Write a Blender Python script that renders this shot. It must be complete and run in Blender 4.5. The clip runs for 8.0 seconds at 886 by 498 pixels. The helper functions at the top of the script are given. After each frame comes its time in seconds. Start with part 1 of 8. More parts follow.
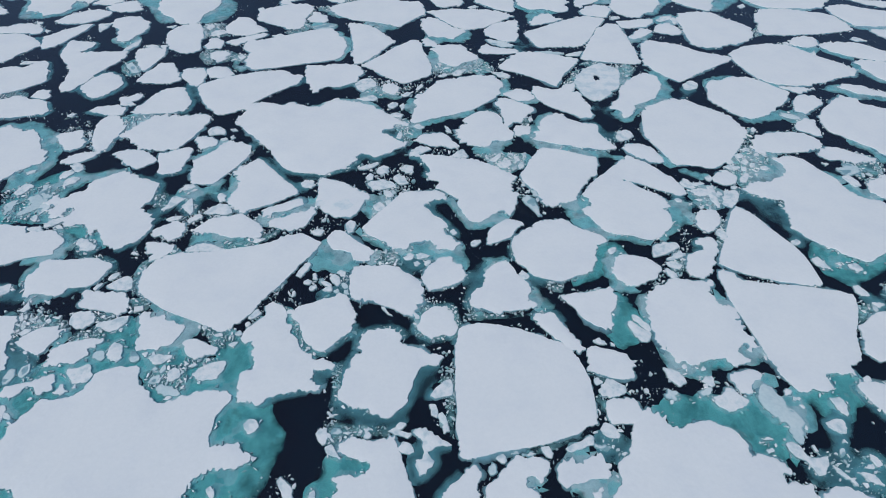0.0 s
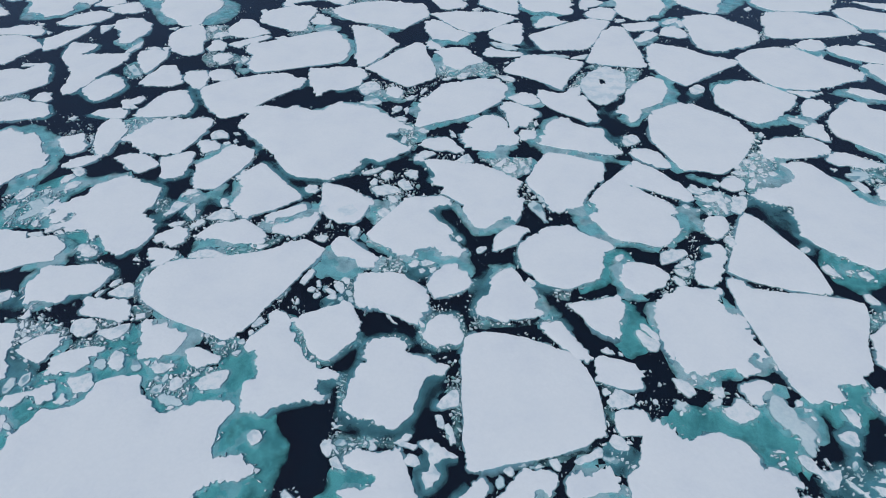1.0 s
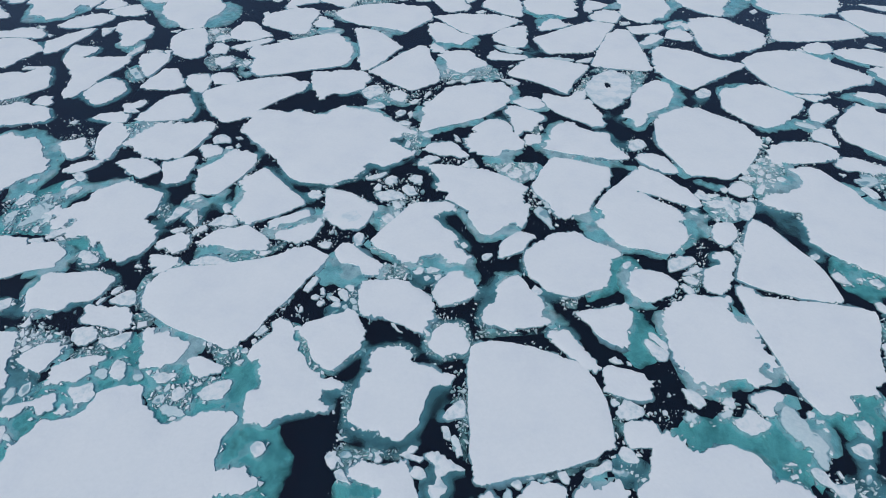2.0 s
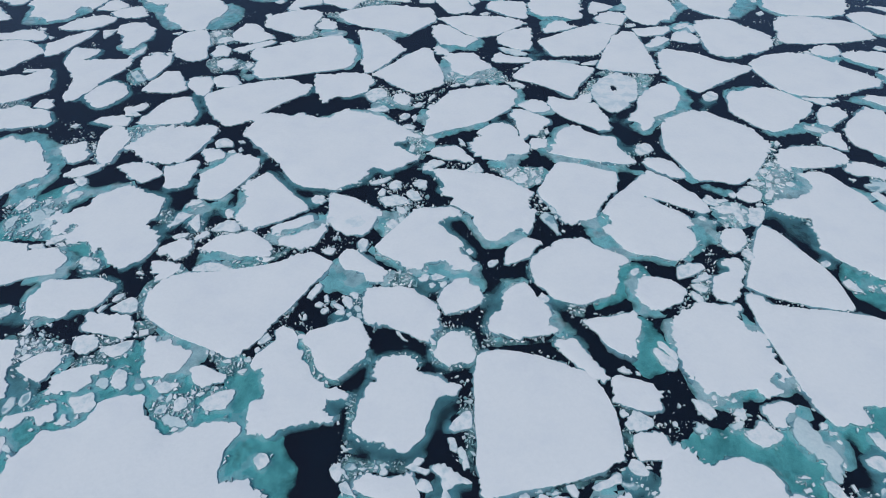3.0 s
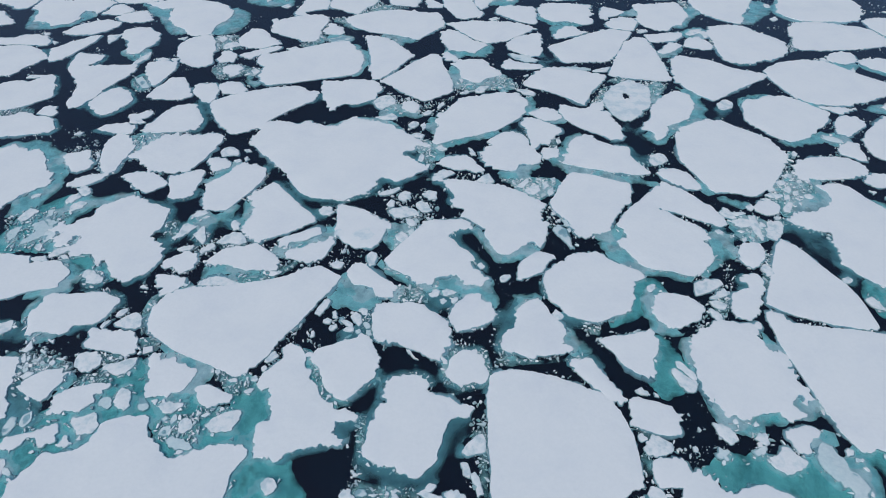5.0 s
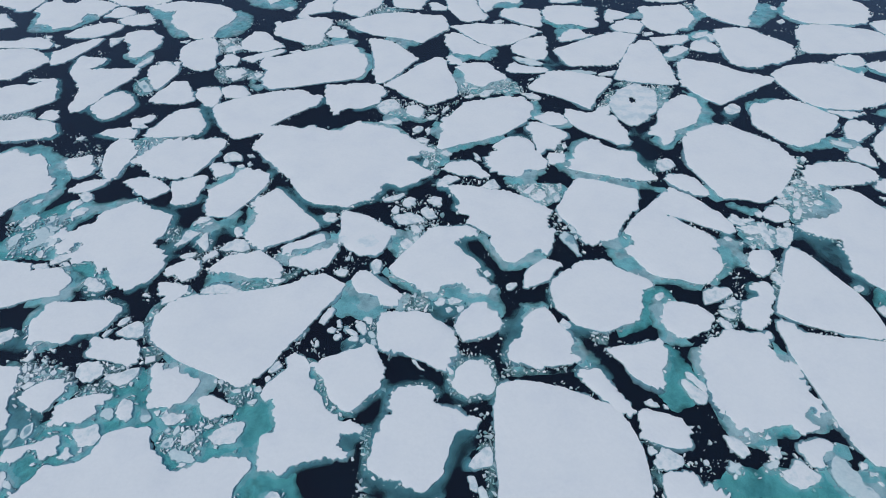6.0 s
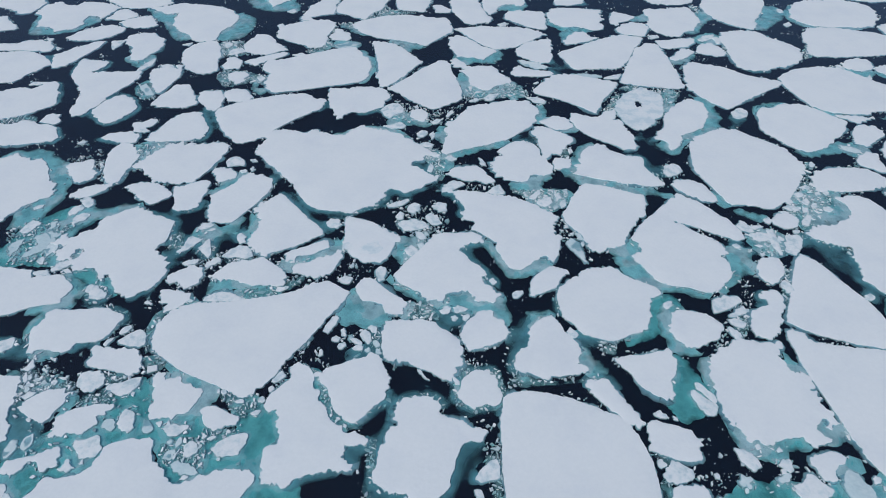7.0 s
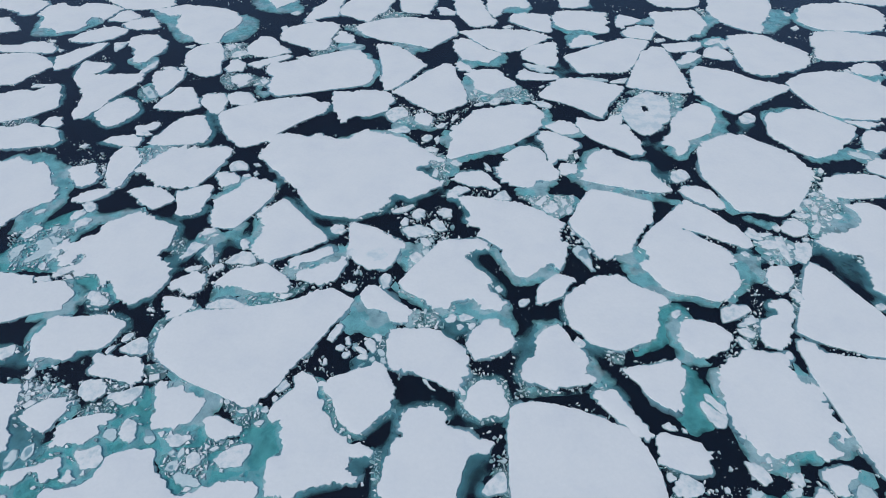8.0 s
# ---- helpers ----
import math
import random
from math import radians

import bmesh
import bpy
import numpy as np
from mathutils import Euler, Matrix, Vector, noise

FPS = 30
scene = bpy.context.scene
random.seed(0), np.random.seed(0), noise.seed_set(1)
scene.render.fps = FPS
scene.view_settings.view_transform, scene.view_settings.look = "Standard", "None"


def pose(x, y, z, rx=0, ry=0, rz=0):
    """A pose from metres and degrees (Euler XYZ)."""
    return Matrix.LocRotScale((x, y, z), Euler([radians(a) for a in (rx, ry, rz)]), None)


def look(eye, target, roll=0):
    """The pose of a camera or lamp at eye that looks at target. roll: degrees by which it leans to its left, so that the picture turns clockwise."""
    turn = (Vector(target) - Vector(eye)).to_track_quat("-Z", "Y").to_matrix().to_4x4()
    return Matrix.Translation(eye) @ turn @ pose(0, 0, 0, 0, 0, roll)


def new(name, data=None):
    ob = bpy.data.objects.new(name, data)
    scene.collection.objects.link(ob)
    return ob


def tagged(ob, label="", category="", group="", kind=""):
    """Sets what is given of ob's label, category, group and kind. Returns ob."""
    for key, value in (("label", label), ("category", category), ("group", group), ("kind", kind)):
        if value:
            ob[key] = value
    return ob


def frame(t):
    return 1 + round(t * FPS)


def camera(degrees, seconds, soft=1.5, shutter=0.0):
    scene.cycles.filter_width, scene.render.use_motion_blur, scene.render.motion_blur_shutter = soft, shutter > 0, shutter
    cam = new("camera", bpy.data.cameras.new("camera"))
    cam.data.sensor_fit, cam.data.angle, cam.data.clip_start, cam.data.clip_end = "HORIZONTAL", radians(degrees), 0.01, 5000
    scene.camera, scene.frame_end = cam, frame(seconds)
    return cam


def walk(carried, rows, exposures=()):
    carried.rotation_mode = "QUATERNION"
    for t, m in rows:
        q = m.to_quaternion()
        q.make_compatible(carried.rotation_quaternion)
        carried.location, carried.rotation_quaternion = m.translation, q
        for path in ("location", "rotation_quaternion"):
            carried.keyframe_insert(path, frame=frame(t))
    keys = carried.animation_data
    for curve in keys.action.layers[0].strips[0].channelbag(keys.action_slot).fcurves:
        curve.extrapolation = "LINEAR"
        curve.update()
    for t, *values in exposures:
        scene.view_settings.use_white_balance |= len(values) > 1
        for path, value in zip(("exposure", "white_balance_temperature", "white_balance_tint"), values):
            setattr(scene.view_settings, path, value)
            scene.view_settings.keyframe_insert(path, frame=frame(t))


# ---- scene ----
cam = camera(77.4, 8.0, 0.8)
PATH = [
    (0, (0.043, 0.001, 59.97), (0.049, 1.36, 58.502), 0.8),
    (0.5, (-0.312, 0.679, 59.96), (-0.306, 2.037, 58.492), 0.9),
    (1, (-0.672, 1.392, 59.941), (-0.668, 2.75, 58.473), 0.9),
    (1.5, (-1.013, 2.055, 59.917), (-1.01, 3.414, 58.45), 0.9),
    (3, (-1.972, 4.169, 59.753), (-1.974, 5.527, 58.285), 0.8),
    (3.5, (-2.278, 4.843, 59.719), (-2.282, 6.202, 58.251), 0.8),
    (4, (-2.597, 5.561, 59.689), (-2.604, 6.919, 58.222), 0.8),
    (4.5, (-2.901, 6.234, 59.665), (-2.91, 7.592, 58.198), 0.8),
    (6, (-3.777, 8.388, 59.724), (-3.794, 9.746, 58.255), 0.6),
    (6.5, (-4.092, 9.066, 59.71), (-4.111, 10.424, 58.242), 0.6),
    (7, (-4.433, 9.765, 59.725), (-4.453, 11.122, 58.257), 0.6),
    (7.5, (-4.739, 10.432, 59.749), (-4.762, 11.79, 58.28), 0.6),
    (8, (-5.08, 11.111, 59.775), (-5.104, 12.468, 58.305), 0.7),
]
walk(cam, [(t, look(eye, target, roll)) for t, eye, target, roll in PATH], [(0, 0.0, 6330, 4), (8, 0.0, 6330, 4)])

# ---- world, sun ----
world = bpy.data.worlds.new("overcast_sky")
scene.world = world
world.use_nodes = True
wt = world.node_tree
sky = wt.nodes.new("ShaderNodeTexSky")
sky.sky_type = "NISHITA"
sky.sun_disc = False
sky.sun_elevation = radians(48.5)
sky.sun_rotation = radians(225)
sky.air_density, sky.dust_density, sky.ozone_density = 1.0, 2.0, 1.0
wt.links.new(sky.outputs["Color"], wt.nodes["Background"].inputs["Color"])
wt.nodes["Background"].inputs["Strength"].default_value = 0.112

sun = new("sun", bpy.data.lights.new("sun", "SUN"))
sun.data.energy, sun.data.angle, sun.data.color = 1.0, radians(30), (1.0, 0.97, 0.94)
sun.matrix_world = look((-70, -70, 112), (0, 0, 0))


# ---- materials ----
def material(name):
    m = bpy.data.materials.new(name)
    m.use_nodes = True
    return m, m.node_tree.nodes, m.node_tree.links, m.node_tree.nodes["Principled BSDF"]


def noise_node(nodes, links, scale, detail=4.0, rough=0.55, coords=None):
    n = nodes.new("ShaderNodeTexNoise")
    n.inputs["Scale"].default_value, n.inputs["Detail"].default_value, n.inputs["Roughness"].default_value = scale, detail, rough
    if coords is not None:
        links.new(coords, n.inputs["Vector"])
    return n


def ramp_node(nodes, links, value, stops):
    r = nodes.new("ShaderNodeValToRGB")
    while len(r.color_ramp.elements) < len(stops):
        r.color_ramp.elements.new(0.5)
    for e, (at, colour) in zip(r.color_ramp.elements, stops):
        e.position, e.color = at, (*colour, 1)
    links.new(value, r.inputs["Fac"])
    return r


def mix_node(nodes, links, fac, a, b, mode="MIX"):
    m = nodes.new("ShaderNodeMix")
    m.data_type, m.blend_type = "RGBA", mode
    if isinstance(fac, float):
        m.inputs[0].default_value = fac
    else:
        links.new(fac, m.inputs[0])
    links.new(a, m.inputs[6])
    links.new(b, m.inputs[7])
    return m


def bump_node(nodes, links, height, strength, distance, before=None):
    b = nodes.new("ShaderNodeBump")
    b.inputs["Strength"].default_value, b.inputs["Distance"].default_value = strength, distance
    links.new(height, b.inputs["Height"])
    if before is not None:
        links.new(before.outputs["Normal"], b.inputs["Normal"])
    return b


def icy(name, broad, fine, roughness, specular, drift=0.1, grain=0.02, patch=0.16):
    """Snow or ice: broad patches and fine grain in the colour, drifts and grain in the relief."""
    m, nodes, links, bsdf = material(name)
    at = nodes.new("ShaderNodeNewGeometry").outputs["Position"]
    big = noise_node(nodes, links, patch, 5, 0.6, at)
    small = noise_node(nodes, links, 2.3, 6, 0.7, at)
    c1 = ramp_node(nodes, links, big.outputs["Fac"], broad)
    c2 = ramp_node(nodes, links, small.outputs["Fac"], fine)
    mixed = mix_node(nodes, links, 1.0, c1.outputs["Color"], c2.outputs["Color"], "MULTIPLY")
    links.new(mixed.outputs[2], bsdf.inputs["Base Color"])
    bsdf.inputs["Roughness"].default_value = roughness
    bsdf.inputs["Specular IOR Level"].default_value = specular
    wave = noise_node(nodes, links, 0.6, 4, 0.5, at)
    b1 = bump_node(nodes, links, wave.outputs["Fac"], 0.5, drift)
    b2 = bump_node(nodes, links, small.outputs["Fac"], 0.6, grain, b1)
    links.new(b2.outputs["Normal"], bsdf.inputs["Normal"])
    return m


SNOW = icy("snow", [(0.3, (0.82, 0.84, 0.87)), (0.5, (0.86, 0.875, 0.89)), (0.7, (0.88, 0.89, 0.90))], [(0.2, (0.95, 0.955, 0.96)), (0.6, (1, 1, 1))], 0.85, 0.15)
EDGE = icy("bare_ice", [(0.3, (0.76, 0.82, 0.85)), (0.7, (0.86, 0.88, 0.90))], [(0.3, (0.88, 0.91, 0.92)), (0.65, (1, 1, 1))], 0.45, 0.4, 0.1, 0.06)
SLUSH = icy("wet_slush", [(0.35, (0.72, 0.82, 0.84)), (0.6, (0.86, 0.90, 0.90))], [(0.35, (0.86, 0.90, 0.92)), (0.6, (1, 1, 1))], 0.5, 0.4, 0.15, 0.04)
SUNKEN = icy("sunken_ice", [(0.36, (0.58, 0.68, 0.70)), (0.5, (0.82, 0.87, 0.87)), (0.62, (0.95, 0.96, 0.95))], [(0.3, (0.84, 0.89, 0.90)), (0.62, (1, 1, 1))], 0.8, 0.1, 0.15, 0.05, 0.45)

CRUMB = icy("wet_crumbs", [(0.35, (0.66, 0.75, 0.77)), (0.6, (0.84, 0.88, 0.89))], [(0.35, (0.86, 0.90, 0.92)), (0.6, (1, 1, 1))], 0.5, 0.4, 0.1, 0.04)


def piece_by_piece(m, stops):
    """Wet ice differs from piece to piece."""
    nodes, links, bsdf = m.node_tree.nodes, m.node_tree.links, m.node_tree.nodes["Principled BSDF"]
    tone = ramp_node(nodes, links, nodes.new("ShaderNodeNewGeometry").outputs["Random Per Island"], stops)
    wetness = mix_node(nodes, links, 1.0, bsdf.inputs["Base Color"].links[0].from_socket, tone.outputs["Color"], "MULTIPLY")
    links.new(wetness.outputs[2], bsdf.inputs["Base Color"])


piece_by_piece(SLUSH, [(0.0, (0.78, 0.85, 0.87)), (0.65, (0.90, 0.94, 0.95)), (1.0, (1, 1, 1))])
piece_by_piece(CRUMB, [(0.0, (0.46, 0.55, 0.58)), (0.55, (0.78, 0.84, 0.86)), (1.0, (1, 1, 1))])


def thin_ice(m, contrast, lift):
    """Sunken ice clears towards its rim and in patches, so that the dark sea shows through it; this also stands in for
    the water's dimming with depth.
    """
    nodes, links, bsdf = m.node_tree.nodes, m.node_tree.links, m.node_tree.nodes["Principled BSDF"]
    at = nodes.new("ShaderNodeNewGeometry").outputs["Position"]
    thin = nodes.new("ShaderNodeAttribute")
    thin.attribute_name = "thin"
    blotch = noise_node(nodes, links, 0.8, 6, 0.62, at)
    swell = noise_node(nodes, links, 0.27, 3, 0.5, at)
    patchy, spread, clearness = (nodes.new("ShaderNodeMath") for _ in range(3))
    patchy.operation = "ADD"
    links.new(blotch.outputs["Fac"], patchy.inputs[0])
    links.new(swell.outputs["Fac"], patchy.inputs[1])
    spread.operation = "MULTIPLY_ADD"
    spread.inputs[1].default_value, spread.inputs[2].default_value = contrast, -contrast - lift
    links.new(patchy.outputs[0], spread.inputs[0])
    clearness.operation, clearness.use_clamp = "ADD", True
    links.new(spread.outputs[0], clearness.inputs[0])
    links.new(thin.outputs["Fac"], clearness.inputs[1])
    gap, both = nodes.new("ShaderNodeBsdfTransparent"), nodes.new("ShaderNodeMixShader")
    links.new(clearness.outputs[0], both.inputs[0])
    links.new(bsdf.outputs[0], both.inputs[1])
    links.new(gap.outputs[0], both.inputs[2])
    links.new(both.outputs[0], nodes["Material Output"].inputs["Surface"])


thin_ice(SUNKEN, 1.3, 0.28)
# The blue cast that water lays over deep ice, put into the base colour
DEPTH_BLUE = icy("depth_tinted_ice", [(0.36, (0.47, 0.64, 0.70)), (0.5, (0.58, 0.75, 0.81)), (0.62, (0.68, 0.83, 0.88))], [(0.3, (0.85, 0.9, 0.95)), (0.62, (1, 1, 1))], 0.8, 0.1, 0.15, 0.05)
thin_ice(DEPTH_BLUE, 0.6, 0.07)
MELT = icy("melting_snow", [(0.4, (0.68, 0.76, 0.80)), (0.47, (0.76, 0.82, 0.85)), (0.55, (0.86, 0.88, 0.89))], [(0.35, (0.93, 0.95, 0.96)), (0.6, (1, 1, 1))], 0.6, 0.3, 0.08, 0.03, 0.42)

CAKE_TOP = icy("wet_snow", [(0.36, (0.60, 0.70, 0.74)), (0.46, (0.78, 0.83, 0.85)), (0.55, (0.87, 0.885, 0.895))], [(0.25, (0.90, 0.92, 0.93)), (0.6, (1, 1, 1))], 0.7, 0.25, 0.14, 0.05, 0.8)

TOP_TINT = (0.83, 0.982, 0.984)


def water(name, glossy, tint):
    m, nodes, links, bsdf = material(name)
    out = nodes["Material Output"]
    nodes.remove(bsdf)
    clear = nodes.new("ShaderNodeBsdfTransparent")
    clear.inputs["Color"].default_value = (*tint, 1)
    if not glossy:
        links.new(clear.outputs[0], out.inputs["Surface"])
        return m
    at = nodes.new("ShaderNodeNewGeometry").outputs["Position"]
    ripple = noise_node(nodes, links, 1.4, 4, 0.6, at)
    b = bump_node(nodes, links, ripple.outputs["Fac"], 0.25, 0.05)
    gloss = nodes.new("ShaderNodeBsdfGlossy")
    gloss.inputs["Roughness"].default_value = 0.112
    gloss.inputs["Color"].default_value = (0.78, 0.84, 1.0, 1)
    fresnel = nodes.new("ShaderNodeFresnel")
    fresnel.inputs["IOR"].default_value = 1.44
    mix, murk = nodes.new("ShaderNodeMixShader"), nodes.new("ShaderNodeMixShader")
    cloudy = nodes.new("ShaderNodeBsdfDiffuse")
    cloudy.inputs["Color"].default_value = (0.38, 0.46, 0.80, 1)
    murk.inputs[0].default_value = 0.018
    links.new(clear.outputs[0], murk.inputs[1])
    links.new(cloudy.outputs[0], murk.inputs[2])
    for n in (gloss, fresnel):
        links.new(b.outputs["Normal"], n.inputs["Normal"])
    links.new(fresnel.outputs[0], mix.inputs[0])
    links.new(murk.outputs[0], mix.inputs[1])
    links.new(gloss.outputs[0], mix.inputs[2])
    links.new(mix.outputs[0], out.inputs["Surface"])
    return m


WATER = water("sea_water", True, TOP_TINT)
BED = material("deep_sea")
BED[3].inputs["Base Color"].default_value = (0.004, 0.009, 0.017, 1)
BED[3].inputs["Roughness"].default_value = 1.0
BED[3].inputs["Specular IOR Level"].default_value = 0.0
deep_noise = noise_node(BED[1], BED[2], 0.02, 3)
deep_ramp = ramp_node(BED[1], BED[2], deep_noise.outputs["Fac"], [(0.3, (0.003, 0.008, 0.015)), (0.7, (0.005, 0.011, 0.02))])
BED[2].new(deep_ramp.outputs["Color"], BED[3].inputs["Base Color"])
BED = BED[0]


# ---- mesh helpers ----
from mathutils.geometry import delaunay_2d_cdt

rng = np.random.default_rng(7)


def mesh_object(name, verts, faces, mat, parent=None, label="", smooth=True, thinness=None):
    me = bpy.data.meshes.new(name)
    me.from_pydata([tuple(map(float, v)) for v in verts], [], faces)
    me.materials.append(mat)
    if smooth:
        me.polygons.foreach_set("use_smooth", [True] * len(me.polygons))
    if thinness is not None:
        me.attributes.new("thin", "FLOAT", "POINT").data.foreach_set("value", np.asarray(thinness, np.float32))
    me.update()
    ob = new(name, me)
    ob.parent = parent
    if label:
        tagged(ob, label)
    return ob


def within(points, ring):
    """Which of the points lie inside the closed ring."""
    x, y = points[:, 0], points[:, 1]
    found = np.zeros(len(points), bool)
    a, b = ring, np.roll(ring, -1, 0)
    for (x1, y1), (x2, y2) in zip(a, b):
        if y1 != y2:
            found ^= ((y1 > y) != (y2 > y)) & (x < (x2 - x1) * (y - y1) / (y2 - y1) + x1)
    return found


def distance(points, ring):
    """The distance of each point from the ring's line."""
    a, d = ring, np.roll(ring, -1, 0) - ring
    best = np.full(len(points), 1e9)
    for p, e in zip(a, d):
        r = points - p
        s = np.clip((r @ e) / max(e @ e, 1e-9), 0, 1)
        best = np.minimum(best, ((r - s[:, None] * e) ** 2).sum(1))
    return np.sqrt(best)


def cut_corners(ring, by, times):
    for _ in range(times):
        nxt = np.roll(ring, -1, 0)
        ring = np.stack([ring * (1 - by) + nxt * by, ring * by + nxt * (1 - by)], 1).reshape(-1, ring.shape[1])
    return ring


def normals(ring):
    t = np.roll(ring, -1, 0) - np.roll(ring, 1, 0)
    n = np.stack([t[:, 1], -t[:, 0]], 1)
    return n / np.maximum(np.linalg.norm(n, axis=1), 1e-9)[:, None]


def broken_edge(corners, step, amount, seed, soften=0.1, times=1):
    """A floe's outline from its corners: corners worn, sides broken at three scales; long straight sides are clean cracks, winding ones ragged."""
    corners = np.array(corners, float)
    before, after = corners - np.roll(corners, 1, 0), np.roll(corners, -1, 0) - corners
    bend = np.abs((np.arctan2(after[:, 1], after[:, 0]) - np.arctan2(before[:, 1], before[:, 0]) + math.pi) % (2 * math.pi) - math.pi)
    rag = np.clip(bend / 0.75, 0.0, 1.0)
    rag = (np.roll(rag, 1) + 2 * rag + np.roll(rag, -1)) / 4
    ring = cut_corners(np.column_stack([corners, rag]), soften, times)
    out = []
    for p, q in zip(ring, np.roll(ring, -1, 0)):
        n = max(1, int(np.linalg.norm((q - p)[:2]) / step))
        out += [p + (q - p) * i / n for i in range(n)]
    ring, rag = np.array(out)[:, :2], np.array(out)[:, 2]
    nor = normals(ring)
    push = []

    def crisp(v):
        return math.copysign(abs(v) ** 0.7, v) * 0.85

    for (x, y), r in zip(ring, rag):
        calm = min(1.0, max(0.0, 1.5 * r - (0.1 if y < 75 else -0.1) + 0.6 * noise.noise((x * 0.16, y * 0.16, seed))))
        rough = min(1.5, max(0.15, 0.75 + 1.5 * noise.noise((x * 0.3, y * 0.3, seed + 7.7))))
        broad = crisp(noise.noise((x * 0.7, y * 0.7, seed + 3.3)))
        fine = crisp(noise.noise((x * 1.7, y * 1.7, seed + 9.1)))
        nick = crisp(noise.noise((x * 3.3, y * 3.3, seed + 4.7)))
        splinter = noise.noise((x * 7.3, y * 7.3, seed + 2.9))
        push.append(amount * ((0.12 + 0.9 * calm) * broad + rough * (0.15 + 0.8 * calm) * fine + rough * (0.17 + 0.42 * calm) * nick + (0.12 + 0.2 * calm) * splinter + 0.03 - 0.22 * calm))
    return ring + nor * np.array(push)[:, None]


def sheet(ring, holes, spacing, inner):
    """Triangles over a ring with holes; points are added in rows inside the edge and on a loose grid."""
    rings = [ring] + holes
    pts, edges = [], []
    for r in rings:
        k = len(pts)
        pts += [tuple(p) for p in r]
        edges += [(k + i, k + (i + 1) % len(r)) for i in range(len(r))]
    extra = []
    for r, sign in zip(rings, [-1] + [1] * len(holes)):
        for off in inner:
            extra.append(r[::2] + sign * normals(r)[::2] * off)
    lo, hi = ring.min(0), ring.max(0)
    gx, gy = np.meshgrid(np.arange(lo[0], hi[0], spacing), np.arange(lo[1], hi[1], spacing))
    grid = np.stack([gx.ravel(), gy.ravel()], 1)
    grid = grid + rng.uniform(-0.3, 0.3, grid.shape) * spacing
    extra.append(grid)
    for j, e in enumerate(extra):
        if not len(e):
            continue
        ok = within(e, ring)
        for h in holes:
            ok &= ~within(e, h)
        need = spacing * 0.5 if j == len(extra) - 1 else inner[j % max(len(inner), 1)] * 0.8
        d = np.min([distance(e, r) for r in rings], axis=0)
        pts += [tuple(p) for p in e[ok & (d > need)]]
    v, _, f, *_ = delaunay_2d_cdt([Vector(p) for p in pts], edges, [], 0, 1e-4)
    v = np.array([tuple(p) for p in v])
    f = np.array([tuple(t) for t in f if len(t) == 3])
    mid = v[f].mean(1)
    ok = within(mid, ring)
    for h in holes:
        ok &= ~within(mid, h)
    f = f[ok]
    a, b, c = v[f[:, 0]], v[f[:, 1]], v[f[:, 2]]
    flip = ((b - a)[:, 0] * (c - a)[:, 1] - (b - a)[:, 1] * (c - a)[:, 0]) < 0
    f[flip] = f[flip][:, ::-1]
    return v, f, np.min([distance(v, r) for r in rings], axis=0)


def skirt(rows):
    """Faces between rings of equal length that lie one below another."""
    n = len(rows[0])
    verts = np.concatenate(rows)
    faces = []
    for k in range(len(rows) - 1):
        for i in range(n):
            j = (i + 1) % n
            faces.append((k * n + i, (k + 1) * n + i, (k + 1) * n + j, k * n + j))
    return verts, faces


def level(ring, z):
    return np.column_stack([ring, np.broadcast_to(z, len(ring))])


FLOES, OWNERS = [], []
count = [0]


def ice(corners, name, label, category, group, top, wet, hole, amount):
    count[0] += 1
    seed = count[0] * 1.37
    corners = np.array(corners, float)
    at = corners.mean(0)
    size = np.ptp(corners, 0).max()
    far = at[1] > 85
    step = 0.28 if far else 0.14
    if size < 4:
        step *= 0.7
    ring = broken_edge(corners, step, amount, seed)
    holes = [broken_edge(hole, 0.15, 0.45, seed, 0.25, 2)] if hole else []
    thing = new(name)
    FLOES.append(ring)
    OWNERS.append(thing)
    thing.location = (*at, 0)
    tagged(thing, label, category, group)
    ring, holes = ring - at, [h - at for h in holes]

    if wet and not hole:
        top = 0.025

    def lip(x, y):
        return max(0.006, 0.022 + 0.045 * noise.noise(((x + at[0]) * 0.35, (y + at[1]) * 0.35, seed + 6)))

    v, f, d = sheet(ring, holes, max(0.35, size / 12) if wet else max(1.0, size / 9), [0.22] if size > 3 else [0.12])
    z = []
    for (x, y), e in zip(v, d):
        drift = noise.noise((x * 0.22 + at[0], y * 0.22 + at[1], seed)) * 0.05 + noise.noise((x * 0.9, y * 0.9, seed)) * 0.02
        if wet and not hole:
            drift = noise.noise((x * 0.5 + at[0], y * 0.5 + at[1], seed)) * 0.13 + noise.noise((x * 1.7, y * 1.7, seed)) * 0.05
        z.append(top - lip(x, y) * math.exp(-e / 0.16) + drift * min(1.0, e / 0.6))
    mesh_object("snow_cover", np.column_stack([v, z]), [tuple(map(int, t)) for t in f], (MELT if hole else SLUSH) if wet else CAKE_TOP if name == "ice_cake" else SNOW, thing)

    for r, sign in [(ring, 1)] + [(h, -1) for h in holes]:
        n = normals(r) * sign
        worn = np.array([noise.noise((x * 2.1 + at[0], y * 2.1, seed + 5)) for x, y in r])[:, None]
        rows = [level(r, [top - lip(x, y) for x, y in r]), level(r + n * (0.02 + 0.02 * worn), 0.03 if top > 0.06 else -0.06), level(r + n * (0.05 + 0.04 * worn), -0.05), level(r + n * (0.07 + 0.04 * worn), -0.17)]
        v, f = skirt(rows)
        mesh_object("ice_side", v, f, SLUSH if wet else EDGE, thing)
    RIMS.append((thing, ring, seed, size))
    return thing


RIMS = []


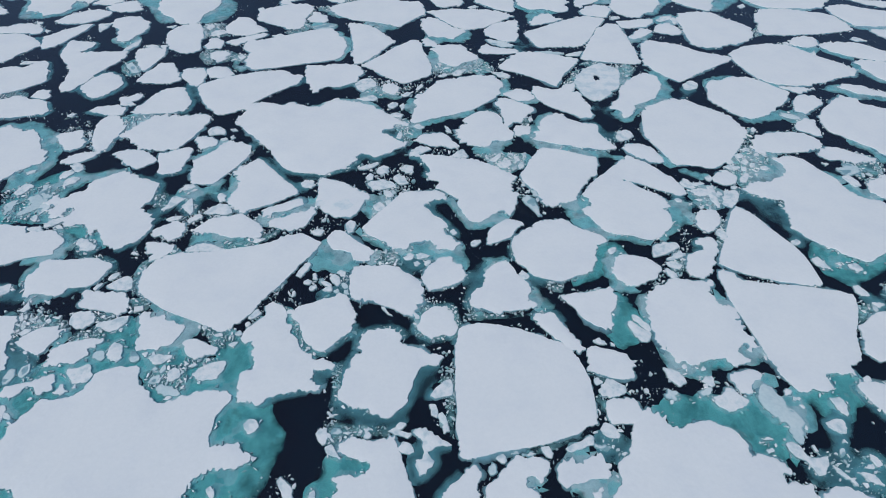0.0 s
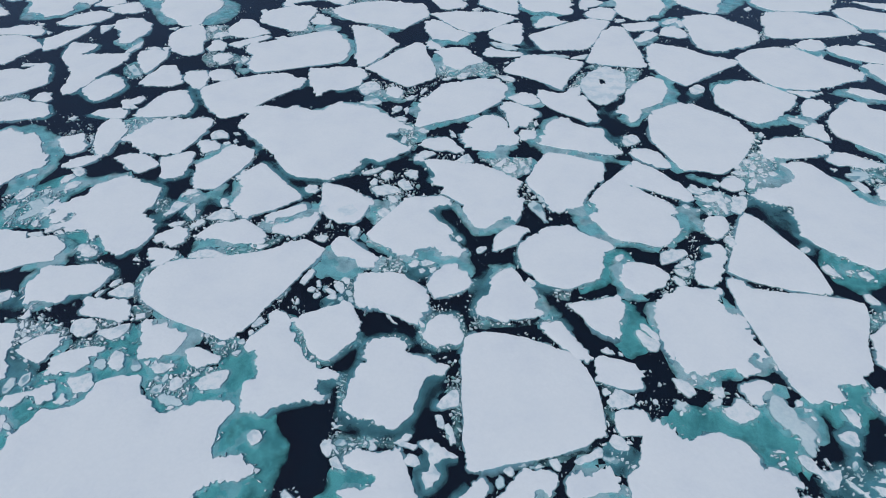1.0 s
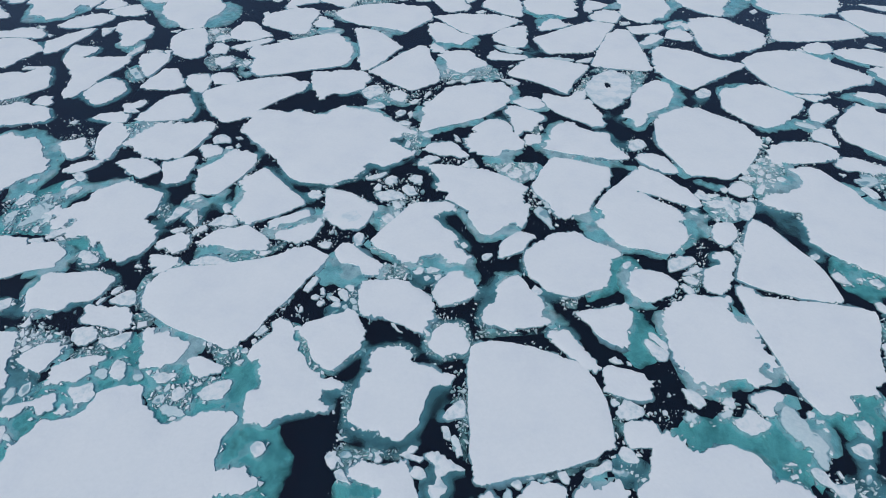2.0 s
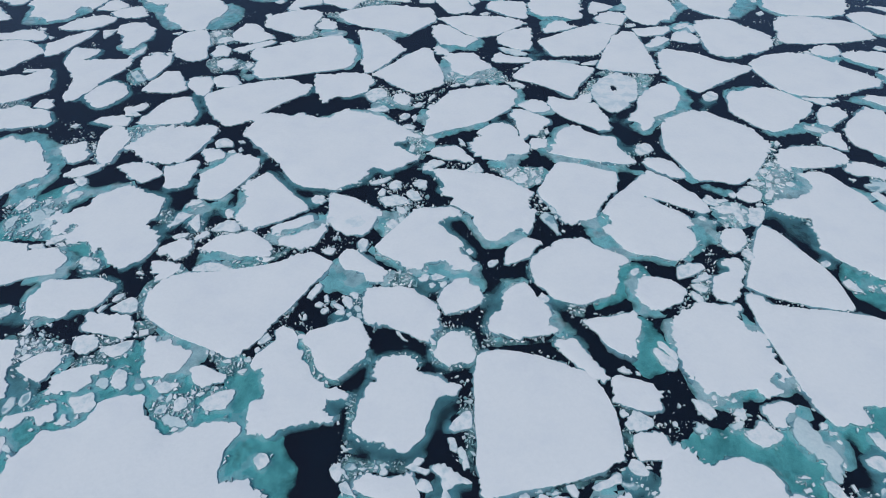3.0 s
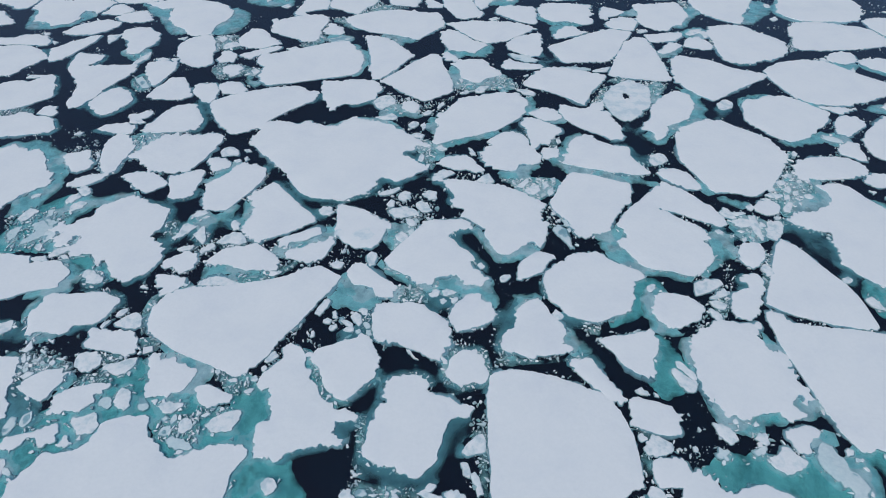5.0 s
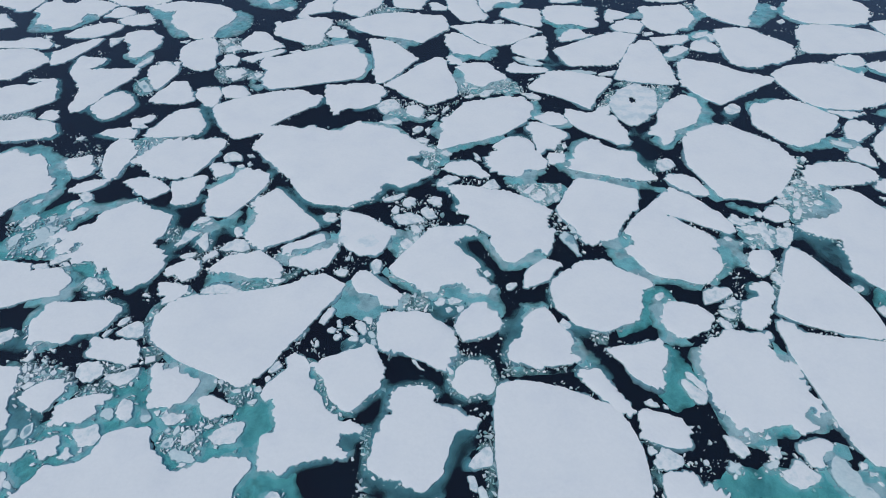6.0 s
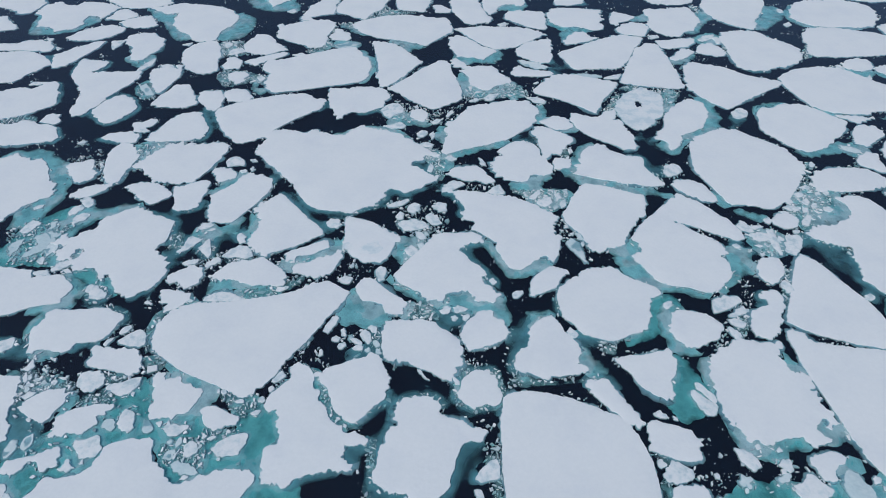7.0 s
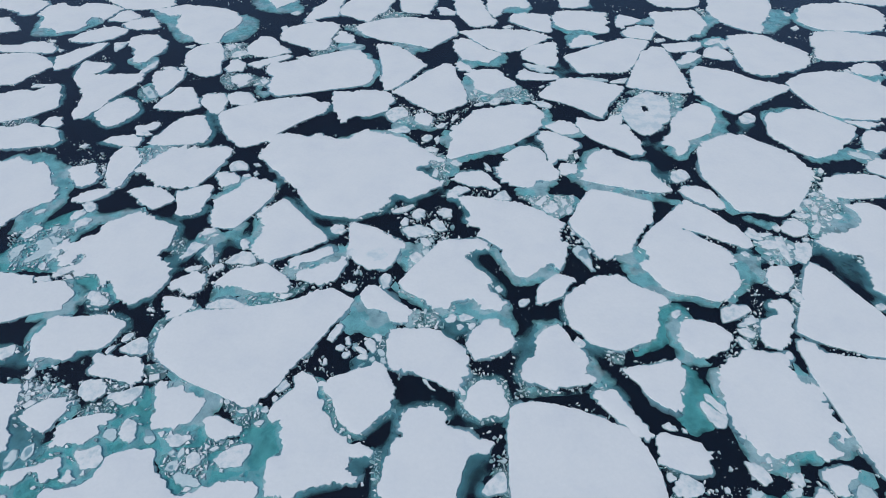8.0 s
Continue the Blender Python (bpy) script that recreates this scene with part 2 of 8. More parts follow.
def build_rim(thing, ring, seed, size):
    """The narrow foot of ice that shows under water all round, but where a broad tongue takes its place."""
    at = np.array(thing.location[:2])
    n = normals(ring)
    reach = np.array([0.14 + 0.85 * max(-0.12, noise.noise(((x + at[0]) * 0.25, (y + at[1]) * 0.25, seed + 8))) + 0.42 * noise.noise((x * 1.8, y * 1.8, seed)) for x, y in ring])
    reach = np.maximum((np.roll(reach, 1) + reach + np.roll(reach, -1)) / 3, 0.02) * min(1.0, size / 7)
    outer = ring + at + n * 0.3
    for _, _, corners in FEET:
        c = np.array(corners, float)
        if (c.min(0) < outer.max(0)).all() and (c.max(0) > outer.min(0)).all():
            reach[within(outer, c)] = 0.01
    reach = reach[:, None]
    v, f = skirt([level(ring + n * 0.04, -0.05), level(ring + n * (0.05 + reach * 0.55), -0.09), level(ring + n * (0.06 + reach), -0.12)])
    thinness = np.repeat([0.12, 0.4, 0.85], len(ring))
    mesh_object("ice_foot", v, f, DEPTH_BLUE, thing, "slate-blue ice foot under the water", thinness=thinness)


def floe(corners, wet=False, hole=None):
    size = np.ptp(np.array(corners), 0).max()
    word = "broad" if size > 15 else "middling" if size > 8 else "small"
    label = f"{word} waterlogged grey-white ice floe afloat in dark sea" if wet else f"{word} flat snow-covered white ice floe afloat in dark sea"
    return ice(corners, "ice_floe", label, "ice floe", "floes of the pack ice", 0.095, wet, hole, 0.4)


def cake(corners, wet=False):
    label = "small waterlogged blue-grey ice cake between the floes" if wet else "small white snow-topped ice cake between the floes"
    return ice(corners, "ice_cake", label, "ice cake", "ice cakes between the floes", 0.07 + 0.1 * abs(noise.noise((corners[0][0], corners[0][1], 5.5))), wet, None, 0.2)


FEET = []


def foot(thing, depth, corners):
    FEET.append((thing, depth, corners))


def from_floes(points):
    """The distance of each point from the nearest floe; 0 inside one."""
    best = np.full(len(points), 9.0)
    for f in FLOES:
        box = np.where((points > f.min(0) - 2).all(1) & (points < f.max(0) + 2).all(1))[0]
        if len(box):
            d = distance(points[box], f)
            d[within(points[box], f)] = 0
            best[box] = np.minimum(best[box], d)
    return best


def build_foot(thing, depth, corners):
    """A broad tongue of ice under water, part of a floe: a plateau, at that depth unless deep, whose rim thins out, and
    which goes on under the floes that it meets.
    """
    count[0] += 1
    seed = count[0] * 1.91
    at = np.array(thing.location[:2])
    faint = 0.12 < depth < 0.155
    clear = faint or depth > 0.4
    # Deep feet are raised; tint and clearness stand in for their depth
    lies = 0.155 if depth > 0.4 else depth
    ring = broken_edge(corners, 0.3, 0.2 if faint else 0.42, seed, 0.2, 2)
    close = from_floes(ring) < 0.9
    shove = close.astype(float)
    for _ in range(4):
        shove = (np.roll(shove, 1) + shove + np.roll(shove, -1)) / 3
    ring = ring + normals(ring) * (shove * 0.8)[:, None] - at
    size = np.ptp(ring, 0).max()
    v, f, d = sheet(ring, [], max(0.4, size / 30), [0.2, 0.5])
    off = from_floes(v + at)
    open_water = np.clip((off - 0.1) / 1.1, 0, 1)
    blur = 1.2 if faint else 0.8 if depth > 0.4 else 0.36 + 0.4 * depth
    z, thinness = [], []
    for (x, y), e, w, o in zip(v, d, open_water, off):
        lump = noise.noise((x * 0.3 + at[0], y * 0.3 + at[1], seed)) * 0.2 + noise.noise((x * 0.9, y * 0.9, seed + 1)) * 0.1 + noise.noise((x * 2.3, y * 2.3, seed)) * 0.05
        cloud = noise.noise((x * 0.55 + at[0], y * 0.55 + at[1], seed + 4)) + 0.6 * noise.noise((x * 1.4, y * 1.4, seed + 5))
        rise = 0.0 if clear else (depth - 0.06) * 0.85 * math.exp(-max(o, 0.0) / max(0.2, 0.4 + 0.5 * cloud))
        drop = (0.01 if clear else 0.08) * math.exp(-e / 0.25) * w
        z.append(min(-0.06, -lies - drop + lump * (0.06 if clear else 0.8) * min(1.0, e / 0.5) + rise))
        # Clearer away from the floes and with depth, in place of dimming by the water
        sinks = 0.4 if faint else 0.34 + 0.36 * min(1.0, o / 1.6) if depth > 0.4 else 0.3 * min(1.0, o / 3.0) + 0.2 * max(0.0, depth - 0.2) - 0.26 * cloud
        thinness.append(0.85 * w * math.exp(-((e / blur) ** 1.3)) + sinks)
    v, f = np.column_stack([v, z]), [tuple(map(int, q)) for q in f]
    mesh_object("ice_foot", v, f, DEPTH_BLUE if clear else SUNKEN, thing, "slate-blue deep-lying ice foot under the water" if clear else "turquoise ice foot under the water", thinness=thinness)


def melt_patch(corners):
    """A shallow grey melt patch that lies on a floe's snow."""
    ring = broken_edge(corners, 0.3, 0.5, 2.2, 0.25, 2)
    owner = next(o for o, f in zip(OWNERS, FLOES) if within(ring.mean(0)[None], f)[0])
    ring = ring - np.array(owner.location[:2])
    v, f, d = sheet(ring, [], 0.6, [0.2])
    z = [0.1 + 0.03 * (1 - math.exp(-e / 0.3)) for e in d]
    mesh_object("melt_patch", np.column_stack([v, z]), [tuple(map(int, q)) for q in f], MELT, owner, "grey-blue melt patch on the snow")


def chunk(x, y, r, out):
    """One broken lump of ice: an uneven, tilted slab or shard, dry, wet or just awash."""
    verts, faces, mats = out
    n = int(rng.integers(4, 7))
    turn = np.sort(rng.uniform(0, 2 * math.pi, n) * 0.14 + np.arange(n) * 2 * math.pi / n)
    rad = r * rng.uniform(0.5, 1.3, n)
    squash, spin = rng.uniform(0.22, 0.78), rng.uniform(0, math.pi)
    px, py = np.cos(turn) * rad, np.sin(turn) * rad * squash
    px, py = px * math.cos(spin) - py * math.sin(spin), px * math.sin(spin) + py * math.cos(spin)
    kind = rng.random()
    mat = 0 if kind < (0.36 if r > 0.2 else 0.16) else 1 if kind < (0.76 if r > 0.2 else 0.74) else 2
    h = min(0.12, r * rng.uniform(0.15, 0.4)) if mat < 2 else -rng.uniform(0.03, 0.13)
    tilt = rng.uniform(-0.4, 0.4, 2) * min(1.0, 0.3 / r)
    taper = rng.uniform(0.7, 0.95)
    k = len(verts)
    for s, zz in ((0.9, min(0.0, h) - 0.04 - min(0.2, 0.5 * r)), (1.0, -0.02 + min(0.0, h)), (taper, h)):
        for a, b in zip(px * s, py * s):
            verts.append((x + a, y + b, zz + (tilt[0] * a + tilt[1] * b if zz == h else 0)))
    for row in (0, 1):
        for i in range(n):
            j = (i + 1) % n
            faces.append((k + row * n + i, k + row * n + j, k + row * n + n + j, k + row * n + n + i))
            mats.append(1 if mat == 0 and row == 0 else mat)
    faces.append(tuple(k + 2 * n + i for i in range(n)))
    mats.append(mat)


def scatter(ring, tries, low, high, power, clump=None):
    """Places for lumps inside a ring, clear of the floes and of each other; with clump, only where that noise is high."""
    lo, hi = ring.min(0), ring.max(0)
    p = rng.uniform(lo, hi, (tries, 2))
    p = p[within(p, ring)]
    if clump is None:
        loose = np.array([noise.noise((q[0] * 0.45, q[1] * 0.45, 30.0)) for q in p])
        drifted = np.array([noise.noise((q[0] * 1.1, q[1] * 1.1, 33.0)) for q in p])
        p = p[(distance(p, ring) + 0.9 * loose > rng.random(len(p)) * 0.9 - 0.25) & (drifted + 0.6 * loose > rng.random(len(p)) * 0.8 - 0.75)]
    if clump is not None:
        p = np.array([q for q in p if noise.noise((q[0] * 0.13, q[1] * 0.13, 40.0)) + 0.5 * noise.noise((q[0] * 0.5, q[1] * 0.5, 41.0)) > clump])
    return settle(p, low + (high - low) * rng.random(len(p)) ** power)


def settle(p, r):
    """Of lumps at p with radius r, the largest that find room on the water."""
    order = np.argsort(-r)
    p, r = p[order], r[order]
    free = np.ones(len(p), bool)
    for f in FLOES:
        flo, fhi = f.min(0) - 0.5, f.max(0) + 0.5
        box = np.where(free & (p > flo).all(1) & (p < fhi).all(1))[0]
        if len(box):
            bad = within(p[box], f) | (distance(p[box], f) < r[box] * 0.6)
            free[box[bad]] = False
    kept, cells = [], {}
    for q, s in zip(p[free], r[free]):
        i, j = int(q[0] // 1.0), int(q[1] // 1.0)
        near = [c for a in (-1, 0, 1) for b in (-1, 0, 1) for c in cells.get((i + a, j + b), ())]
        if any((c[0] - q[0]) ** 2 + (c[1] - q[1]) ** 2 < (0.6 * (c[2] + s)) ** 2 for c in near):
            continue
        cells.setdefault((i, j), []).append((*q, s))
        kept.append((*q, s))
    return kept


def brash_object(places):
    out = [], [], []
    for px, py, r in places:
        chunk(px, py, r, out)
    if not out[1]:
        return None
    ob = mesh_object("brash_ice", out[0], out[1], SNOW, smooth=False)
    ob.data.materials.append(CRUMB)
    ob.data.materials.append(SUNKEN)
    ob.data.polygons.foreach_set("material_index", out[2])
    tagged(ob, "loose broken white brash ice floating between the floes", "brash ice", kind="stuff")
    return ob


def brash(corners, fill=0.75):
    ring = np.array(corners, float)
    x, y = ring.T
    area = abs(np.sum(x * np.roll(y, -1) - y * np.roll(x, -1))) / 2
    blocks = scatter(ring, int(area * 1.3 * fill), 0.3, 1.0, 1.8)
    taken = [(np.array(q[:2]), q[2]) for q in blocks]
    rest = scatter(ring, int(min(9000, area * 75 * fill)), 0.04, 0.38, 2.0)
    rest = [q for q in rest if all(abs(q[0] - p[0]) + abs(q[1] - p[1]) > 2 * r or math.hypot(q[0] - p[0], q[1] - p[1]) > 0.8 * r + 0.5 * q[2] for p, r in taken)]
    ob = brash_object(blocks + rest)
    if ob is None or fill < 0.5:
        return
    # soaked slush hangs in the water between the lumps
    edge = broken_edge(corners, 0.5, 0.3, area, 0.2, 2)
    v, f, d = sheet(edge, [], 0.5, [0.3])
    z = [-0.15 + 0.06 * noise.noise((a * 0.8, b * 0.8, 3.0)) for a, b in v]
    thinness = [0.58 + 0.5 * math.exp(-e / 0.5) + 0.8 * noise.noise((a * 0.5, b * 0.5, 8.0)) + 0.5 * noise.noise((a * 1.3, b * 1.3, 9.0)) for (a, b), e in zip(v, d)]
    mesh_object("slush", np.column_stack([v, z]), [tuple(map(int, q)) for q in f], SUNKEN, ob, "blue-grey soaked slush", thinness=thinness)


# ---- sea ----
def flat(name, z, mat, half=4500):
    return mesh_object(name, [(-half, -half, z), (half, -half, z), (half, half, z), (-half, half, z)], [(0, 1, 2, 3)], mat, smooth=False)


sea = tagged(flat("water", 0.0, WATER), "dark blue calm sea water between the ice floes", "water", kind="structure")
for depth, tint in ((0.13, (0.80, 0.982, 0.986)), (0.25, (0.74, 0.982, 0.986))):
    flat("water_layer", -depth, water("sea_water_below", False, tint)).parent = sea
tagged(flat("sea_bed", -3.0, BED), "dark deep sea far below the floes", "sea bed", kind="structure")

# ---- floes, largest first, each with its feet of sunken ice ----
f = floe([(-37.8, 89.7), (-38.4, 88.5), (-38.6, 87.1), (-37.7, 86.3), (-36, 84.5), (-34.3, 82.9), (-33, 81.5), (-31.8, 80.3), (-30.3, 78.8), (-29.5, 77.2), (-28.5, 75.8), (-27.3, 74.4), (-26.1, 73.4), (-24.6, 72.8), (-23.5, 72.7), (-22.1, 72.6), (-20.7, 72.3), (-19.6, 72.4), (-18.1, 73.4), (-16.9, 74), (-15.8, 74.8), (-14.8, 76.1), (-14.9, 77.2), (-14, 78.2), (-12.8, 78), (-11.8, 77.2), (-10.9, 77.4), (-9, 78.5), (-8.1, 79.6), (-6.8, 80.2), (-6.3, 81.5), (-7.5, 82.1), (-9.5, 83.3), (-11.2, 84.7), (-10.8, 85.2), (-8.9, 85.9), (-8.8, 87.1), (-7.3, 86.6), (-6.3, 87.3), (-8, 88.5), (-10, 90.2), (-12.2, 91.7), (-13.8, 93.3), (-15.7, 93.8), (-17.3, 94.8), (-19.4, 94.6), (-20.4, 95.7), (-21.6, 95.7), (-22.7, 94.3), (-23.8, 92.6), (-25.3, 92.4), (-27, 93.1), (-28.7, 93.8), (-31, 93), (-32.9, 93.6), (-34.7, 94.1), (-36.6, 93.5), (-37.9, 92.2)])
foot(f, 0.16, [(-23.8, 92.1), (-21.3, 92.8), (-16.3, 93.4), (-13.1, 92.1), (-11.4, 89.2), (-8.9, 88.5), (-11, 90.1), (-13.2, 93.3), (-16.4, 94.7), (-19.6, 95.3), (-22.5, 93.8), (-25.9, 92.3)])
foot(f, 0.5, [(-9.6, 82.8), (-7.2, 82.2), (-6.3, 83), (-8.3, 85.1), (-10.9, 85.3)])
foot(f, 0.16, [(-7.1, 85), (-6.9, 83.5), (-5.9, 82.4), (-3.9, 84.4), (-4.5, 86), (-6.7, 87.1), (-8.7, 86.3)])
foot(f, 0.16, [(-15.4, 96.2), (-13.6, 97), (-11.2, 96.4), (-8.7, 96.4), (-8, 97.8), (-8.8, 97.4), (-12, 98.1), (-13.1, 100.2), (-14.9, 99), (-16.1, 97.4)])
foot(f, 0.5, [(-15.5, 74.7), (-18.8, 72.8), (-24.6, 72.6), (-27.1, 74.3), (-28.9, 76.5), (-27.5, 73.9), (-24.9, 72.1), (-21.3, 71.7), (-18, 72.8), (-14.6, 74.8), (-12.9, 76.4), (-10.2, 76.2), (-7.6, 77.7), (-5.9, 79.4), (-5.8, 80.8), (-6.7, 79.6), (-9.4, 77.6), (-13.6, 78.3), (-14.8, 77.1)])
f = floe([(-53, 24.9), (-53, 23.1), (-49.4, 21), (-45.7, 20.7), (-44.2, 20.1), (-43.4, 18.6), (-40, 16.5), (-32.2, 16.5), (-27, 17.6), (-26.7, 19.5), (-26.7, 20.5), (-26.5, 21.4), (-25.5, 22.3), (-24.4, 23), (-24, 22.6), (-22.7, 22.9), (-21.5, 23), (-20.6, 23.7), (-20.4, 24.5), (-21.5, 25.1), (-22.2, 25.8), (-23.8, 25.6), (-24.7, 25.2), (-25.4, 25.4), (-25.7, 26.2), (-25.7, 27.2), (-25.7, 28.5), (-25.5, 29.5), (-25, 30.1), (-24.6, 31), (-24.7, 31.7), (-25.6, 32.2), (-27.3, 32.2), (-28.5, 32.1), (-30.3, 31.4), (-31.1, 30.7), (-32.4, 30.6), (-33.6, 31.1), (-34.4, 32), (-35.8, 32.7), (-36.6, 33.8), (-36.7, 35), (-37.5, 35.5), (-39.5, 35.3), (-41.1, 34.8), (-41.8, 34.2), (-42, 33), (-42.2, 31.9), (-43.5, 31.2), (-44.3, 30.9), (-45.6, 30.8), (-46.9, 30.7), (-47.1, 29.8), (-47.6, 29), (-48.2, 28.1), (-48.9, 28.1), (-49.1, 27.9), (-48.7, 26.8), (-48.6, 26), (-52.4, 26.1)])
foot(f, 0.37, [(-43.8, 36.2), (-41.4, 34.9), (-36.7, 35.7), (-33.9, 31.5), (-31.9, 30.7), (-26.4, 32.3), (-26.7, 36), (-30.5, 35.9), (-32.8, 39.2), (-33.8, 38.3), (-38, 38.3), (-39, 41.8), (-41.3, 42.5), (-44.7, 40.2)])
foot(f, 0.37, [(-49.4, 33.5), (-52.2, 31.9), (-51.3, 29.3), (-47.8, 29.4), (-48, 30.8), (-42, 32.2), (-41.4, 34.9), (-42.2, 36.9), (-48.7, 35.7)])
foot(f, 0.37, [(-25.4, 25.5), (-22.4, 25.8), (-20.7, 23.9), (-24.8, 23.3), (-26.6, 21.2), (-26.1, 17.8), (-19.8, 17.9), (-19.1, 19.8), (-18.2, 21.2), (-18.1, 23), (-17.7, 24.6), (-17, 25.9), (-17.2, 27.5), (-18.1, 28.2), (-19.3, 29.2), (-20, 30.8), (-21.6, 30.4), (-23.6, 30.6), (-25, 30.9), (-25.8, 28.8), (-26, 26.4)])
foot(f, 0.37, [(-45.5, 17.6), (-43.8, 18.7), (-44.4, 20.3), (-45.8, 21), (-47.5, 21.2)])
foot(f, 0.37, [(-28.7, 18.9), (-28.3, 19.7), (-29.4, 20.8), (-30.6, 20.7), (-31.4, 19.7)])
foot(f, 0.37, [(-51.1, 25.5), (-48.4, 25.5), (-48.5, 26.9), (-49.7, 28.4), (-52.8, 28.3)])
f = floe([(59.2, 76.3), (58.9, 74.8), (57.5, 73.3), (55.3, 71.5), (54.6, 72), (53, 71.7), (51, 70.9), (49.9, 69.5), (51, 68.8), (52.4, 67.7), (54.2, 67.5), (55.6, 66.8), (54.4, 65.3), (54.7, 64.2), (54.8, 62.9), (54, 61.6), (54.1, 60.7), (54.8, 60), (55.2, 59.2), (56.4, 58), (57.3, 57.2), (58.6, 56.3), (59.4, 55.4), (60.7, 54.6), (62, 53.9), (63.3, 54.1), (65.7, 55.5), (67.5, 56.4), (72.6, 56.5), (75.9, 62), (73.7, 64.5), (71.5, 67.1), (69.6, 67.8), (68, 68.4), (67.3, 69.8), (67, 72), (66.2, 73.4), (65, 74.9), (64.2, 76.4), (63.4, 78), (62.2, 78.6), (60.3, 78.9), (58, 78.2)])
foot(f, 0.16, [(51, 75.8), (49.6, 71.4), (51, 70.8), (53.2, 71.8), (55.9, 72.2), (59, 74.1), (58.9, 74.8), (57.7, 76), (54.9, 74.6), (55.9, 75.9), (59.2, 79.2), (58.5, 79.8), (55, 79.9), (51.1, 78.4)])
foot(f, 0.37, [(55.4, 53.3), (56.6, 50.7), (57.7, 49.7), (59.6, 50.2), (62.6, 51.3), (67.1, 53.5), (69, 56.9), (65.9, 56), (63.5, 54.6), (61.2, 55.1), (59, 55.6), (57.5, 57.9), (54.4, 56.7)])
foot(f, 0.5, [(48.9, 67.4), (50.2, 63.5), (51.9, 61), (53.3, 58), (54.5, 56.8), (56.2, 56.9), (54.8, 58.6), (55.4, 61), (54.4, 61.6), (55.2, 62.9), (55.5, 65.5), (55.4, 67.6), (55.6, 66.9), (53.7, 67.9), (51.3, 68.9), (48.7, 69.5)])
foot(f, 0.16, [(53.4, 73.6), (55.1, 71.8), (57, 72.9), (59.3, 75.5), (58.4, 77.5), (55.6, 76.7)])
foot(f, 0.16, [(67.3, 69.5), (69.5, 68.1), (72.1, 67.9), (70.3, 69.8), (68, 70.9)])
foot(f, 0.16, [(66, 73.1), (66.7, 72), (67.9, 72.7), (67.5, 74.7), (65.9, 74.1)])
f = floe([(63.3, 112.4), (63.7, 110.7), (64.5, 108.1), (65.6, 105.4), (66.7, 103.8), (69, 102.8), (72.3, 102.4), (75.9, 102.7), (79, 103.5), (81.7, 105.1), (84.6, 106.1), (86.9, 106.6), (88.4, 108.7), (87.4, 110.6), (85.9, 112.5), (83.5, 114.1), (81.4, 116.4), (79.2, 118.6), (77.6, 119.9), (74.8, 120.4), (71.4, 120), (67.8, 118.8), (64.8, 117.2), (63.3, 115.1)])
foot(f, 0.16, [(66.2, 103.5), (68.6, 101.7), (70.2, 102.9), (66.5, 105.4)])
f = floe([(37.7, 88.4), (37.2, 86), (37.2, 84.2), (37.8, 82.5), (38.6, 80.6), (39.5, 78.4), (40.1, 76.8), (40.9, 76.1), (42.4, 75.9), (44.1, 75.7), (45.6, 75.2), (47, 75), (48.4, 76.1), (50.1, 77.2), (51.6, 78.9), (53.1, 80.6), (53.8, 82), (55, 83.5), (56.3, 85.6), (56.6, 86.8), (56, 88.3), (55.4, 89.8), (54.8, 91.4), (53.7, 92.3), (52, 93.3), (50.5, 94.6), (48.9, 95.9), (47.7, 96.9), (45.6, 96.8), (43.3, 96), (40.8, 94.5), (39.1, 92.8), (38, 91.1)])
foot(f, 0.16, [(41, 73.9), (42, 72.9), (44, 72.5), (45.1, 73.3), (43.8, 74.5), (41.9, 75.2), (40.6, 74.7)])
foot(f, 0.16, [(38.7, 76.4), (40.1, 76.4), (39.6, 77.7), (38.7, 79)])
f = floe([(71.8, 89.3), (71.6, 86.6), (73, 85.6), (74.4, 84.2), (75.8, 82.9), (77.5, 81.2), (78.4, 79.1), (80.1, 77.5), (84.6, 76.8), (94, 92.7), (90.6, 94.6), (86.5, 94.1), (84.9, 95.2), (83, 96), (82.3, 98), (80.4, 98.8), (78.3, 97.9), (76.2, 95.8), (74.2, 93.8), (72.7, 92.2)])
foot(f, 0.16, [(75.2, 82.3), (76.5, 80), (77.5, 77.1), (78.9, 76.8), (78.2, 79.4), (76.7, 82.3), (74.6, 84.3)])
f = floe([(77.3, 143.9), (77.7, 142.1), (79.6, 140.5), (81.1, 139.4), (84.2, 139), (88.3, 139.1), (92.2, 139), (95.6, 140.1), (98.2, 143.7), (99.9, 149.2), (99.1, 151.7), (96.5, 153.6), (92.8, 154.7), (88.1, 153.8), (83.8, 153.6), (80.8, 151.5), (78.2, 147.6)])
foot(f, 0.16, [(78.2, 139.9), (82.9, 138.4), (89.3, 138.2), (92.5, 139.4), (87.4, 139.8), (80.9, 140), (78.1, 142.8), (80.7, 148.4), (80.6, 151.6), (76.1, 144.5)])
f = floe([(-43.7, 114.6), (-42, 113.2), (-42.6, 110), (-41.5, 107.8), (-39.7, 106.3), (-36, 107), (-32.3, 108.1), (-28.4, 109.3), (-24.9, 110.1), (-22.2, 111.3), (-21.7, 113.9), (-21.2, 116.8), (-22, 119.8), (-23.5, 121.5), (-24.6, 123.6), (-26.1, 125.4), (-29.1, 124.7), (-32.8, 123.3), (-37.2, 121), (-40.3, 119.4), (-43.6, 119), (-44.6, 117.3)])
foot(f, 0.16, [(-23.6, 110.6), (-22.3, 111.1), (-21.3, 115.1), (-21, 118.8), (-22.7, 122.6), (-25.3, 124)])
foot(f, 0.16, [(-44, 106), (-42.1, 105.7), (-41.8, 107.4), (-43.6, 108.9), (-44.7, 111.5), (-45.7, 111)])
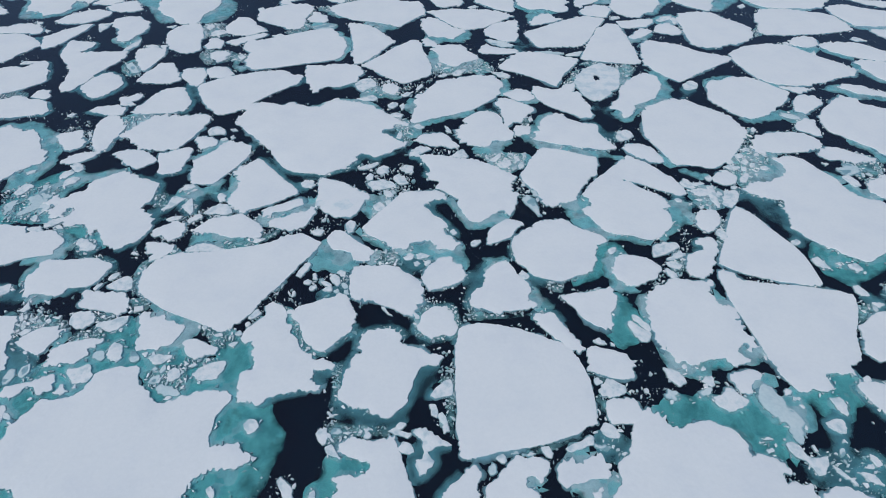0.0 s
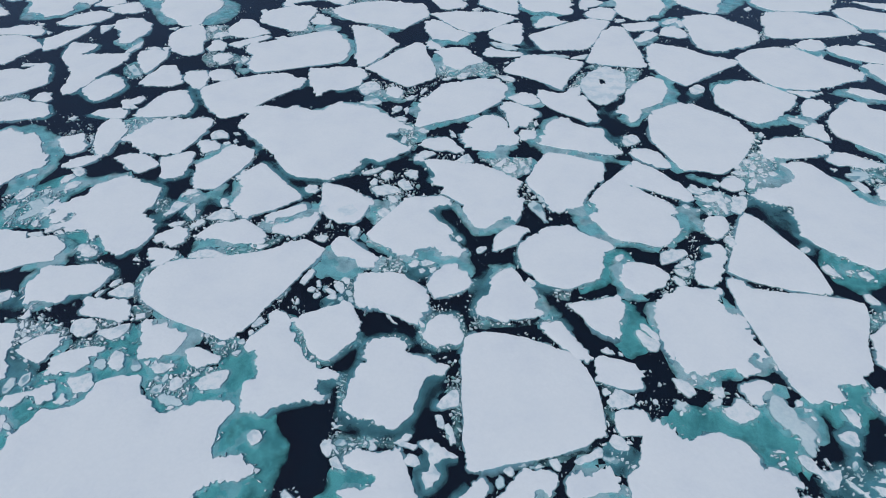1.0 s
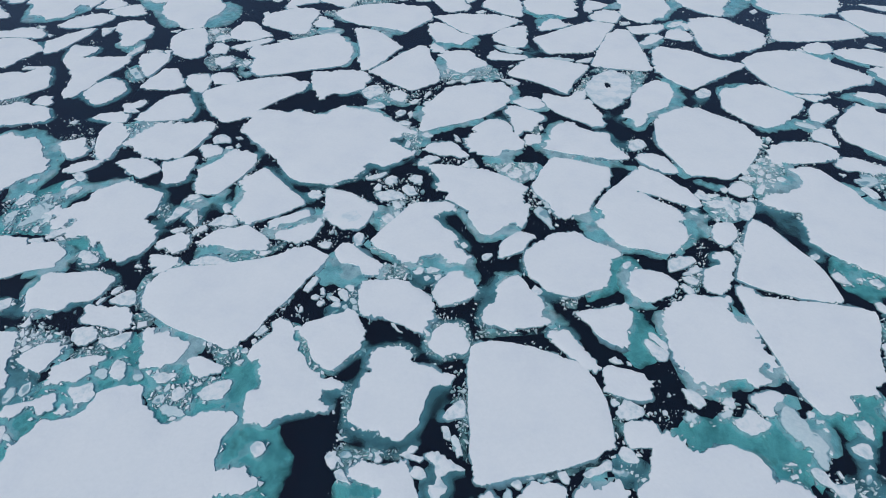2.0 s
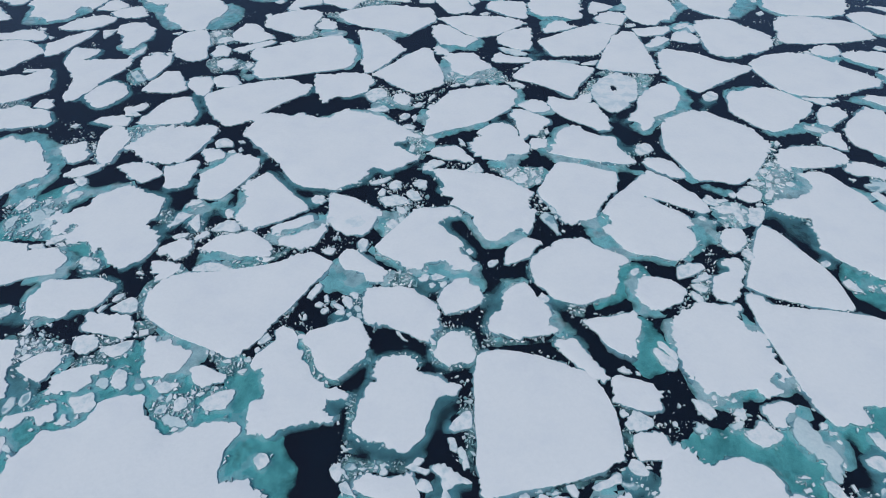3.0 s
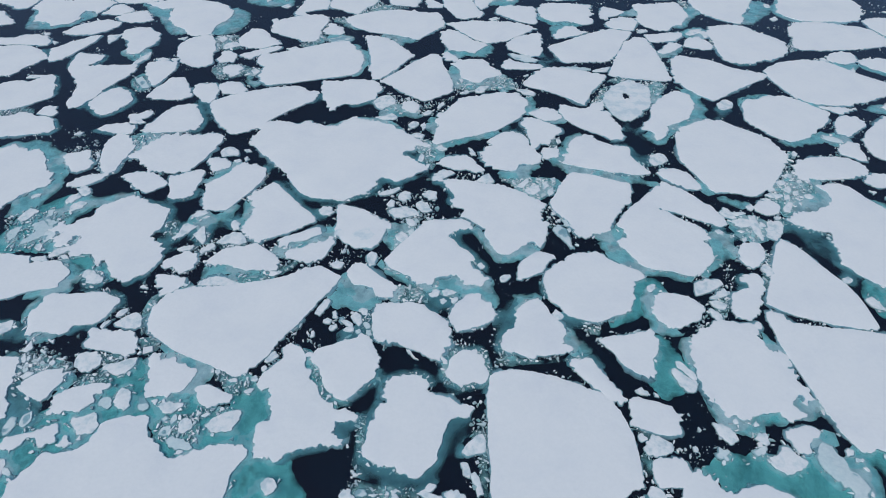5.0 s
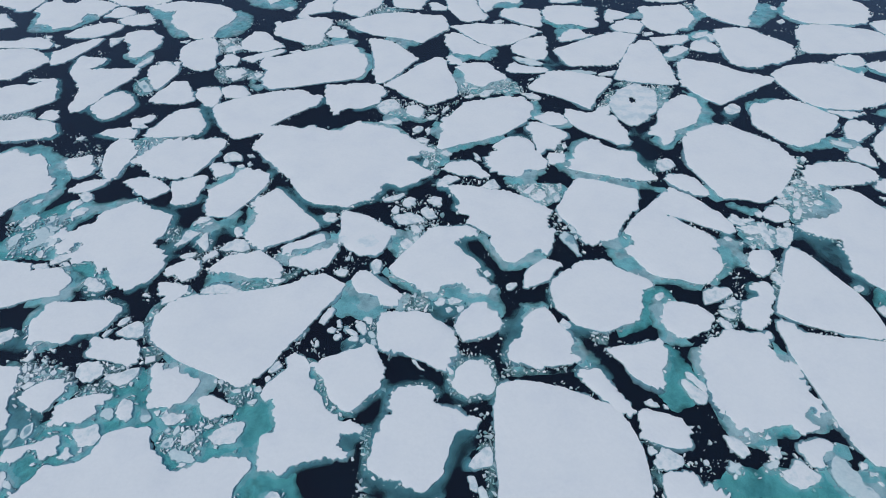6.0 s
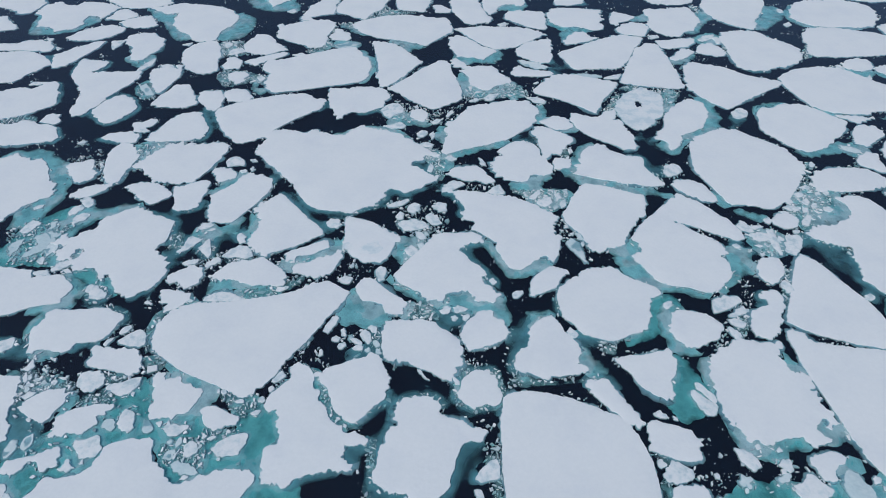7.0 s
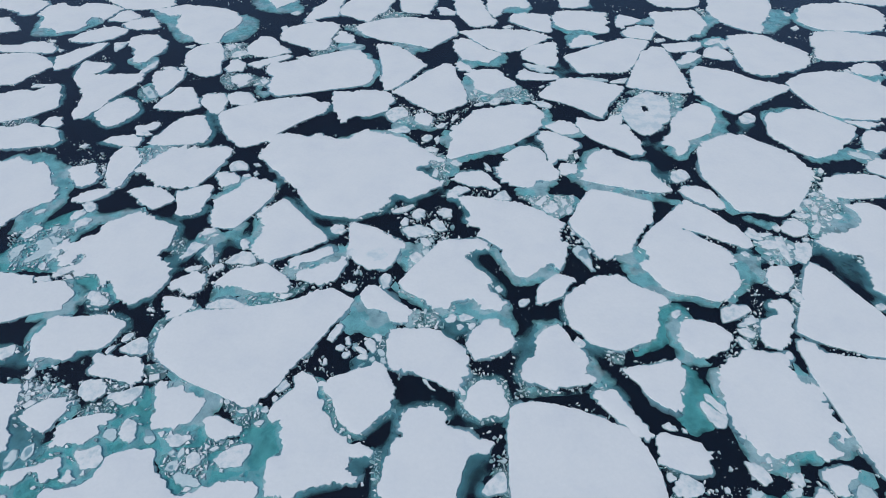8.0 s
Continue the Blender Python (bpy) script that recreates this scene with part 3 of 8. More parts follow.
f = floe([(56.9, 149.1), (57.2, 145.3), (58.3, 142.4), (60.3, 140.1), (61.9, 139.1), (63.5, 138), (65.8, 137), (67.3, 138.7), (68.1, 141.7), (69.9, 144.7), (71.5, 147.3), (73.7, 151.2), (74.2, 153.8), (74.8, 159.2), (59.8, 157.8)])
foot(f, 0.16, [(69, 136.7), (72.4, 140.2), (75.9, 143.3), (76.4, 147), (76, 151.4), (72.7, 149.3), (70.1, 143.6), (67.6, 141.7), (66.5, 137.7)])
floe([(75.5, 132.8), (75.3, 129.7), (73.8, 126.1), (75.1, 124.9), (79.8, 124.5), (87.1, 125.3), (92.9, 126.3), (97.2, 127.7), (97.1, 131), (95.7, 135.6), (92.2, 136.9), (85.1, 138.8), (78.9, 138.5), (76.2, 135.2)])
f = floe([(-41.7, 47.6), (-40.9, 46.4), (-39.6, 45.7), (-38.3, 44.9), (-36.9, 44), (-34.9, 43.1), (-33, 42.5), (-31.5, 41.9), (-30.3, 41.2), (-28.8, 40.7), (-27.8, 40.5), (-27, 41.2), (-25.9, 42.3), (-24.9, 43.8), (-24.3, 45.4), (-23.5, 46.7), (-22.4, 48.2), (-21.3, 50.1), (-20.2, 52.2), (-19, 54), (-18.3, 55.6), (-17.6, 56.4), (-18.1, 56.8), (-19.5, 57.5), (-20.8, 58.2), (-21.8, 58.6), (-23.1, 58), (-24.5, 57.1), (-26.6, 56.1), (-28.7, 55.5), (-30.9, 55), (-33.1, 54.7), (-35.2, 54.3), (-37.8, 54.2), (-39.6, 53.8), (-40.7, 52.8), (-41.5, 51.9), (-42.1, 50.6), (-42.2, 49.3)])
foot(f, 0.16, [(-39.2, 53.5), (-38.5, 54.2), (-39.9, 54.4), (-41.3, 53)])
floe([(1.9, 38.3), (2, 35.5), (1.9, 32.4), (2.1, 30.2), (2, 27.5), (2.2, 25.5), (2.6, 24.4), (3.4, 24.1), (5, 24.5), (6.6, 25.1), (9.1, 25.4), (11.7, 26), (14.3, 26.8), (16.3, 27.5), (17.7, 28.2), (18.4, 28.9), (18.4, 30.4), (18.4, 32.2), (18.3, 34), (17.9, 35.5), (17.4, 37.1), (16.6, 38.5), (15.1, 39.6), (13, 40.4), (10.5, 41.4), (7.6, 42), (5.4, 42.3), (3.3, 41.9), (2.4, 41.3)])
f = floe([(-75.9, 141.4), (-72.9, 139.8), (-70.4, 140.5), (-70.4, 137.5), (-69.1, 133), (-67, 130.9), (-64.6, 129.6), (-63.3, 127.3), (-60.1, 126.4), (-56.9, 127), (-57.7, 129.1), (-57.5, 131.8), (-56.5, 133.6), (-55.2, 136.5), (-55.7, 139.4), (-57.9, 142.3), (-60.9, 144), (-64.6, 145.1), (-68.3, 145.6), (-71.2, 146.1), (-74.8, 144.3), (-78.7, 142.9)])
foot(f, 0.16, [(-54.6, 127.8), (-52.3, 128.4), (-51, 132.3), (-50.5, 135.6), (-51.3, 138.5), (-53.5, 140.8), (-56.2, 141.9), (-57.1, 135.3), (-58.7, 129.7), (-56.6, 127.7)])
foot(f, 0.16, [(-73.3, 136.3), (-71, 133), (-68.6, 128.7), (-66, 126.7), (-63.4, 127.4), (-64.7, 130.5), (-69.6, 134.2), (-70.9, 139.4), (-72.8, 140.5), (-75.7, 140.9), (-79.8, 143.2)])
f = floe([(-24.7, 131.6), (-21.4, 129.7), (-16.8, 129), (-13.6, 127.7), (-10.2, 126.5), (-7.5, 129.9), (-4.4, 133.5), (-4.9, 137), (-5.9, 140.7), (-8.2, 140), (-12.2, 141.4), (-17, 141.9), (-21.6, 140.7), (-26.1, 138.4), (-28.5, 135.6)])
foot(f, 0.16, [(-16.2, 126.9), (-14.2, 124), (-12.4, 125), (-10.3, 126.7), (-11.6, 127.1), (-15.1, 129), (-18.9, 128.9)])
foot(f, 0.16, [(-26.3, 132.3), (-23, 131.4), (-24.5, 132.9), (-26.6, 134.5), (-29.6, 134.9)])
f = floe([(56.3, 127.7), (56.1, 123.2), (56.4, 119.6), (58.8, 118), (61.8, 118.1), (64.5, 119.6), (66.8, 120), (69.8, 121.3), (72.1, 124.2), (73, 128), (70.9, 130.7), (67.8, 133.4), (66.3, 136), (63.3, 136.8), (58.4, 135.7), (56.1, 132.4)])
foot(f, 0.5, [(56.5, 121.4), (58.1, 118.2), (60.8, 117.4), (63, 118.7), (59.2, 119.7), (57.5, 122.4), (56.5, 125.8)])
f = floe([(39.6, 49.5), (39.7, 47), (40.1, 44.6), (40.6, 41.9), (41.1, 39.3), (41.5, 36.8), (41.8, 36.1), (41.9, 35.2), (42.3, 34.4), (42.9, 33.3), (43.2, 32.6), (45.2, 33.1), (46.5, 32.9), (47.7, 33), (47.7, 34.1), (47.6, 35.1), (49.6, 35.3), (51.1, 35.1), (51.4, 36.1), (52.4, 36.9), (53.5, 38.2), (53.7, 39.4), (54.3, 41.2), (55.8, 43.9), (57.2, 46.8), (57.3, 47.9), (54.5, 48.5), (51.5, 49), (48.5, 49.4), (45.4, 49.6), (43, 50.1), (42, 50.6), (42.1, 51.4), (40.7, 52.2), (39.5, 51.8)])
foot(f, 0.37, [(42.4, 32.4), (43.7, 31.6), (44.8, 30.3), (46.6, 29.7), (48.3, 30), (50.4, 31.4), (50.7, 33.3), (51.6, 35.2), (50.4, 35.4), (48.1, 35.2), (47.8, 33.1), (46.5, 34), (45.5, 33.2), (43.1, 33.2)])
f = floe([(31.1, 76.8), (29.2, 75.4), (27.9, 73.6), (26.8, 72.8), (25.4, 71.4), (23.8, 69.3), (23, 67.9), (23.7, 66.8), (23.9, 65.4), (22.4, 64.9), (22.3, 63.9), (23.5, 62.6), (23.9, 61.6), (24.2, 60.6), (25.1, 59.6), (26.5, 59.1), (28, 58.7), (29.5, 58.6), (31, 58), (32.3, 57.8), (33.3, 58.5), (34.1, 59.5), (35, 60.1), (36, 61.2), (36.2, 62.6), (35.8, 63.9), (35.4, 65), (36.4, 65.2), (36.5, 66.3), (36.1, 67.2), (35.5, 68.3), (34.1, 69), (32.7, 69.8), (31.5, 71), (30.2, 71.9), (32.1, 71.4), (33.8, 70.5), (35.5, 69.4), (37.4, 68.6), (39, 67.9), (39.8, 68.2), (40, 70), (39.5, 71.5), (38.7, 72.7), (37.7, 73.6), (36.9, 75), (35.6, 76.3), (34.4, 77.2), (33.2, 78.5)])
foot(f, 0.16, [(19.3, 63.5), (20.6, 62), (22.2, 60.2), (23.9, 59.2), (26, 58.1), (28.5, 57.4), (30.8, 56.9), (32.1, 57.8), (29.5, 58.2), (26.6, 59.1), (24.1, 61.6), (24.4, 66.4), (23, 67.5), (21, 66.1), (19.1, 65.3)])
foot(f, 0.16, [(36.2, 64.6), (36.1, 62), (33.3, 59.3), (33.4, 58.4), (35.5, 60.2), (38.3, 61.3), (39.5, 62.1), (39.9, 64.7), (39.2, 66.4), (36.3, 66.3)])
foot(f, 0.5, [(37.6, 66.1), (39.7, 65), (40.5, 65.9), (39.3, 67.2), (37.5, 68.3)])
floe([(43.1, 110.5), (45.3, 107), (47.1, 104.9), (49, 103.1), (51.8, 105.1), (55.4, 107.8), (59, 110.1), (62.6, 112.2), (63.4, 113.8), (60.7, 114.9), (57.3, 116), (53.7, 119), (50.4, 120.4), (46.8, 121.3), (44.5, 119.2)])
f = floe([(-48.2, 96.7), (-46.7, 94.1), (-44.9, 91.5), (-43.4, 89.8), (-40.9, 89.8), (-39.5, 90.3), (-37.6, 92.1), (-36, 94.6), (-33.5, 97.5), (-30.7, 99.8), (-28.9, 101.8), (-28.8, 103.8), (-31.4, 104.8), (-33.6, 106.4), (-38.4, 105.3), (-42.5, 104), (-46.4, 102.2), (-48.9, 100.6), (-49.2, 98.5)])
foot(f, 0.5, [(-30.1, 100.5), (-28.6, 102.1), (-28.4, 104.4), (-29.7, 102.8)])
f = floe([(-5.1, 97.2), (-5.7, 95.1), (-5.1, 93.2), (-5.6, 91.3), (-6, 88.7), (-5.4, 87), (-3.5, 88.2), (-1, 89.2), (1.2, 90.3), (3.5, 91), (5.5, 92.1), (7.3, 93.5), (8.8, 95), (10.2, 96.4), (11.4, 97.9), (11.4, 99.7), (12.4, 101.2), (12.1, 102.7), (10.6, 104.6), (8.5, 105.3), (6.3, 105.2), (4, 104.1), (1.3, 103.6), (-0.9, 102.6), (-2.6, 100.2), (-3.6, 98.4)])
foot(f, 0.16, [(-5, 86.7), (-2, 88), (1, 89.7), (4, 90.2), (5.6, 92.2), (4, 91.5), (1.5, 91.1), (-1, 89.7), (-5, 88.2), (-5.9, 87.2)])
foot(f, 0.16, [(11.1, 97.3), (12.7, 99.7), (13.4, 102.5), (12.2, 104)])
foot(f, 0.16, [(-6.7, 92.7), (-5.4, 90.8), (-5.1, 94.5), (-6.6, 96.2)])
f = floe([(21.5, 26.4), (21, 25.1), (20.2, 24.8), (19.7, 23.8), (19.5, 22), (18.5, 20.3), (17.5, 17.5), (39.1, 17.7), (39.8, 20.5), (39.9, 21.3), (39.5, 21.9), (39, 22.2), (38, 21.9), (37.6, 22.2), (37.5, 22.9), (38.2, 23.5), (38, 24.1), (37.3, 24.7), (36.5, 25.1), (35.5, 24.9), (34.5, 24.7), (34.5, 25.5), (34.5, 26.6), (34, 27.5), (33.2, 28.2), (32.4, 28.5), (31.2, 29), (29.9, 29), (28.6, 28.7), (28.2, 28.1), (27.3, 28.1), (26.7, 28.6), (26.5, 29.5), (25.3, 29.9), (24.8, 30.5), (24, 30.1), (23.2, 29.4), (22.4, 28.4)])
foot(f, 0.5, [(18.1, 26), (18.8, 24.7), (20, 24.6), (21.2, 25), (21.6, 26), (20.5, 27), (18, 27)])
foot(f, 0.37, [(24.7, 29.7), (26.6, 29.4), (26.9, 28), (29.9, 29.3), (31.8, 29.1), (34.7, 28.1), (35, 26.1), (34.9, 25.1), (36.8, 25.1), (38.4, 24.5), (38.7, 23.6), (39.8, 26.1), (40.2, 28.8), (38.7, 29.9), (38.4, 32.8), (34.9, 30.5), (32.7, 32), (28.7, 32.3), (27.1, 31.2)])
f = floe([(-104.8, 139.5), (-102.2, 137.8), (-101.5, 134.9), (-100.8, 132.1), (-99.6, 132.7), (-97.5, 131.7), (-95.4, 130.1), (-93.4, 130.7), (-91.4, 131.9), (-90.6, 133.7), (-91.4, 135.9), (-91.4, 138.3), (-89.3, 138.4), (-87.5, 136.1), (-87.2, 138.5), (-86.3, 140.3), (-85.7, 142.8), (-88.1, 144.6), (-90.6, 145.4), (-93.6, 145.9), (-96.2, 146.1), (-96.7, 143.6), (-99, 144.1), (-102, 145.9), (-104.4, 143.8), (-104.8, 140.7)])
foot(f, 0.16, [(-98.9, 127.9), (-95.1, 129.1), (-90.9, 131.2), (-89.3, 133.3), (-87.7, 135.1), (-89.3, 138.5), (-93, 138.3), (-103.7, 140.8), (-102.6, 136.7), (-102.7, 133.2), (-101.9, 128.8)])
f = floe([(19.3, 121.9), (20.3, 119.4), (21.3, 117.2), (27.7, 117.7), (31.4, 118.1), (33.5, 121.6), (35.6, 126.2), (37.5, 129), (39, 131.8), (34.8, 133.7), (30.8, 132.1), (25.9, 129.1), (22.1, 126.5), (18.5, 124.2)])
foot(f, 0.5, [(16.5, 118.3), (16.9, 115.6), (18.7, 116.1), (20.5, 118), (18.7, 120.7), (16.3, 121.1)])
f = floe([(-53.2, 72.6), (-54.8, 72), (-56, 70.9), (-57.1, 70.3), (-58, 68.8), (-58, 67.9), (-59.2, 67), (-60.2, 66), (-60.7, 65.6), (-62, 66.2), (-62.5, 65.3), (-63.1, 64.3), (-61.9, 64.1), (-60.7, 64.3), (-60.5, 63.9), (-61.4, 63.5), (-61.4, 62.6), (-60.7, 61.7), (-60, 61.2), (-58.7, 61.4), (-59, 62.6), (-58.7, 63.4), (-57.8, 63.6), (-57.3, 63.2), (-57.6, 62.4), (-57.8, 61.6), (-58.1, 60.6), (-57.8, 59.5), (-57.2, 59.1), (-56.3, 59.5), (-55.3, 60), (-54.3, 60), (-54.1, 59.3), (-53.4, 58.5), (-53, 57.7), (-52.4, 57.5), (-52.3, 58.3), (-52, 58.8), (-51.2, 58), (-50.7, 56.9), (-50, 55.9), (-49.2, 55.3), (-47.5, 55), (-46.6, 55.5), (-45.7, 55.9), (-44.7, 57.2), (-44.3, 58.7), (-43.9, 59.8), (-45.1, 62), (-46.6, 63), (-47.3, 64), (-46.7, 64.8), (-46.3, 65.9), (-46.3, 67.2), (-46.5, 68.2), (-46.6, 69.6), (-48.1, 70.3), (-50.2, 70.9), (-51.7, 72.1)])
foot(f, 0.16, [(-62.2, 65.6), (-60.4, 67.1), (-59, 69.8), (-57.1, 71.3), (-52.5, 73), (-54.7, 74), (-57.8, 72.8), (-61.8, 71.9), (-62.8, 70.4), (-64.2, 67.9)])
foot(f, 0.37, [(-56, 57.9), (-53.9, 56.9), (-51.8, 55.8), (-50.2, 55.6), (-50.3, 56.4), (-51.4, 58.5), (-52, 57.2), (-53.1, 57.6), (-54.1, 59.1), (-54.6, 60.3), (-55.9, 59.6), (-57.4, 58.8)])
foot(f, 0.5, [(-51.4, 71.4), (-49.3, 70.5), (-47.2, 69.8), (-46.3, 68.9), (-46, 66.3), (-44.7, 65.1), (-44.1, 68), (-45, 70.6), (-46.9, 71.5), (-49.3, 71.9)])
foot(f, 0.5, [(-45.9, 67.2), (-44.6, 67.7), (-44.3, 68.9), (-45.3, 69.9), (-47.4, 69.5)])
foot(f, 0.16, [(-60.8, 60.4), (-58.5, 60.7), (-57.9, 62.8), (-61.6, 62.7), (-62.4, 61.2)])
foot(f, 0.5, [(-46.9, 54.4), (-45.6, 55.6), (-44.6, 57), (-46.4, 56.1), (-47.7, 54.9)])
foot(f, 0.5, [(-45.1, 62.1), (-43.7, 60.5), (-43.5, 62.1), (-42.6, 65.5), (-44.3, 69.5), (-46.3, 70.1), (-46.3, 65.3)])
f = floe([(53.6, 100.2), (53, 97.5), (53.7, 95.3), (54.7, 94), (55.6, 92.4), (57, 90.7), (59.4, 90.4), (61.4, 90.6), (65.3, 94), (66.7, 94.7), (68.8, 97), (70.1, 100), (68.2, 101.7), (65.6, 104.5), (63.6, 105.4), (60.7, 106), (57.7, 104.2), (55.3, 104.1), (54.1, 102.7)])
foot(f, 0.16, [(53.9, 101.6), (54.3, 100.5), (56.3, 102.9), (58.7, 104.2), (60.5, 106), (59, 106.6), (56.6, 106.3), (54.5, 104.7)])
foot(f, 0.5, [(54.6, 103.7), (60.8, 105.7), (60.2, 106.9), (54.8, 105.7)])
foot(f, 0.16, [(58.1, 89.4), (60.9, 89.2), (64.2, 90), (66.1, 91.9), (64.9, 92.6), (61.8, 91.1), (58.4, 90), (56, 91.6)])
floe([(-15, 106.6), (-12, 104.1), (-9.6, 102.1), (-7.6, 101.4), (-5, 102.9), (-2.7, 104.9), (-2.3, 107.5), (-3.2, 111.9), (-4.5, 115.9), (-5.4, 119.8), (-6.7, 120.5), (-8.7, 118.7), (-11.5, 115.7), (-14.6, 111.6), (-17.3, 108.5)])
f = floe([(-3.5, 76.4), (-2.6, 75), (-2.1, 73.7), (-2.5, 72.5), (-2.2, 71.3), (-0.4, 70.7), (-1.1, 69.1), (-0.3, 69), (0.8, 68.1), (1.9, 67.2), (2.6, 66.5), (2.2, 65.4), (3, 64.2), (3.5, 63.1), (4.3, 61.8), (4.8, 61), (6, 61.4), (7.1, 62.2), (8.3, 63.1), (9.6, 63.6), (9.9, 63.1), (10.8, 62.9), (11.5, 64.3), (12.1, 66.3), (12.5, 68.1), (11.7, 68.4), (11.6, 70), (12.3, 72.1), (11.9, 72.9), (10.7, 73.8), (9.3, 75.1), (8, 75.7), (5.8, 77), (3.8, 77.1), (1.6, 77.6), (-1.6, 78.1), (-2.6, 78.1), (-4.4, 77.9)])
foot(f, 0.16, [(1.1, 67.6), (0.5, 67.1), (1.8, 65.1), (2.3, 62.9), (3.4, 60.8), (4.5, 59.4), (6.5, 59.9), (8.2, 61.5), (9.9, 62.6), (10.4, 63.2), (8.8, 63.7), (5, 61.4), (3.1, 63.5)])
foot(f, 0.5, [(-3.7, 74.1), (-2.8, 72.3), (-2.1, 73.5), (-4.1, 77.8), (-5.3, 77.4)])
f = floe([(96, 136.7), (96.9, 134.2), (97.8, 131.8), (99, 130), (102.1, 129.5), (106.3, 129.7), (113.5, 130.5), (114.6, 137.2), (109.6, 138.3), (105.9, 139.5), (102.5, 141.4), (98.2, 141.2), (96.1, 139.9)])
foot(f, 0.16, [(96.5, 137.4), (97.3, 133.1), (98.3, 128.4), (102.8, 127.9), (110.3, 129.3), (112, 132.3), (105.5, 130.3), (99.6, 129.6), (98.1, 131.9), (98.3, 138.1), (97.2, 141.3)])
f = floe([(-81.6, 109.8), (-79.3, 107.2), (-77.7, 104.6), (-77, 101.3), (-76.8, 98.3), (-75.6, 96.7), (-74.2, 97), (-72.4, 100.4), (-71.4, 104.2), (-69.7, 107.5), (-68.3, 111), (-68.6, 113.1), (-69.6, 113.5), (-74.5, 113.1), (-79.2, 112.7), (-77.3, 114.9), (-76.9, 116.9), (-81.1, 117.8), (-83.6, 118.4), (-83.2, 115), (-82.9, 111.9)])
foot(f, 0.5, [(-83, 111.7), (-82.4, 113.5), (-83.7, 116.2), (-84, 115.3), (-84.3, 112.6)])
foot(f, 0.15, [(-78.2, 113.1), (-75.9, 114.6), (-75.7, 117.4), (-78.2, 117.2)])
f = floe([(42.5, 142.2), (41.3, 138.7), (42, 135.9), (43.3, 134.3), (45.1, 132.7), (47.3, 132.8), (49.2, 135.1), (51.6, 136.3), (53.1, 138.7), (54.8, 141), (54.4, 142.8), (54.1, 146.4), (53.5, 148.9), (49.7, 148.1), (46.1, 147.3), (42, 147.1)])
foot(f, 0.16, [(40.5, 140.5), (42.7, 142.3), (42.1, 144.7), (39.7, 142.8), (37.2, 140.9)])
foot(f, 0.16, [(50.7, 134.2), (53.3, 136.5), (57.8, 142.5), (57.1, 145.4), (55.7, 149.1), (54, 149), (55.3, 147.8), (54.7, 141.1), (52.5, 138.2), (49.3, 135.2)])
f = floe([(-76.8, 66.8), (-75.3, 67.2), (-72.8, 69), (-72.1, 70.6), (-71.5, 72.2), (-70.6, 73), (-69.7, 73.8), (-68.4, 74.3), (-68, 75.2), (-68.8, 76.4), (-68.9, 77.9), (-70.4, 78.6), (-71.5, 80), (-71.8, 81.6), (-73.3, 83), (-74.5, 84.6), (-75.9, 83.7), (-77.6, 84.3), (-79.5, 85.2), (-81.1, 83.9), (-83.9, 83.5), (-86.4, 82.7)])
foot(f, 0.16, [(-76, 83.6), (-72.9, 82.2), (-69.2, 76), (-70.7, 73.6), (-71.7, 69.1), (-71.8, 66.9), (-69.8, 67.2), (-68.3, 68.4), (-67.4, 69.9), (-66.7, 72), (-66.1, 73.8), (-66.3, 75.7), (-67.1, 78.1), (-68.7, 80.9), (-70.5, 83.8), (-72.6, 85.6), (-75.4, 87.1), (-77.6, 86.7), (-80.2, 85.9), (-82.1, 84.1)])
floe([(12, 107.5), (14, 106.9), (17.1, 105.5), (20.6, 103.1), (23.2, 100.9), (24, 102.4), (25.3, 105.7), (26.8, 107.9), (29.1, 110.7), (29.7, 112.3), (25, 114), (19.8, 115.3), (16, 114.7), (13.7, 111.3), (11.6, 108.6)])
floe([(34.7, 111.3), (38.6, 110.5), (42.7, 110.4), (42.9, 115.1), (42.5, 120.2), (42.1, 125.3), (41.4, 129.1), (39.4, 129.6), (36.5, 127.6), (34, 122.4), (31.8, 117.1), (29.8, 112.3)])
floe([(-1.8, 132.2), (0.1, 129.6), (1.9, 127.6), (4.4, 125.7), (6.2, 125.3), (10, 127), (12.7, 129.1), (15.4, 131.4), (17.3, 133.1), (15.3, 134.1), (13.3, 135.7), (10, 136.1), (6.1, 136.5), (2.2, 136.3), (-1.1, 135.6), (-4.1, 134.9)])
f = floe([(-98.7, 107.3), (-95.6, 107.9), (-93.5, 108.2), (-92, 109.3), (-92.2, 111.1), (-90.6, 112.5), (-89.8, 114.3), (-88.9, 115.3), (-90, 117.1), (-92.2, 118.9), (-94.9, 120.5), (-97.5, 120.9), (-100.4, 120.5), (-105.8, 119.3)])
foot(f, 0.5, [(-92.4, 114), (-92.3, 111.3), (-91.7, 112.7), (-89.5, 116.9), (-91.2, 120.2), (-92.2, 118.2)])
floe([(-120.9, 142.4), (-113.8, 141.8), (-111.3, 141), (-108, 138.4), (-105.8, 139.4), (-105, 142.5), (-104.4, 145.1), (-114.4, 150.6), (-125.1, 149.3)])
floe([(16.4, 78.7), (15.6, 77.4), (14.9, 75.9), (13.9, 73.9), (13.3, 72.8), (13.6, 71.2), (14.4, 69.8), (15.3, 68.9), (15.9, 67.6), (16, 66.1), (17, 65.3), (17.9, 65), (18.9, 65.6), (20.2, 66), (21.3, 66.5), (22.1, 67.5), (22.8, 69.1), (23.7, 70.3), (24.9, 71.9), (26.3, 73.2), (26.7, 74.8), (27, 76.7), (27, 77.7), (25.5, 78.2), (23.7, 78.9), (21.8, 79.6), (19.6, 80.2), (17.6, 80.4)])
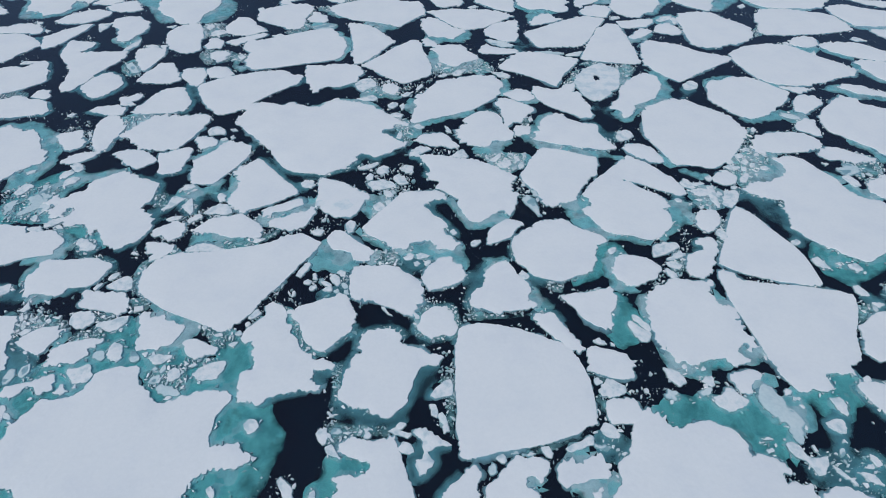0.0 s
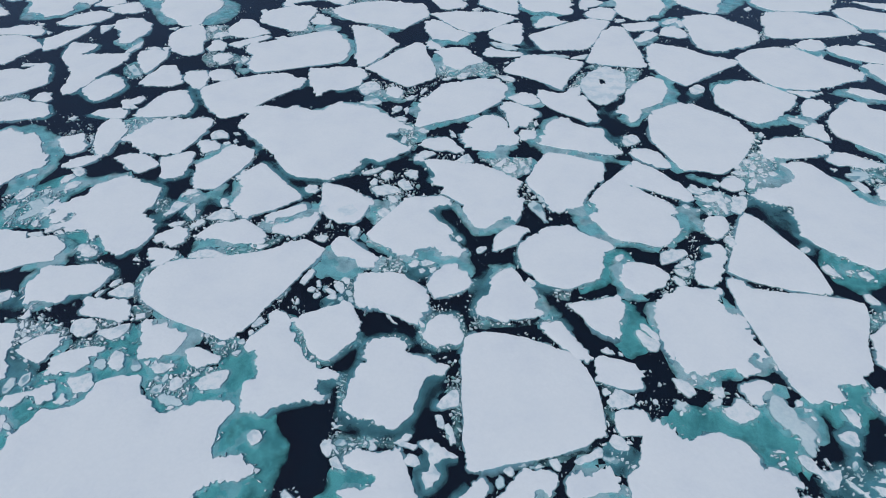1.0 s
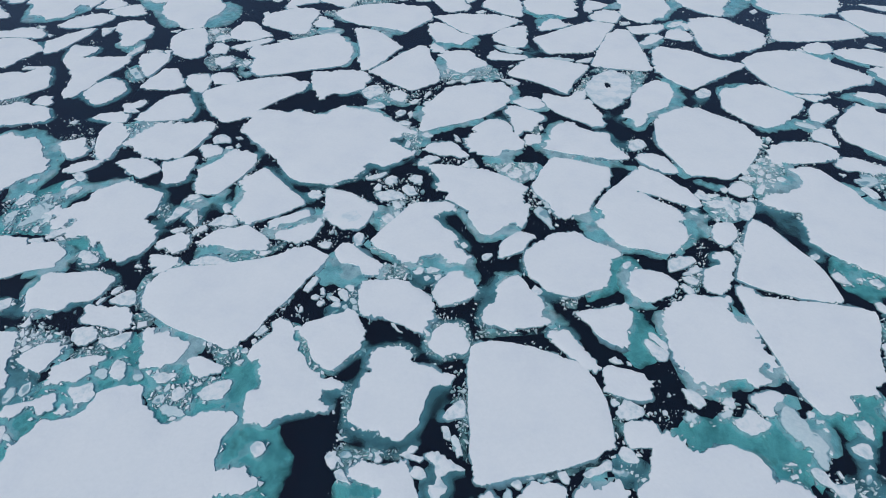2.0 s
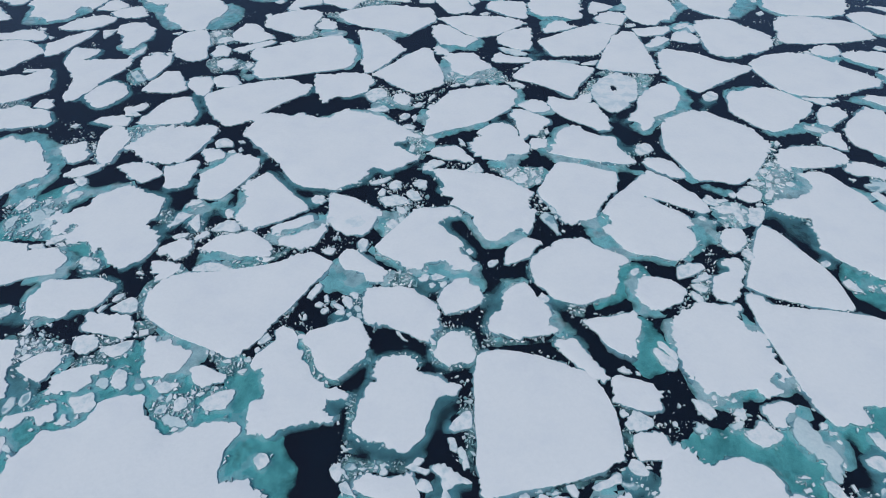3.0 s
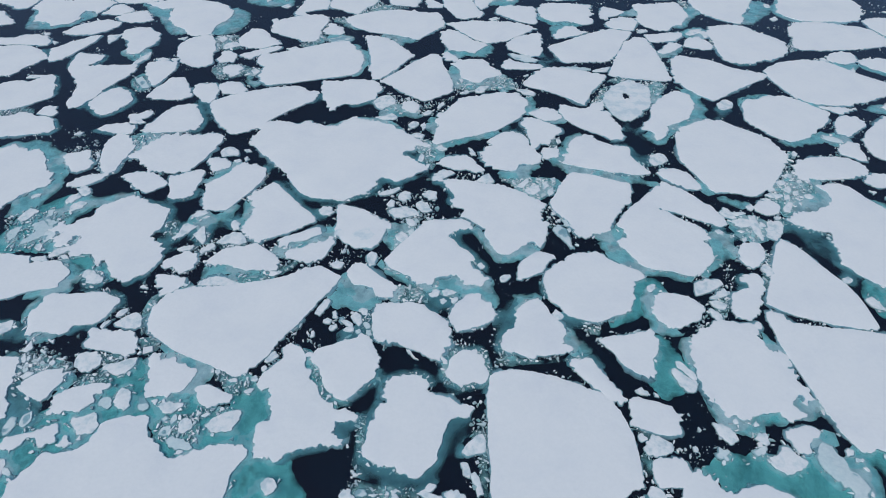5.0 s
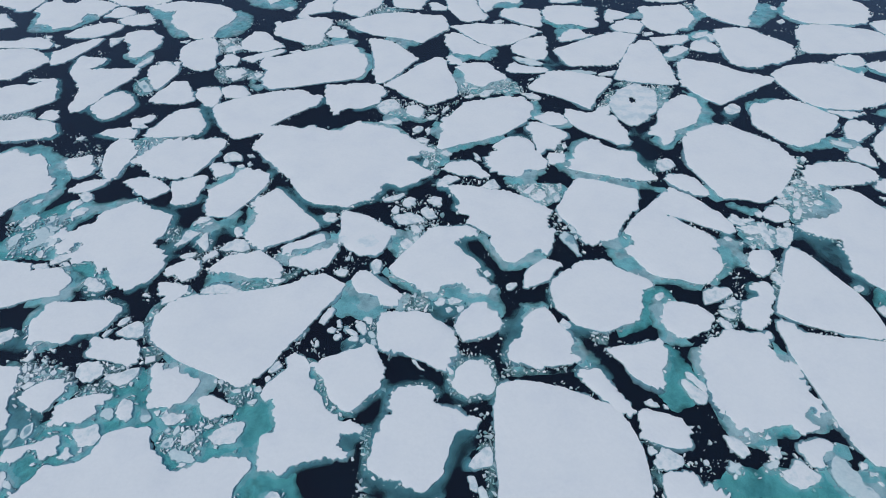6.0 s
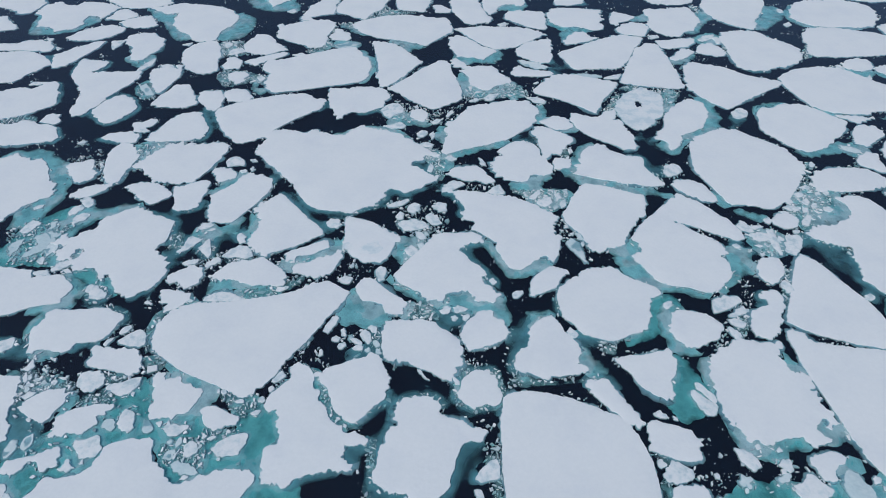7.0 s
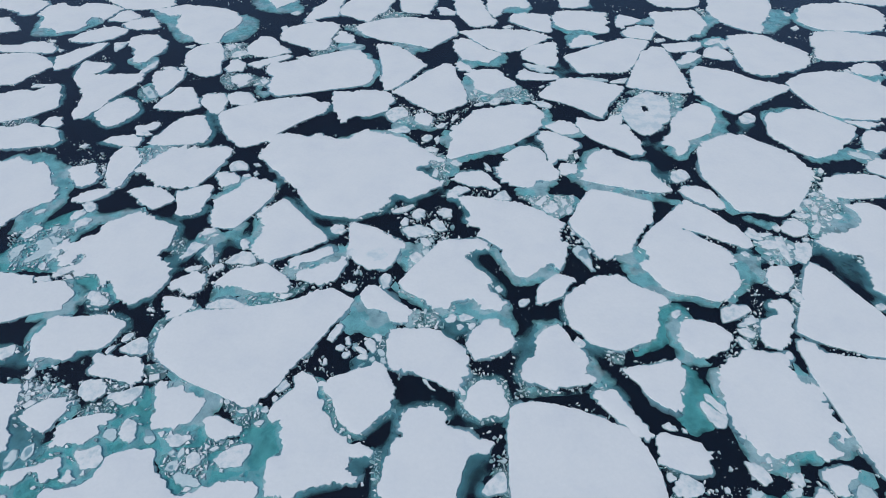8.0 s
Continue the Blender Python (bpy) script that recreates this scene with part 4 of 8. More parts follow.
floe([(-32.4, 141.7), (-30.1, 141.2), (-27.2, 139.5), (-25.7, 138.4), (-24.6, 140.3), (-23.3, 143.3), (-21.7, 144.7), (-21.3, 147.8), (-20.3, 149.8), (-20.4, 153.8), (-31, 152.6), (-32.3, 148.6), (-33.1, 144.7)])
f = floe([(-91.2, 94.8), (-88.3, 95.3), (-86.7, 96.1), (-85, 96.9), (-83.3, 97.7), (-81.7, 99.6), (-80.6, 100.8), (-80.8, 102.4), (-82.8, 105.9), (-83.5, 108), (-85, 109), (-86.5, 107.9), (-87.8, 106.1), (-89.7, 106.5), (-92.3, 106.1), (-92.8, 105.1), (-97, 104.5)])
foot(f, 0.15, [(-80.2, 100.6), (-81, 103.5), (-83.1, 108.1), (-84.4, 108.5)])
f = floe([(28.7, 47.3), (28, 47.1), (28, 46.4), (27.7, 45.8), (27.8, 45.2), (27.5, 44.5), (27.8, 44.1), (27.9, 43.2), (27.9, 42.2), (27.8, 41.4), (28, 40.6), (28.1, 39.5), (28, 38.6), (28.9, 39), (29.1, 38.4), (29, 37.6), (29.7, 37.5), (29.7, 36.9), (30.5, 36.8), (31.1, 36.4), (32, 36.3), (32.8, 36.7), (33.5, 37), (34.5, 37.2), (35.6, 37.3), (36.1, 36.9), (36.3, 36.4), (36.8, 36.3), (38.5, 36.7), (39.2, 37.1), (39, 37.3), (38.4, 37.7), (38.1, 38.2), (38.2, 38.8), (38.5, 39.3), (39.5, 39.3), (39, 38.6), (39.4, 38.4), (39.9, 38.7), (40.7, 39), (41.2, 39.1), (40.9, 39.4), (40.5, 39.8), (40.7, 40.7), (40.1, 40.9), (39.9, 41.3), (39.7, 41.9), (40.1, 42.3), (39.7, 42.8), (39.4, 43.3), (40, 44), (40, 44.7), (39.8, 45.8), (38.6, 45.7), (37.9, 46), (37.8, 46.7), (37.2, 47.1), (37.6, 48.3), (38.4, 49.3), (38.2, 49.8), (36.7, 50), (35.2, 49.9), (34.1, 50.4), (32.2, 50.1), (31.4, 49.1), (30.1, 48.9), (29.6, 48.2)])
foot(f, 0.16, [(27.5, 44.9), (27.9, 43.4), (28.3, 40.6), (28.5, 38.3), (28.8, 36.4), (29.3, 35.5), (30.7, 34.9), (32.3, 35.1), (33.4, 35.8), (35.4, 35.9), (36.3, 36.7), (34.6, 37.2), (32.1, 36.3), (30.2, 36.9), (29.2, 37.7), (28.6, 39.6), (28.9, 42.4), (28.2, 44.6), (28.6, 46.9), (27.8, 47.2)])
foot(f, 0.16, [(37.5, 46.5), (38.7, 45.5), (39.5, 45.7), (38.2, 46.8), (37.6, 48.8)])
foot(f, 0.16, [(37.6, 37.6), (38.3, 37), (40.3, 37.4), (41.3, 38), (41.1, 39), (39.5, 38.3), (39.1, 39.1), (38.1, 39.1)])
floe([(45.8, 64), (44.2, 60.8), (42.4, 57.2), (40.8, 54.3), (40.2, 53.1), (41.6, 52.4), (43.7, 51.3), (45.8, 50.6), (47.9, 49.9), (50.2, 49.5), (52.4, 49.3), (53.7, 49.3), (53.8, 50), (53.8, 52.3), (53.6, 54.5), (52.9, 56.8), (51.9, 58.5), (50.9, 60.3), (49.9, 62.4), (48.8, 64.1), (47.9, 65.2), (47.1, 65.6)])
floe([(-42.2, 128.1), (-39.1, 126.3), (-35.3, 124.5), (-33.1, 125.1), (-32.5, 127.6), (-33, 130.4), (-31.9, 133.3), (-31.9, 136.9), (-34.1, 138.4), (-37.9, 138.3), (-41.3, 136.6), (-44.7, 134.4), (-44.5, 129.4)])
f = floe([(18.5, 139.3), (19.4, 138.2), (21.2, 136.6), (24.5, 136.8), (27, 136), (28.2, 135.2), (30.7, 135.9), (31.2, 137.6), (30.2, 139.3), (31.8, 141.1), (31.1, 142.9), (31.6, 146), (28.7, 146.5), (23.2, 147.1), (19.6, 146.6), (18.1, 142.9)])
foot(f, 0.16, [(18.4, 137.7), (20.4, 135), (25.6, 134.7), (28.4, 135.9), (25.2, 136.3), (20.7, 137.2), (19, 138.9), (18.3, 142.4)])
floe([(-4.8, 144.2), (-3.4, 141.3), (-2, 138.4), (-0.7, 137), (1.5, 137.7), (4.2, 138.7), (5.2, 140.5), (3.9, 142.2), (2.4, 146.4), (1.2, 154.2), (-6, 153.9)])
f = floe([(-57.8, 81.9), (-56.8, 82), (-55.4, 80.8), (-54, 78.9), (-52.1, 78.4), (-49.7, 78.3), (-46.6, 78.7), (-45.8, 80.4), (-44.8, 82.6), (-44, 85.4), (-43.1, 89), (-45.2, 89.5), (-48.6, 89.2), (-53.3, 89.4), (-54.8, 88.7), (-55.7, 87.1), (-57.1, 85.4), (-57.5, 83.9), (-58.4, 83.1)])
foot(f, 0.16, [(-57.9, 84.3), (-54.6, 86), (-54.9, 89.5), (-60.4, 89.3)])
f = floe([(10.5, 55.7), (10.6, 54.7), (10.8, 53.5), (11.5, 52.6), (12.2, 51.8), (12.6, 50.9), (13.2, 50.4), (14.1, 50.3), (15.1, 50), (15.8, 49.8), (16.8, 49.5), (17.8, 49.9), (18.8, 50.4), (19.6, 50.7), (20.6, 51), (21.5, 51.5), (22, 52.2), (22.4, 52.8), (22.8, 53.6), (22.8, 54.4), (23.1, 55.2), (23, 55.9), (23.4, 56.6), (24.3, 57), (24.8, 57.5), (24.7, 58.2), (24.1, 58.8), (23, 59.3), (21.9, 59.8), (20.8, 60.5), (19.8, 61.4), (18.8, 62.3), (17.7, 62.1), (16.2, 61.9), (14.9, 61.4), (13.8, 60.4), (12.3, 59.7), (11.2, 58.4), (10.6, 56.8)])
foot(f, 0.15, [(10.1, 54.7), (10.4, 53.4), (10.8, 54.3), (10.6, 56.6)])
foot(f, 0.37, [(22.7, 53.5), (21, 51.2), (17.8, 49.5), (19.3, 50.1), (21.7, 50.9), (23.6, 51.3), (25.1, 53.1), (26.9, 55.5), (26.2, 57.3), (23.4, 56.8)])
foot(f, 0.5, [(13.2, 47.4), (15.2, 47.6), (15.6, 49.1), (13.7, 50.3), (12, 51.5)])
floe([(-21.2, 122.4), (-20, 117.1), (-20, 113), (-19, 109.6), (-17.2, 109.2), (-14.6, 112.7), (-12.8, 116.1), (-10.7, 119.1), (-12.3, 121.4), (-14.6, 123.9), (-17.1, 127.1), (-19.9, 128.1), (-22.5, 128)])
f = floe([(-11.6, 58.7), (-11, 58.1), (-10.2, 57.6), (-9.4, 57.6), (-8.2, 56.7), (-7.9, 56), (-7.1, 55.5), (-5.5, 55.4), (-5, 55.7), (-4.7, 56.6), (-3.7, 56.8), (-1.8, 57), (-0.7, 56.3), (-0.3, 55.3), (0.8, 55.5), (1.6, 55.3), (2.2, 55.9), (3, 56.8), (2.3, 56.9), (1.7, 58), (1.1, 58.5), (0.3, 59), (0.3, 59.8), (1.2, 60), (0.9, 60.9), (-0.1, 62), (-1.3, 62.9), (-2.2, 64.1), (-2.5, 65.2), (-2.2, 65.9), (-1.3, 66.4), (-0.4, 66.2), (0.8, 66.5), (0.3, 67.7), (-0.7, 68.5), (-2.5, 68.4), (-4.5, 68.3), (-6.6, 68.2), (-7.1, 67.1), (-8.2, 65.4), (-9, 64.2), (-10, 63), (-10.8, 61.8), (-11.3, 61), (-12.1, 59.7)])
foot(f, 0.16, [(-12.1, 58.3), (-11, 56.9), (-9.1, 56), (-7.7, 55.6), (-9.1, 56.9), (-11.4, 58.8), (-12.3, 60)])
foot(f, 0.16, [(-7.2, 55.2), (-5.9, 54.6), (-4.9, 55.4), (-3.7, 54.6), (-1.5, 53.8), (0.8, 53.5), (2.2, 52.8), (3.3, 52), (4.5, 52.3), (4.1, 53.8), (3.4, 55.4), (2.8, 56.4), (1.6, 55.8), (-0.3, 55.5), (-1.4, 56.6), (-4.5, 56.5), (-4.9, 55.6)])
foot(f, 0.5, [(-1.7, 63.6), (-0.6, 61.5), (1.6, 58.5), (2.5, 57.6), (1.8, 60.6), (0.7, 63.1), (-0.5, 65.3), (1, 65.9), (0.8, 67.2), (-1.3, 66.9), (-2.3, 65.8)])
f = floe([(85.6, 118.5), (86.8, 117), (89.1, 115.3), (91.6, 114.1), (94.9, 113.2), (98.4, 112.8), (102.9, 111.9), (106.5, 114), (102.6, 115.9), (98.6, 117.9), (96.9, 119.4), (94.6, 121.2), (91.5, 121.6), (88.1, 121.3), (85.4, 120.1)])
foot(f, 0.16, [(86.1, 116.6), (89.3, 114.1), (90.6, 114.2), (88, 116.6), (85.6, 119.7)])
f = floe([(90, 109.7), (91, 106.9), (92.5, 104.2), (95.4, 103), (99.5, 102), (103.9, 109.6), (97.5, 112.3), (94.3, 113.2), (91.4, 113.6), (89.9, 112.6)])
foot(f, 0.16, [(89.2, 110.2), (89, 107.4), (90.9, 105.2), (92.8, 104.4), (91.6, 106.6), (90.6, 109.3), (89.6, 112.2)])
f = floe([(27.6, 99.6), (28.4, 97.5), (29.9, 95.8), (31.8, 95.9), (33.9, 98.8), (35.9, 101.1), (36.8, 104.5), (37.3, 107.3), (36, 109.3), (34.3, 110.7), (31.9, 109.9), (29.9, 108.2), (27.7, 105.3), (26.9, 102.6)], wet=True, hole=[(31.2, 104.3), (31.7, 104.7), (31.9, 105.4), (32.2, 104.8), (32.9, 104.7), (32.4, 104.2), (32.5, 103.4), (31.9, 103.8), (31.4, 103.4), (31.6, 104)])
foot(f, 0.16, [(36.1, 101.2), (38.5, 104.5), (41.5, 109.6), (37, 109.8)])
floe([(-94.5, 149.5), (-86.5, 144.1), (-83.1, 142.6), (-78.5, 143.2), (-74.9, 144.6), (-73.9, 146.6), (-77, 150.4)])
f = floe([(-28.9, 105.1), (-28, 102.2), (-26.9, 100.2), (-26, 97.8), (-24.9, 97.9), (-24.6, 99.3), (-21.5, 99.6), (-19.8, 100.6), (-17.6, 101.9), (-17.4, 103.1), (-16.5, 105.9), (-17.4, 107.6), (-18.3, 109.2), (-22.7, 109), (-25.9, 108.3), (-29, 108.2)])
foot(f, 0.5, [(-22.2, 99.3), (-19.6, 99.8), (-17.3, 101.4), (-17.2, 102.5), (-20.7, 100.1)])
f = floe([(-10.1, 39.5), (-10.1, 38.9), (-10.5, 38.4), (-10.2, 37.8), (-10.6, 37.3), (-10.9, 36.7), (-11.1, 35.8), (-11.6, 35.1), (-11.6, 34.2), (-11.8, 33), (-12, 32.2), (-11.9, 31.3), (-11.4, 30.8), (-10.6, 30.6), (-9.9, 29.9), (-8.8, 30), (-7.7, 29.6), (-6.8, 29.1), (-6, 28.9), (-5.3, 29.3), (-4.8, 29.8), (-4.3, 30.3), (-3.7, 31), (-3.6, 31.9), (-3.3, 32.8), (-3.2, 33.7), (-2.9, 34.4), (-2.6, 35.1), (-2.4, 35.8), (-1.6, 35.9), (-1.1, 35.7), (-0.6, 35.7), (-0, 35.8), (0.1, 36.4), (0.3, 37.1), (-0.1, 37.5), (-1.3, 37.7), (-1.9, 38.2), (-2.3, 38.7), (-3.7, 38.7), (-4.5, 38.9), (-4.9, 39.5), (-5.1, 40.5), (-5.9, 41.3), (-7, 41.3), (-8.2, 41.4), (-9.3, 41), (-10.2, 40.6), (-10.1, 40.3)])
foot(f, 0.15, [(-11.5, 29.2), (-10.1, 28.5), (-7.4, 28.1), (-5.5, 27.9), (-3.9, 28.9), (-2.7, 30.3), (-1.8, 32.5), (-0.4, 34.1), (-0.1, 35.6), (-2.2, 36), (-2.9, 34.8), (-3.7, 31.1), (-5.7, 28.8), (-7.6, 29.6), (-10.3, 30.6), (-11.7, 33.2), (-12.2, 30.8)])
foot(f, 0.5, [(-11.8, 36.5), (-10.1, 40.7), (-6.5, 41.9), (-4.6, 40.1), (-3.4, 40), (-3.9, 41.7), (-6.6, 42.6), (-10.2, 42.1), (-11.5, 39.9)])
foot(f, 0.5, [(-12.7, 31.9), (-12.2, 30.4), (-11.7, 33.4), (-11.2, 37.3), (-10.1, 40.7), (-10.7, 40.7), (-11.8, 38.2), (-12.4, 35.7)])
f = floe([(18.3, 88), (18.1, 86.7), (17, 85.2), (16.9, 83.9), (16, 82.9), (17.2, 82.4), (19.2, 82), (21.1, 81.5), (23, 81), (24.9, 80.5), (27.2, 80.4), (28.8, 80.1), (30.1, 79.9), (31, 80.7), (30.5, 81.7), (29.7, 83.3), (29, 84.4), (28.6, 86.1), (29.3, 87), (28.7, 87.8), (27.1, 88.3), (25, 88.6), (23.8, 89.7), (23, 91.3), (21.6, 91.4), (19.6, 90.1)])
foot(f, 0.16, [(14.8, 81.9), (17.4, 80.6), (21, 79.7), (24.5, 78.8), (28.9, 78.1), (31.4, 77.4), (31.3, 78.7), (27.4, 79.6), (23.8, 80.1), (20.4, 81.4), (16.8, 82.7), (19.5, 88.1), (21.1, 91.8), (18.9, 90.4), (17.3, 86.4), (14.7, 84.8)])
foot(f, 0.5, [(29.2, 87.3), (28.7, 85), (30.1, 82.9), (31.5, 82.9), (31.5, 86.6), (29.4, 88.1), (28.6, 88.8), (24.9, 90.3)])
f = floe([(32.5, 93.8), (33.7, 92.6), (34.5, 91.6), (34.5, 89.8), (35.9, 90.7), (37.4, 93), (37.6, 94.4), (38.9, 94.9), (40.7, 95.9), (42.5, 97.3), (43.7, 99.2), (44.7, 101.8), (45, 104.1), (44.2, 106), (42.8, 106.7), (41.2, 106.3), (39.3, 104.6), (37.4, 103), (36.1, 100.7), (35.4, 98.8), (35, 97), (33.8, 95.6)])
foot(f, 0.16, [(43.6, 107.3), (44.5, 104.7), (43.9, 100.9), (38.4, 96.2), (35.3, 92.4), (31.8, 92.2), (33.2, 90), (35.2, 88.8), (37.4, 92.8), (39.9, 94.2), (42.3, 95.7), (44.9, 97.2), (47.2, 100.5), (47.1, 102.7), (46.7, 104.6), (45.8, 106.6), (44.3, 107.7), (42.5, 109.2)])
foot(f, 0.5, [(29.6, 93.3), (30.1, 91), (32.6, 89), (34.3, 89.9), (32.1, 93.4), (30.1, 95.5)])
f = floe([(-23.3, 44.1), (-23.3, 43.2), (-23.8, 42.6), (-24.5, 41.7), (-25.1, 41.2), (-25.4, 40.3), (-25.7, 39.5), (-24.8, 39.1), (-24, 39), (-23.8, 38.5), (-23.8, 37.7), (-23.3, 37), (-23.1, 36.4), (-23, 35.6), (-23.4, 35), (-24.1, 34.5), (-24.1, 33.7), (-24, 32.6), (-24, 31.3), (-23.6, 30.5), (-22.7, 30.2), (-21.6, 30.4), (-21, 30.7), (-20.3, 31.3), (-19.2, 31.7), (-18, 31.8), (-17.2, 32.1), (-16.7, 32.4), (-16, 32.3), (-14.8, 32.2), (-14.3, 32.4), (-14.5, 32.9), (-15.1, 33.3), (-15.5, 33.8), (-15.5, 34.3), (-15.1, 34.8), (-14.3, 34.9), (-13.4, 35.2), (-13, 35.3), (-13.3, 35.8), (-13.8, 36.4), (-14.4, 37), (-15.4, 36.9), (-16.6, 37.4), (-17.4, 38), (-17.9, 38.9), (-18.4, 39.9), (-19.2, 40.6), (-19.5, 41.6), (-20.1, 42.5), (-20.3, 43.5), (-20.9, 44.4), (-21.1, 44.9), (-21.8, 45.4), (-23, 45.4), (-23.3, 44.9)])
foot(f, 0.37, [(-26.7, 36), (-29, 35.3), (-28.2, 32.3), (-25.5, 31.2), (-23.5, 31.8), (-23.9, 34.7), (-23, 36.1), (-24.2, 38.8), (-27.3, 40.7), (-28.9, 39.3)])
foot(f, 0.5, [(-15.2, 33.3), (-14.4, 32.8), (-13.9, 33.5), (-12.7, 34), (-12.1, 35), (-12.9, 35.5), (-15, 34.9), (-15.9, 34.5)])
foot(f, 0.5, [(-19, 31.4), (-17, 32), (-16.1, 32.4), (-17.3, 32.2), (-19, 31.8), (-20.2, 31.4), (-20.9, 30.7)])
floe([(93.1, 155.4), (98.3, 154.3), (101.9, 153.2), (106.6, 154.1), (109.9, 160.3), (92, 159.4)])
f = floe([(-32.7, 75.7), (-33.3, 74.7), (-34.4, 74.2), (-35.2, 72.2), (-33.8, 70.9), (-33.5, 69.1), (-33.6, 67.9), (-34.3, 66.4), (-33.8, 65.1), (-33, 63.7), (-32.1, 63.5), (-31, 62.7), (-29.9, 63.5), (-28.7, 64.2), (-27.3, 64.8), (-26, 65.6), (-24.5, 66.6), (-23.1, 67.5), (-23.6, 68.2), (-24.7, 69.6), (-26, 70.6), (-27.3, 72), (-29, 73.8), (-30.7, 75.7), (-32.1, 76.7)])
foot(f, 0.16, [(-35.6, 66.6), (-33.8, 66), (-33.1, 67.2), (-33.5, 70.2), (-34.7, 72.9), (-35, 71.4), (-35.1, 67.7)])
foot(f, 0.5, [(-32.3, 77.7), (-30.6, 76), (-27.1, 72.3), (-24, 69.4), (-22.1, 68.1), (-22.7, 69.1), (-25.7, 71.8), (-29.1, 75.5)])
floe([(-60.3, 115), (-57.6, 113), (-54.6, 112.8), (-53.1, 114.1), (-53.9, 116), (-54.6, 121.2), (-56.4, 126.2), (-59.1, 127), (-61.7, 125.5), (-62.9, 122.8), (-62.7, 118.4)])
f = floe([(-86.8, 87.5), (-81, 87.7), (-78.4, 88.5), (-75.6, 88.9), (-74.7, 90.3), (-75.8, 91.6), (-76.4, 93.3), (-78.2, 93.9), (-80.4, 94.2), (-82.2, 95.2), (-83.5, 95.1), (-85.5, 94), (-90.6, 93.8)])
foot(f, 0.5, [(-76.4, 89.8), (-78.7, 88.4), (-73.9, 88.9), (-71.8, 90.3), (-73.1, 91.2), (-75.9, 92.8), (-76.9, 92.8)])
f = floe([(2.7, 145.8), (4.4, 142.8), (5.8, 143.5), (6.6, 147.3), (9.8, 148.7), (12.2, 147.6), (13.7, 149.5), (12, 154.8), (2.9, 154.3)])
foot(f, 0.16, [(8.6, 145), (12.1, 145.8), (14.4, 148.4), (11.6, 148.9), (8.1, 149.4), (5.9, 146.1)])
floe([(-17.9, 144.2), (-14.7, 143.8), (-11.6, 143.3), (-10.4, 147.7), (-9.6, 153.7), (-19.6, 153.2)])
floe([(43.7, 152.3), (45.4, 150.4), (48.1, 149.9), (51.6, 149.8), (55.5, 150.9), (57.2, 157), (43.2, 156.3)])
f = floe([(-65.6, 50.8), (-62.9, 51.4), (-61.5, 51.8), (-60.8, 52.4), (-59.7, 52.9), (-57.8, 53.4), (-56.3, 53.7), (-56.2, 54.5), (-55.7, 55.4), (-56.1, 56.5), (-57.4, 57.4), (-58, 58.3), (-59.3, 58.5), (-60.5, 58.2), (-62.2, 58.2), (-63, 58.9), (-64.8, 59.3), (-67.5, 59.6), (-70.8, 59.6)])
foot(f, 0.16, [(-57, 53.6), (-60.1, 52.4), (-59.9, 51.3), (-57.9, 52.5), (-54.9, 53.3), (-54.6, 54.9), (-55.4, 56.9), (-56.8, 57.7), (-58.7, 58.6)])
f = floe([(5, 90.1), (4.2, 89.2), (3.9, 88.5), (4.9, 87.5), (3.6, 87.1), (2.7, 85.9), (2.2, 84.6), (3.5, 82.1), (4.7, 80.7), (6, 80.6), (8, 80.6), (9.1, 81.9), (10.1, 82.4), (11.8, 82.3), (13, 83.1), (12.9, 84.6), (12.5, 85.9), (11.7, 87.3), (11.1, 88.5), (11.2, 89.5), (10.1, 91.1), (9.1, 91.8), (7.6, 91.9), (6.2, 91)])
foot(f, 0.16, [(5.7, 78.7), (8, 78.1), (10.3, 78.9), (11.5, 81.1), (12.5, 81.8), (11.1, 82.2), (9.2, 81.7), (7.2, 80.1), (4.9, 80.1)])
floe([(17.7, 99.2), (18.9, 96.1), (20.2, 94.3), (21.8, 93), (24.1, 91.5), (26, 90.1), (27.7, 89.7), (29, 90.8), (28.9, 92.4), (28.6, 94.5), (28, 97.1), (27.3, 99.3), (24.7, 99.4), (21, 100.2), (18.1, 101.2)])
floe([(-40.9, 138.9), (-40.2, 137.2), (-38.3, 137.8), (-38, 139.6), (-35.5, 140.9), (-32.9, 141.7), (-33.3, 146), (-32.9, 152.6), (-37.2, 152.3), (-37.5, 148.4), (-39.8, 145.7), (-40.2, 142.5)])
f = floe([(-76.4, 124.4), (-74.5, 122.9), (-74.3, 120), (-72.8, 118.1), (-70.6, 118.1), (-69.8, 120.2), (-68.3, 123.1), (-68.6, 126.6), (-72.2, 130.2), (-75.4, 130.3), (-77.6, 128.8), (-77.8, 126.3)])
foot(f, 0.16, [(-72.9, 117), (-71, 115.2), (-69.2, 116.2), (-68.3, 119.6), (-68.3, 121.1), (-70.3, 119), (-72, 118), (-74.5, 119.8)])
foot(f, 0.5, [(-67.1, 121.3), (-67.7, 124.2), (-68.5, 121.7)])
f = floe([(-42.3, 74.3), (-42.1, 72.3), (-41.8, 70.3), (-41, 69.4), (-39.3, 69.2), (-37.6, 69.5), (-36.8, 71), (-35.9, 72.5), (-35.1, 73.8), (-34.3, 75.7), (-33.5, 77.3), (-33.4, 79), (-33.9, 80.1), (-35.8, 81), (-38.4, 81.2), (-39.3, 80.2), (-39.8, 78.8), (-40.9, 77.6), (-41.9, 76.5), (-43.1, 75.6)])
foot(f, 0.16, [(-41.1, 76.6), (-39.1, 79.2), (-38.8, 81.8), (-40.3, 80.2), (-42, 77.9), (-43.3, 76.2)])
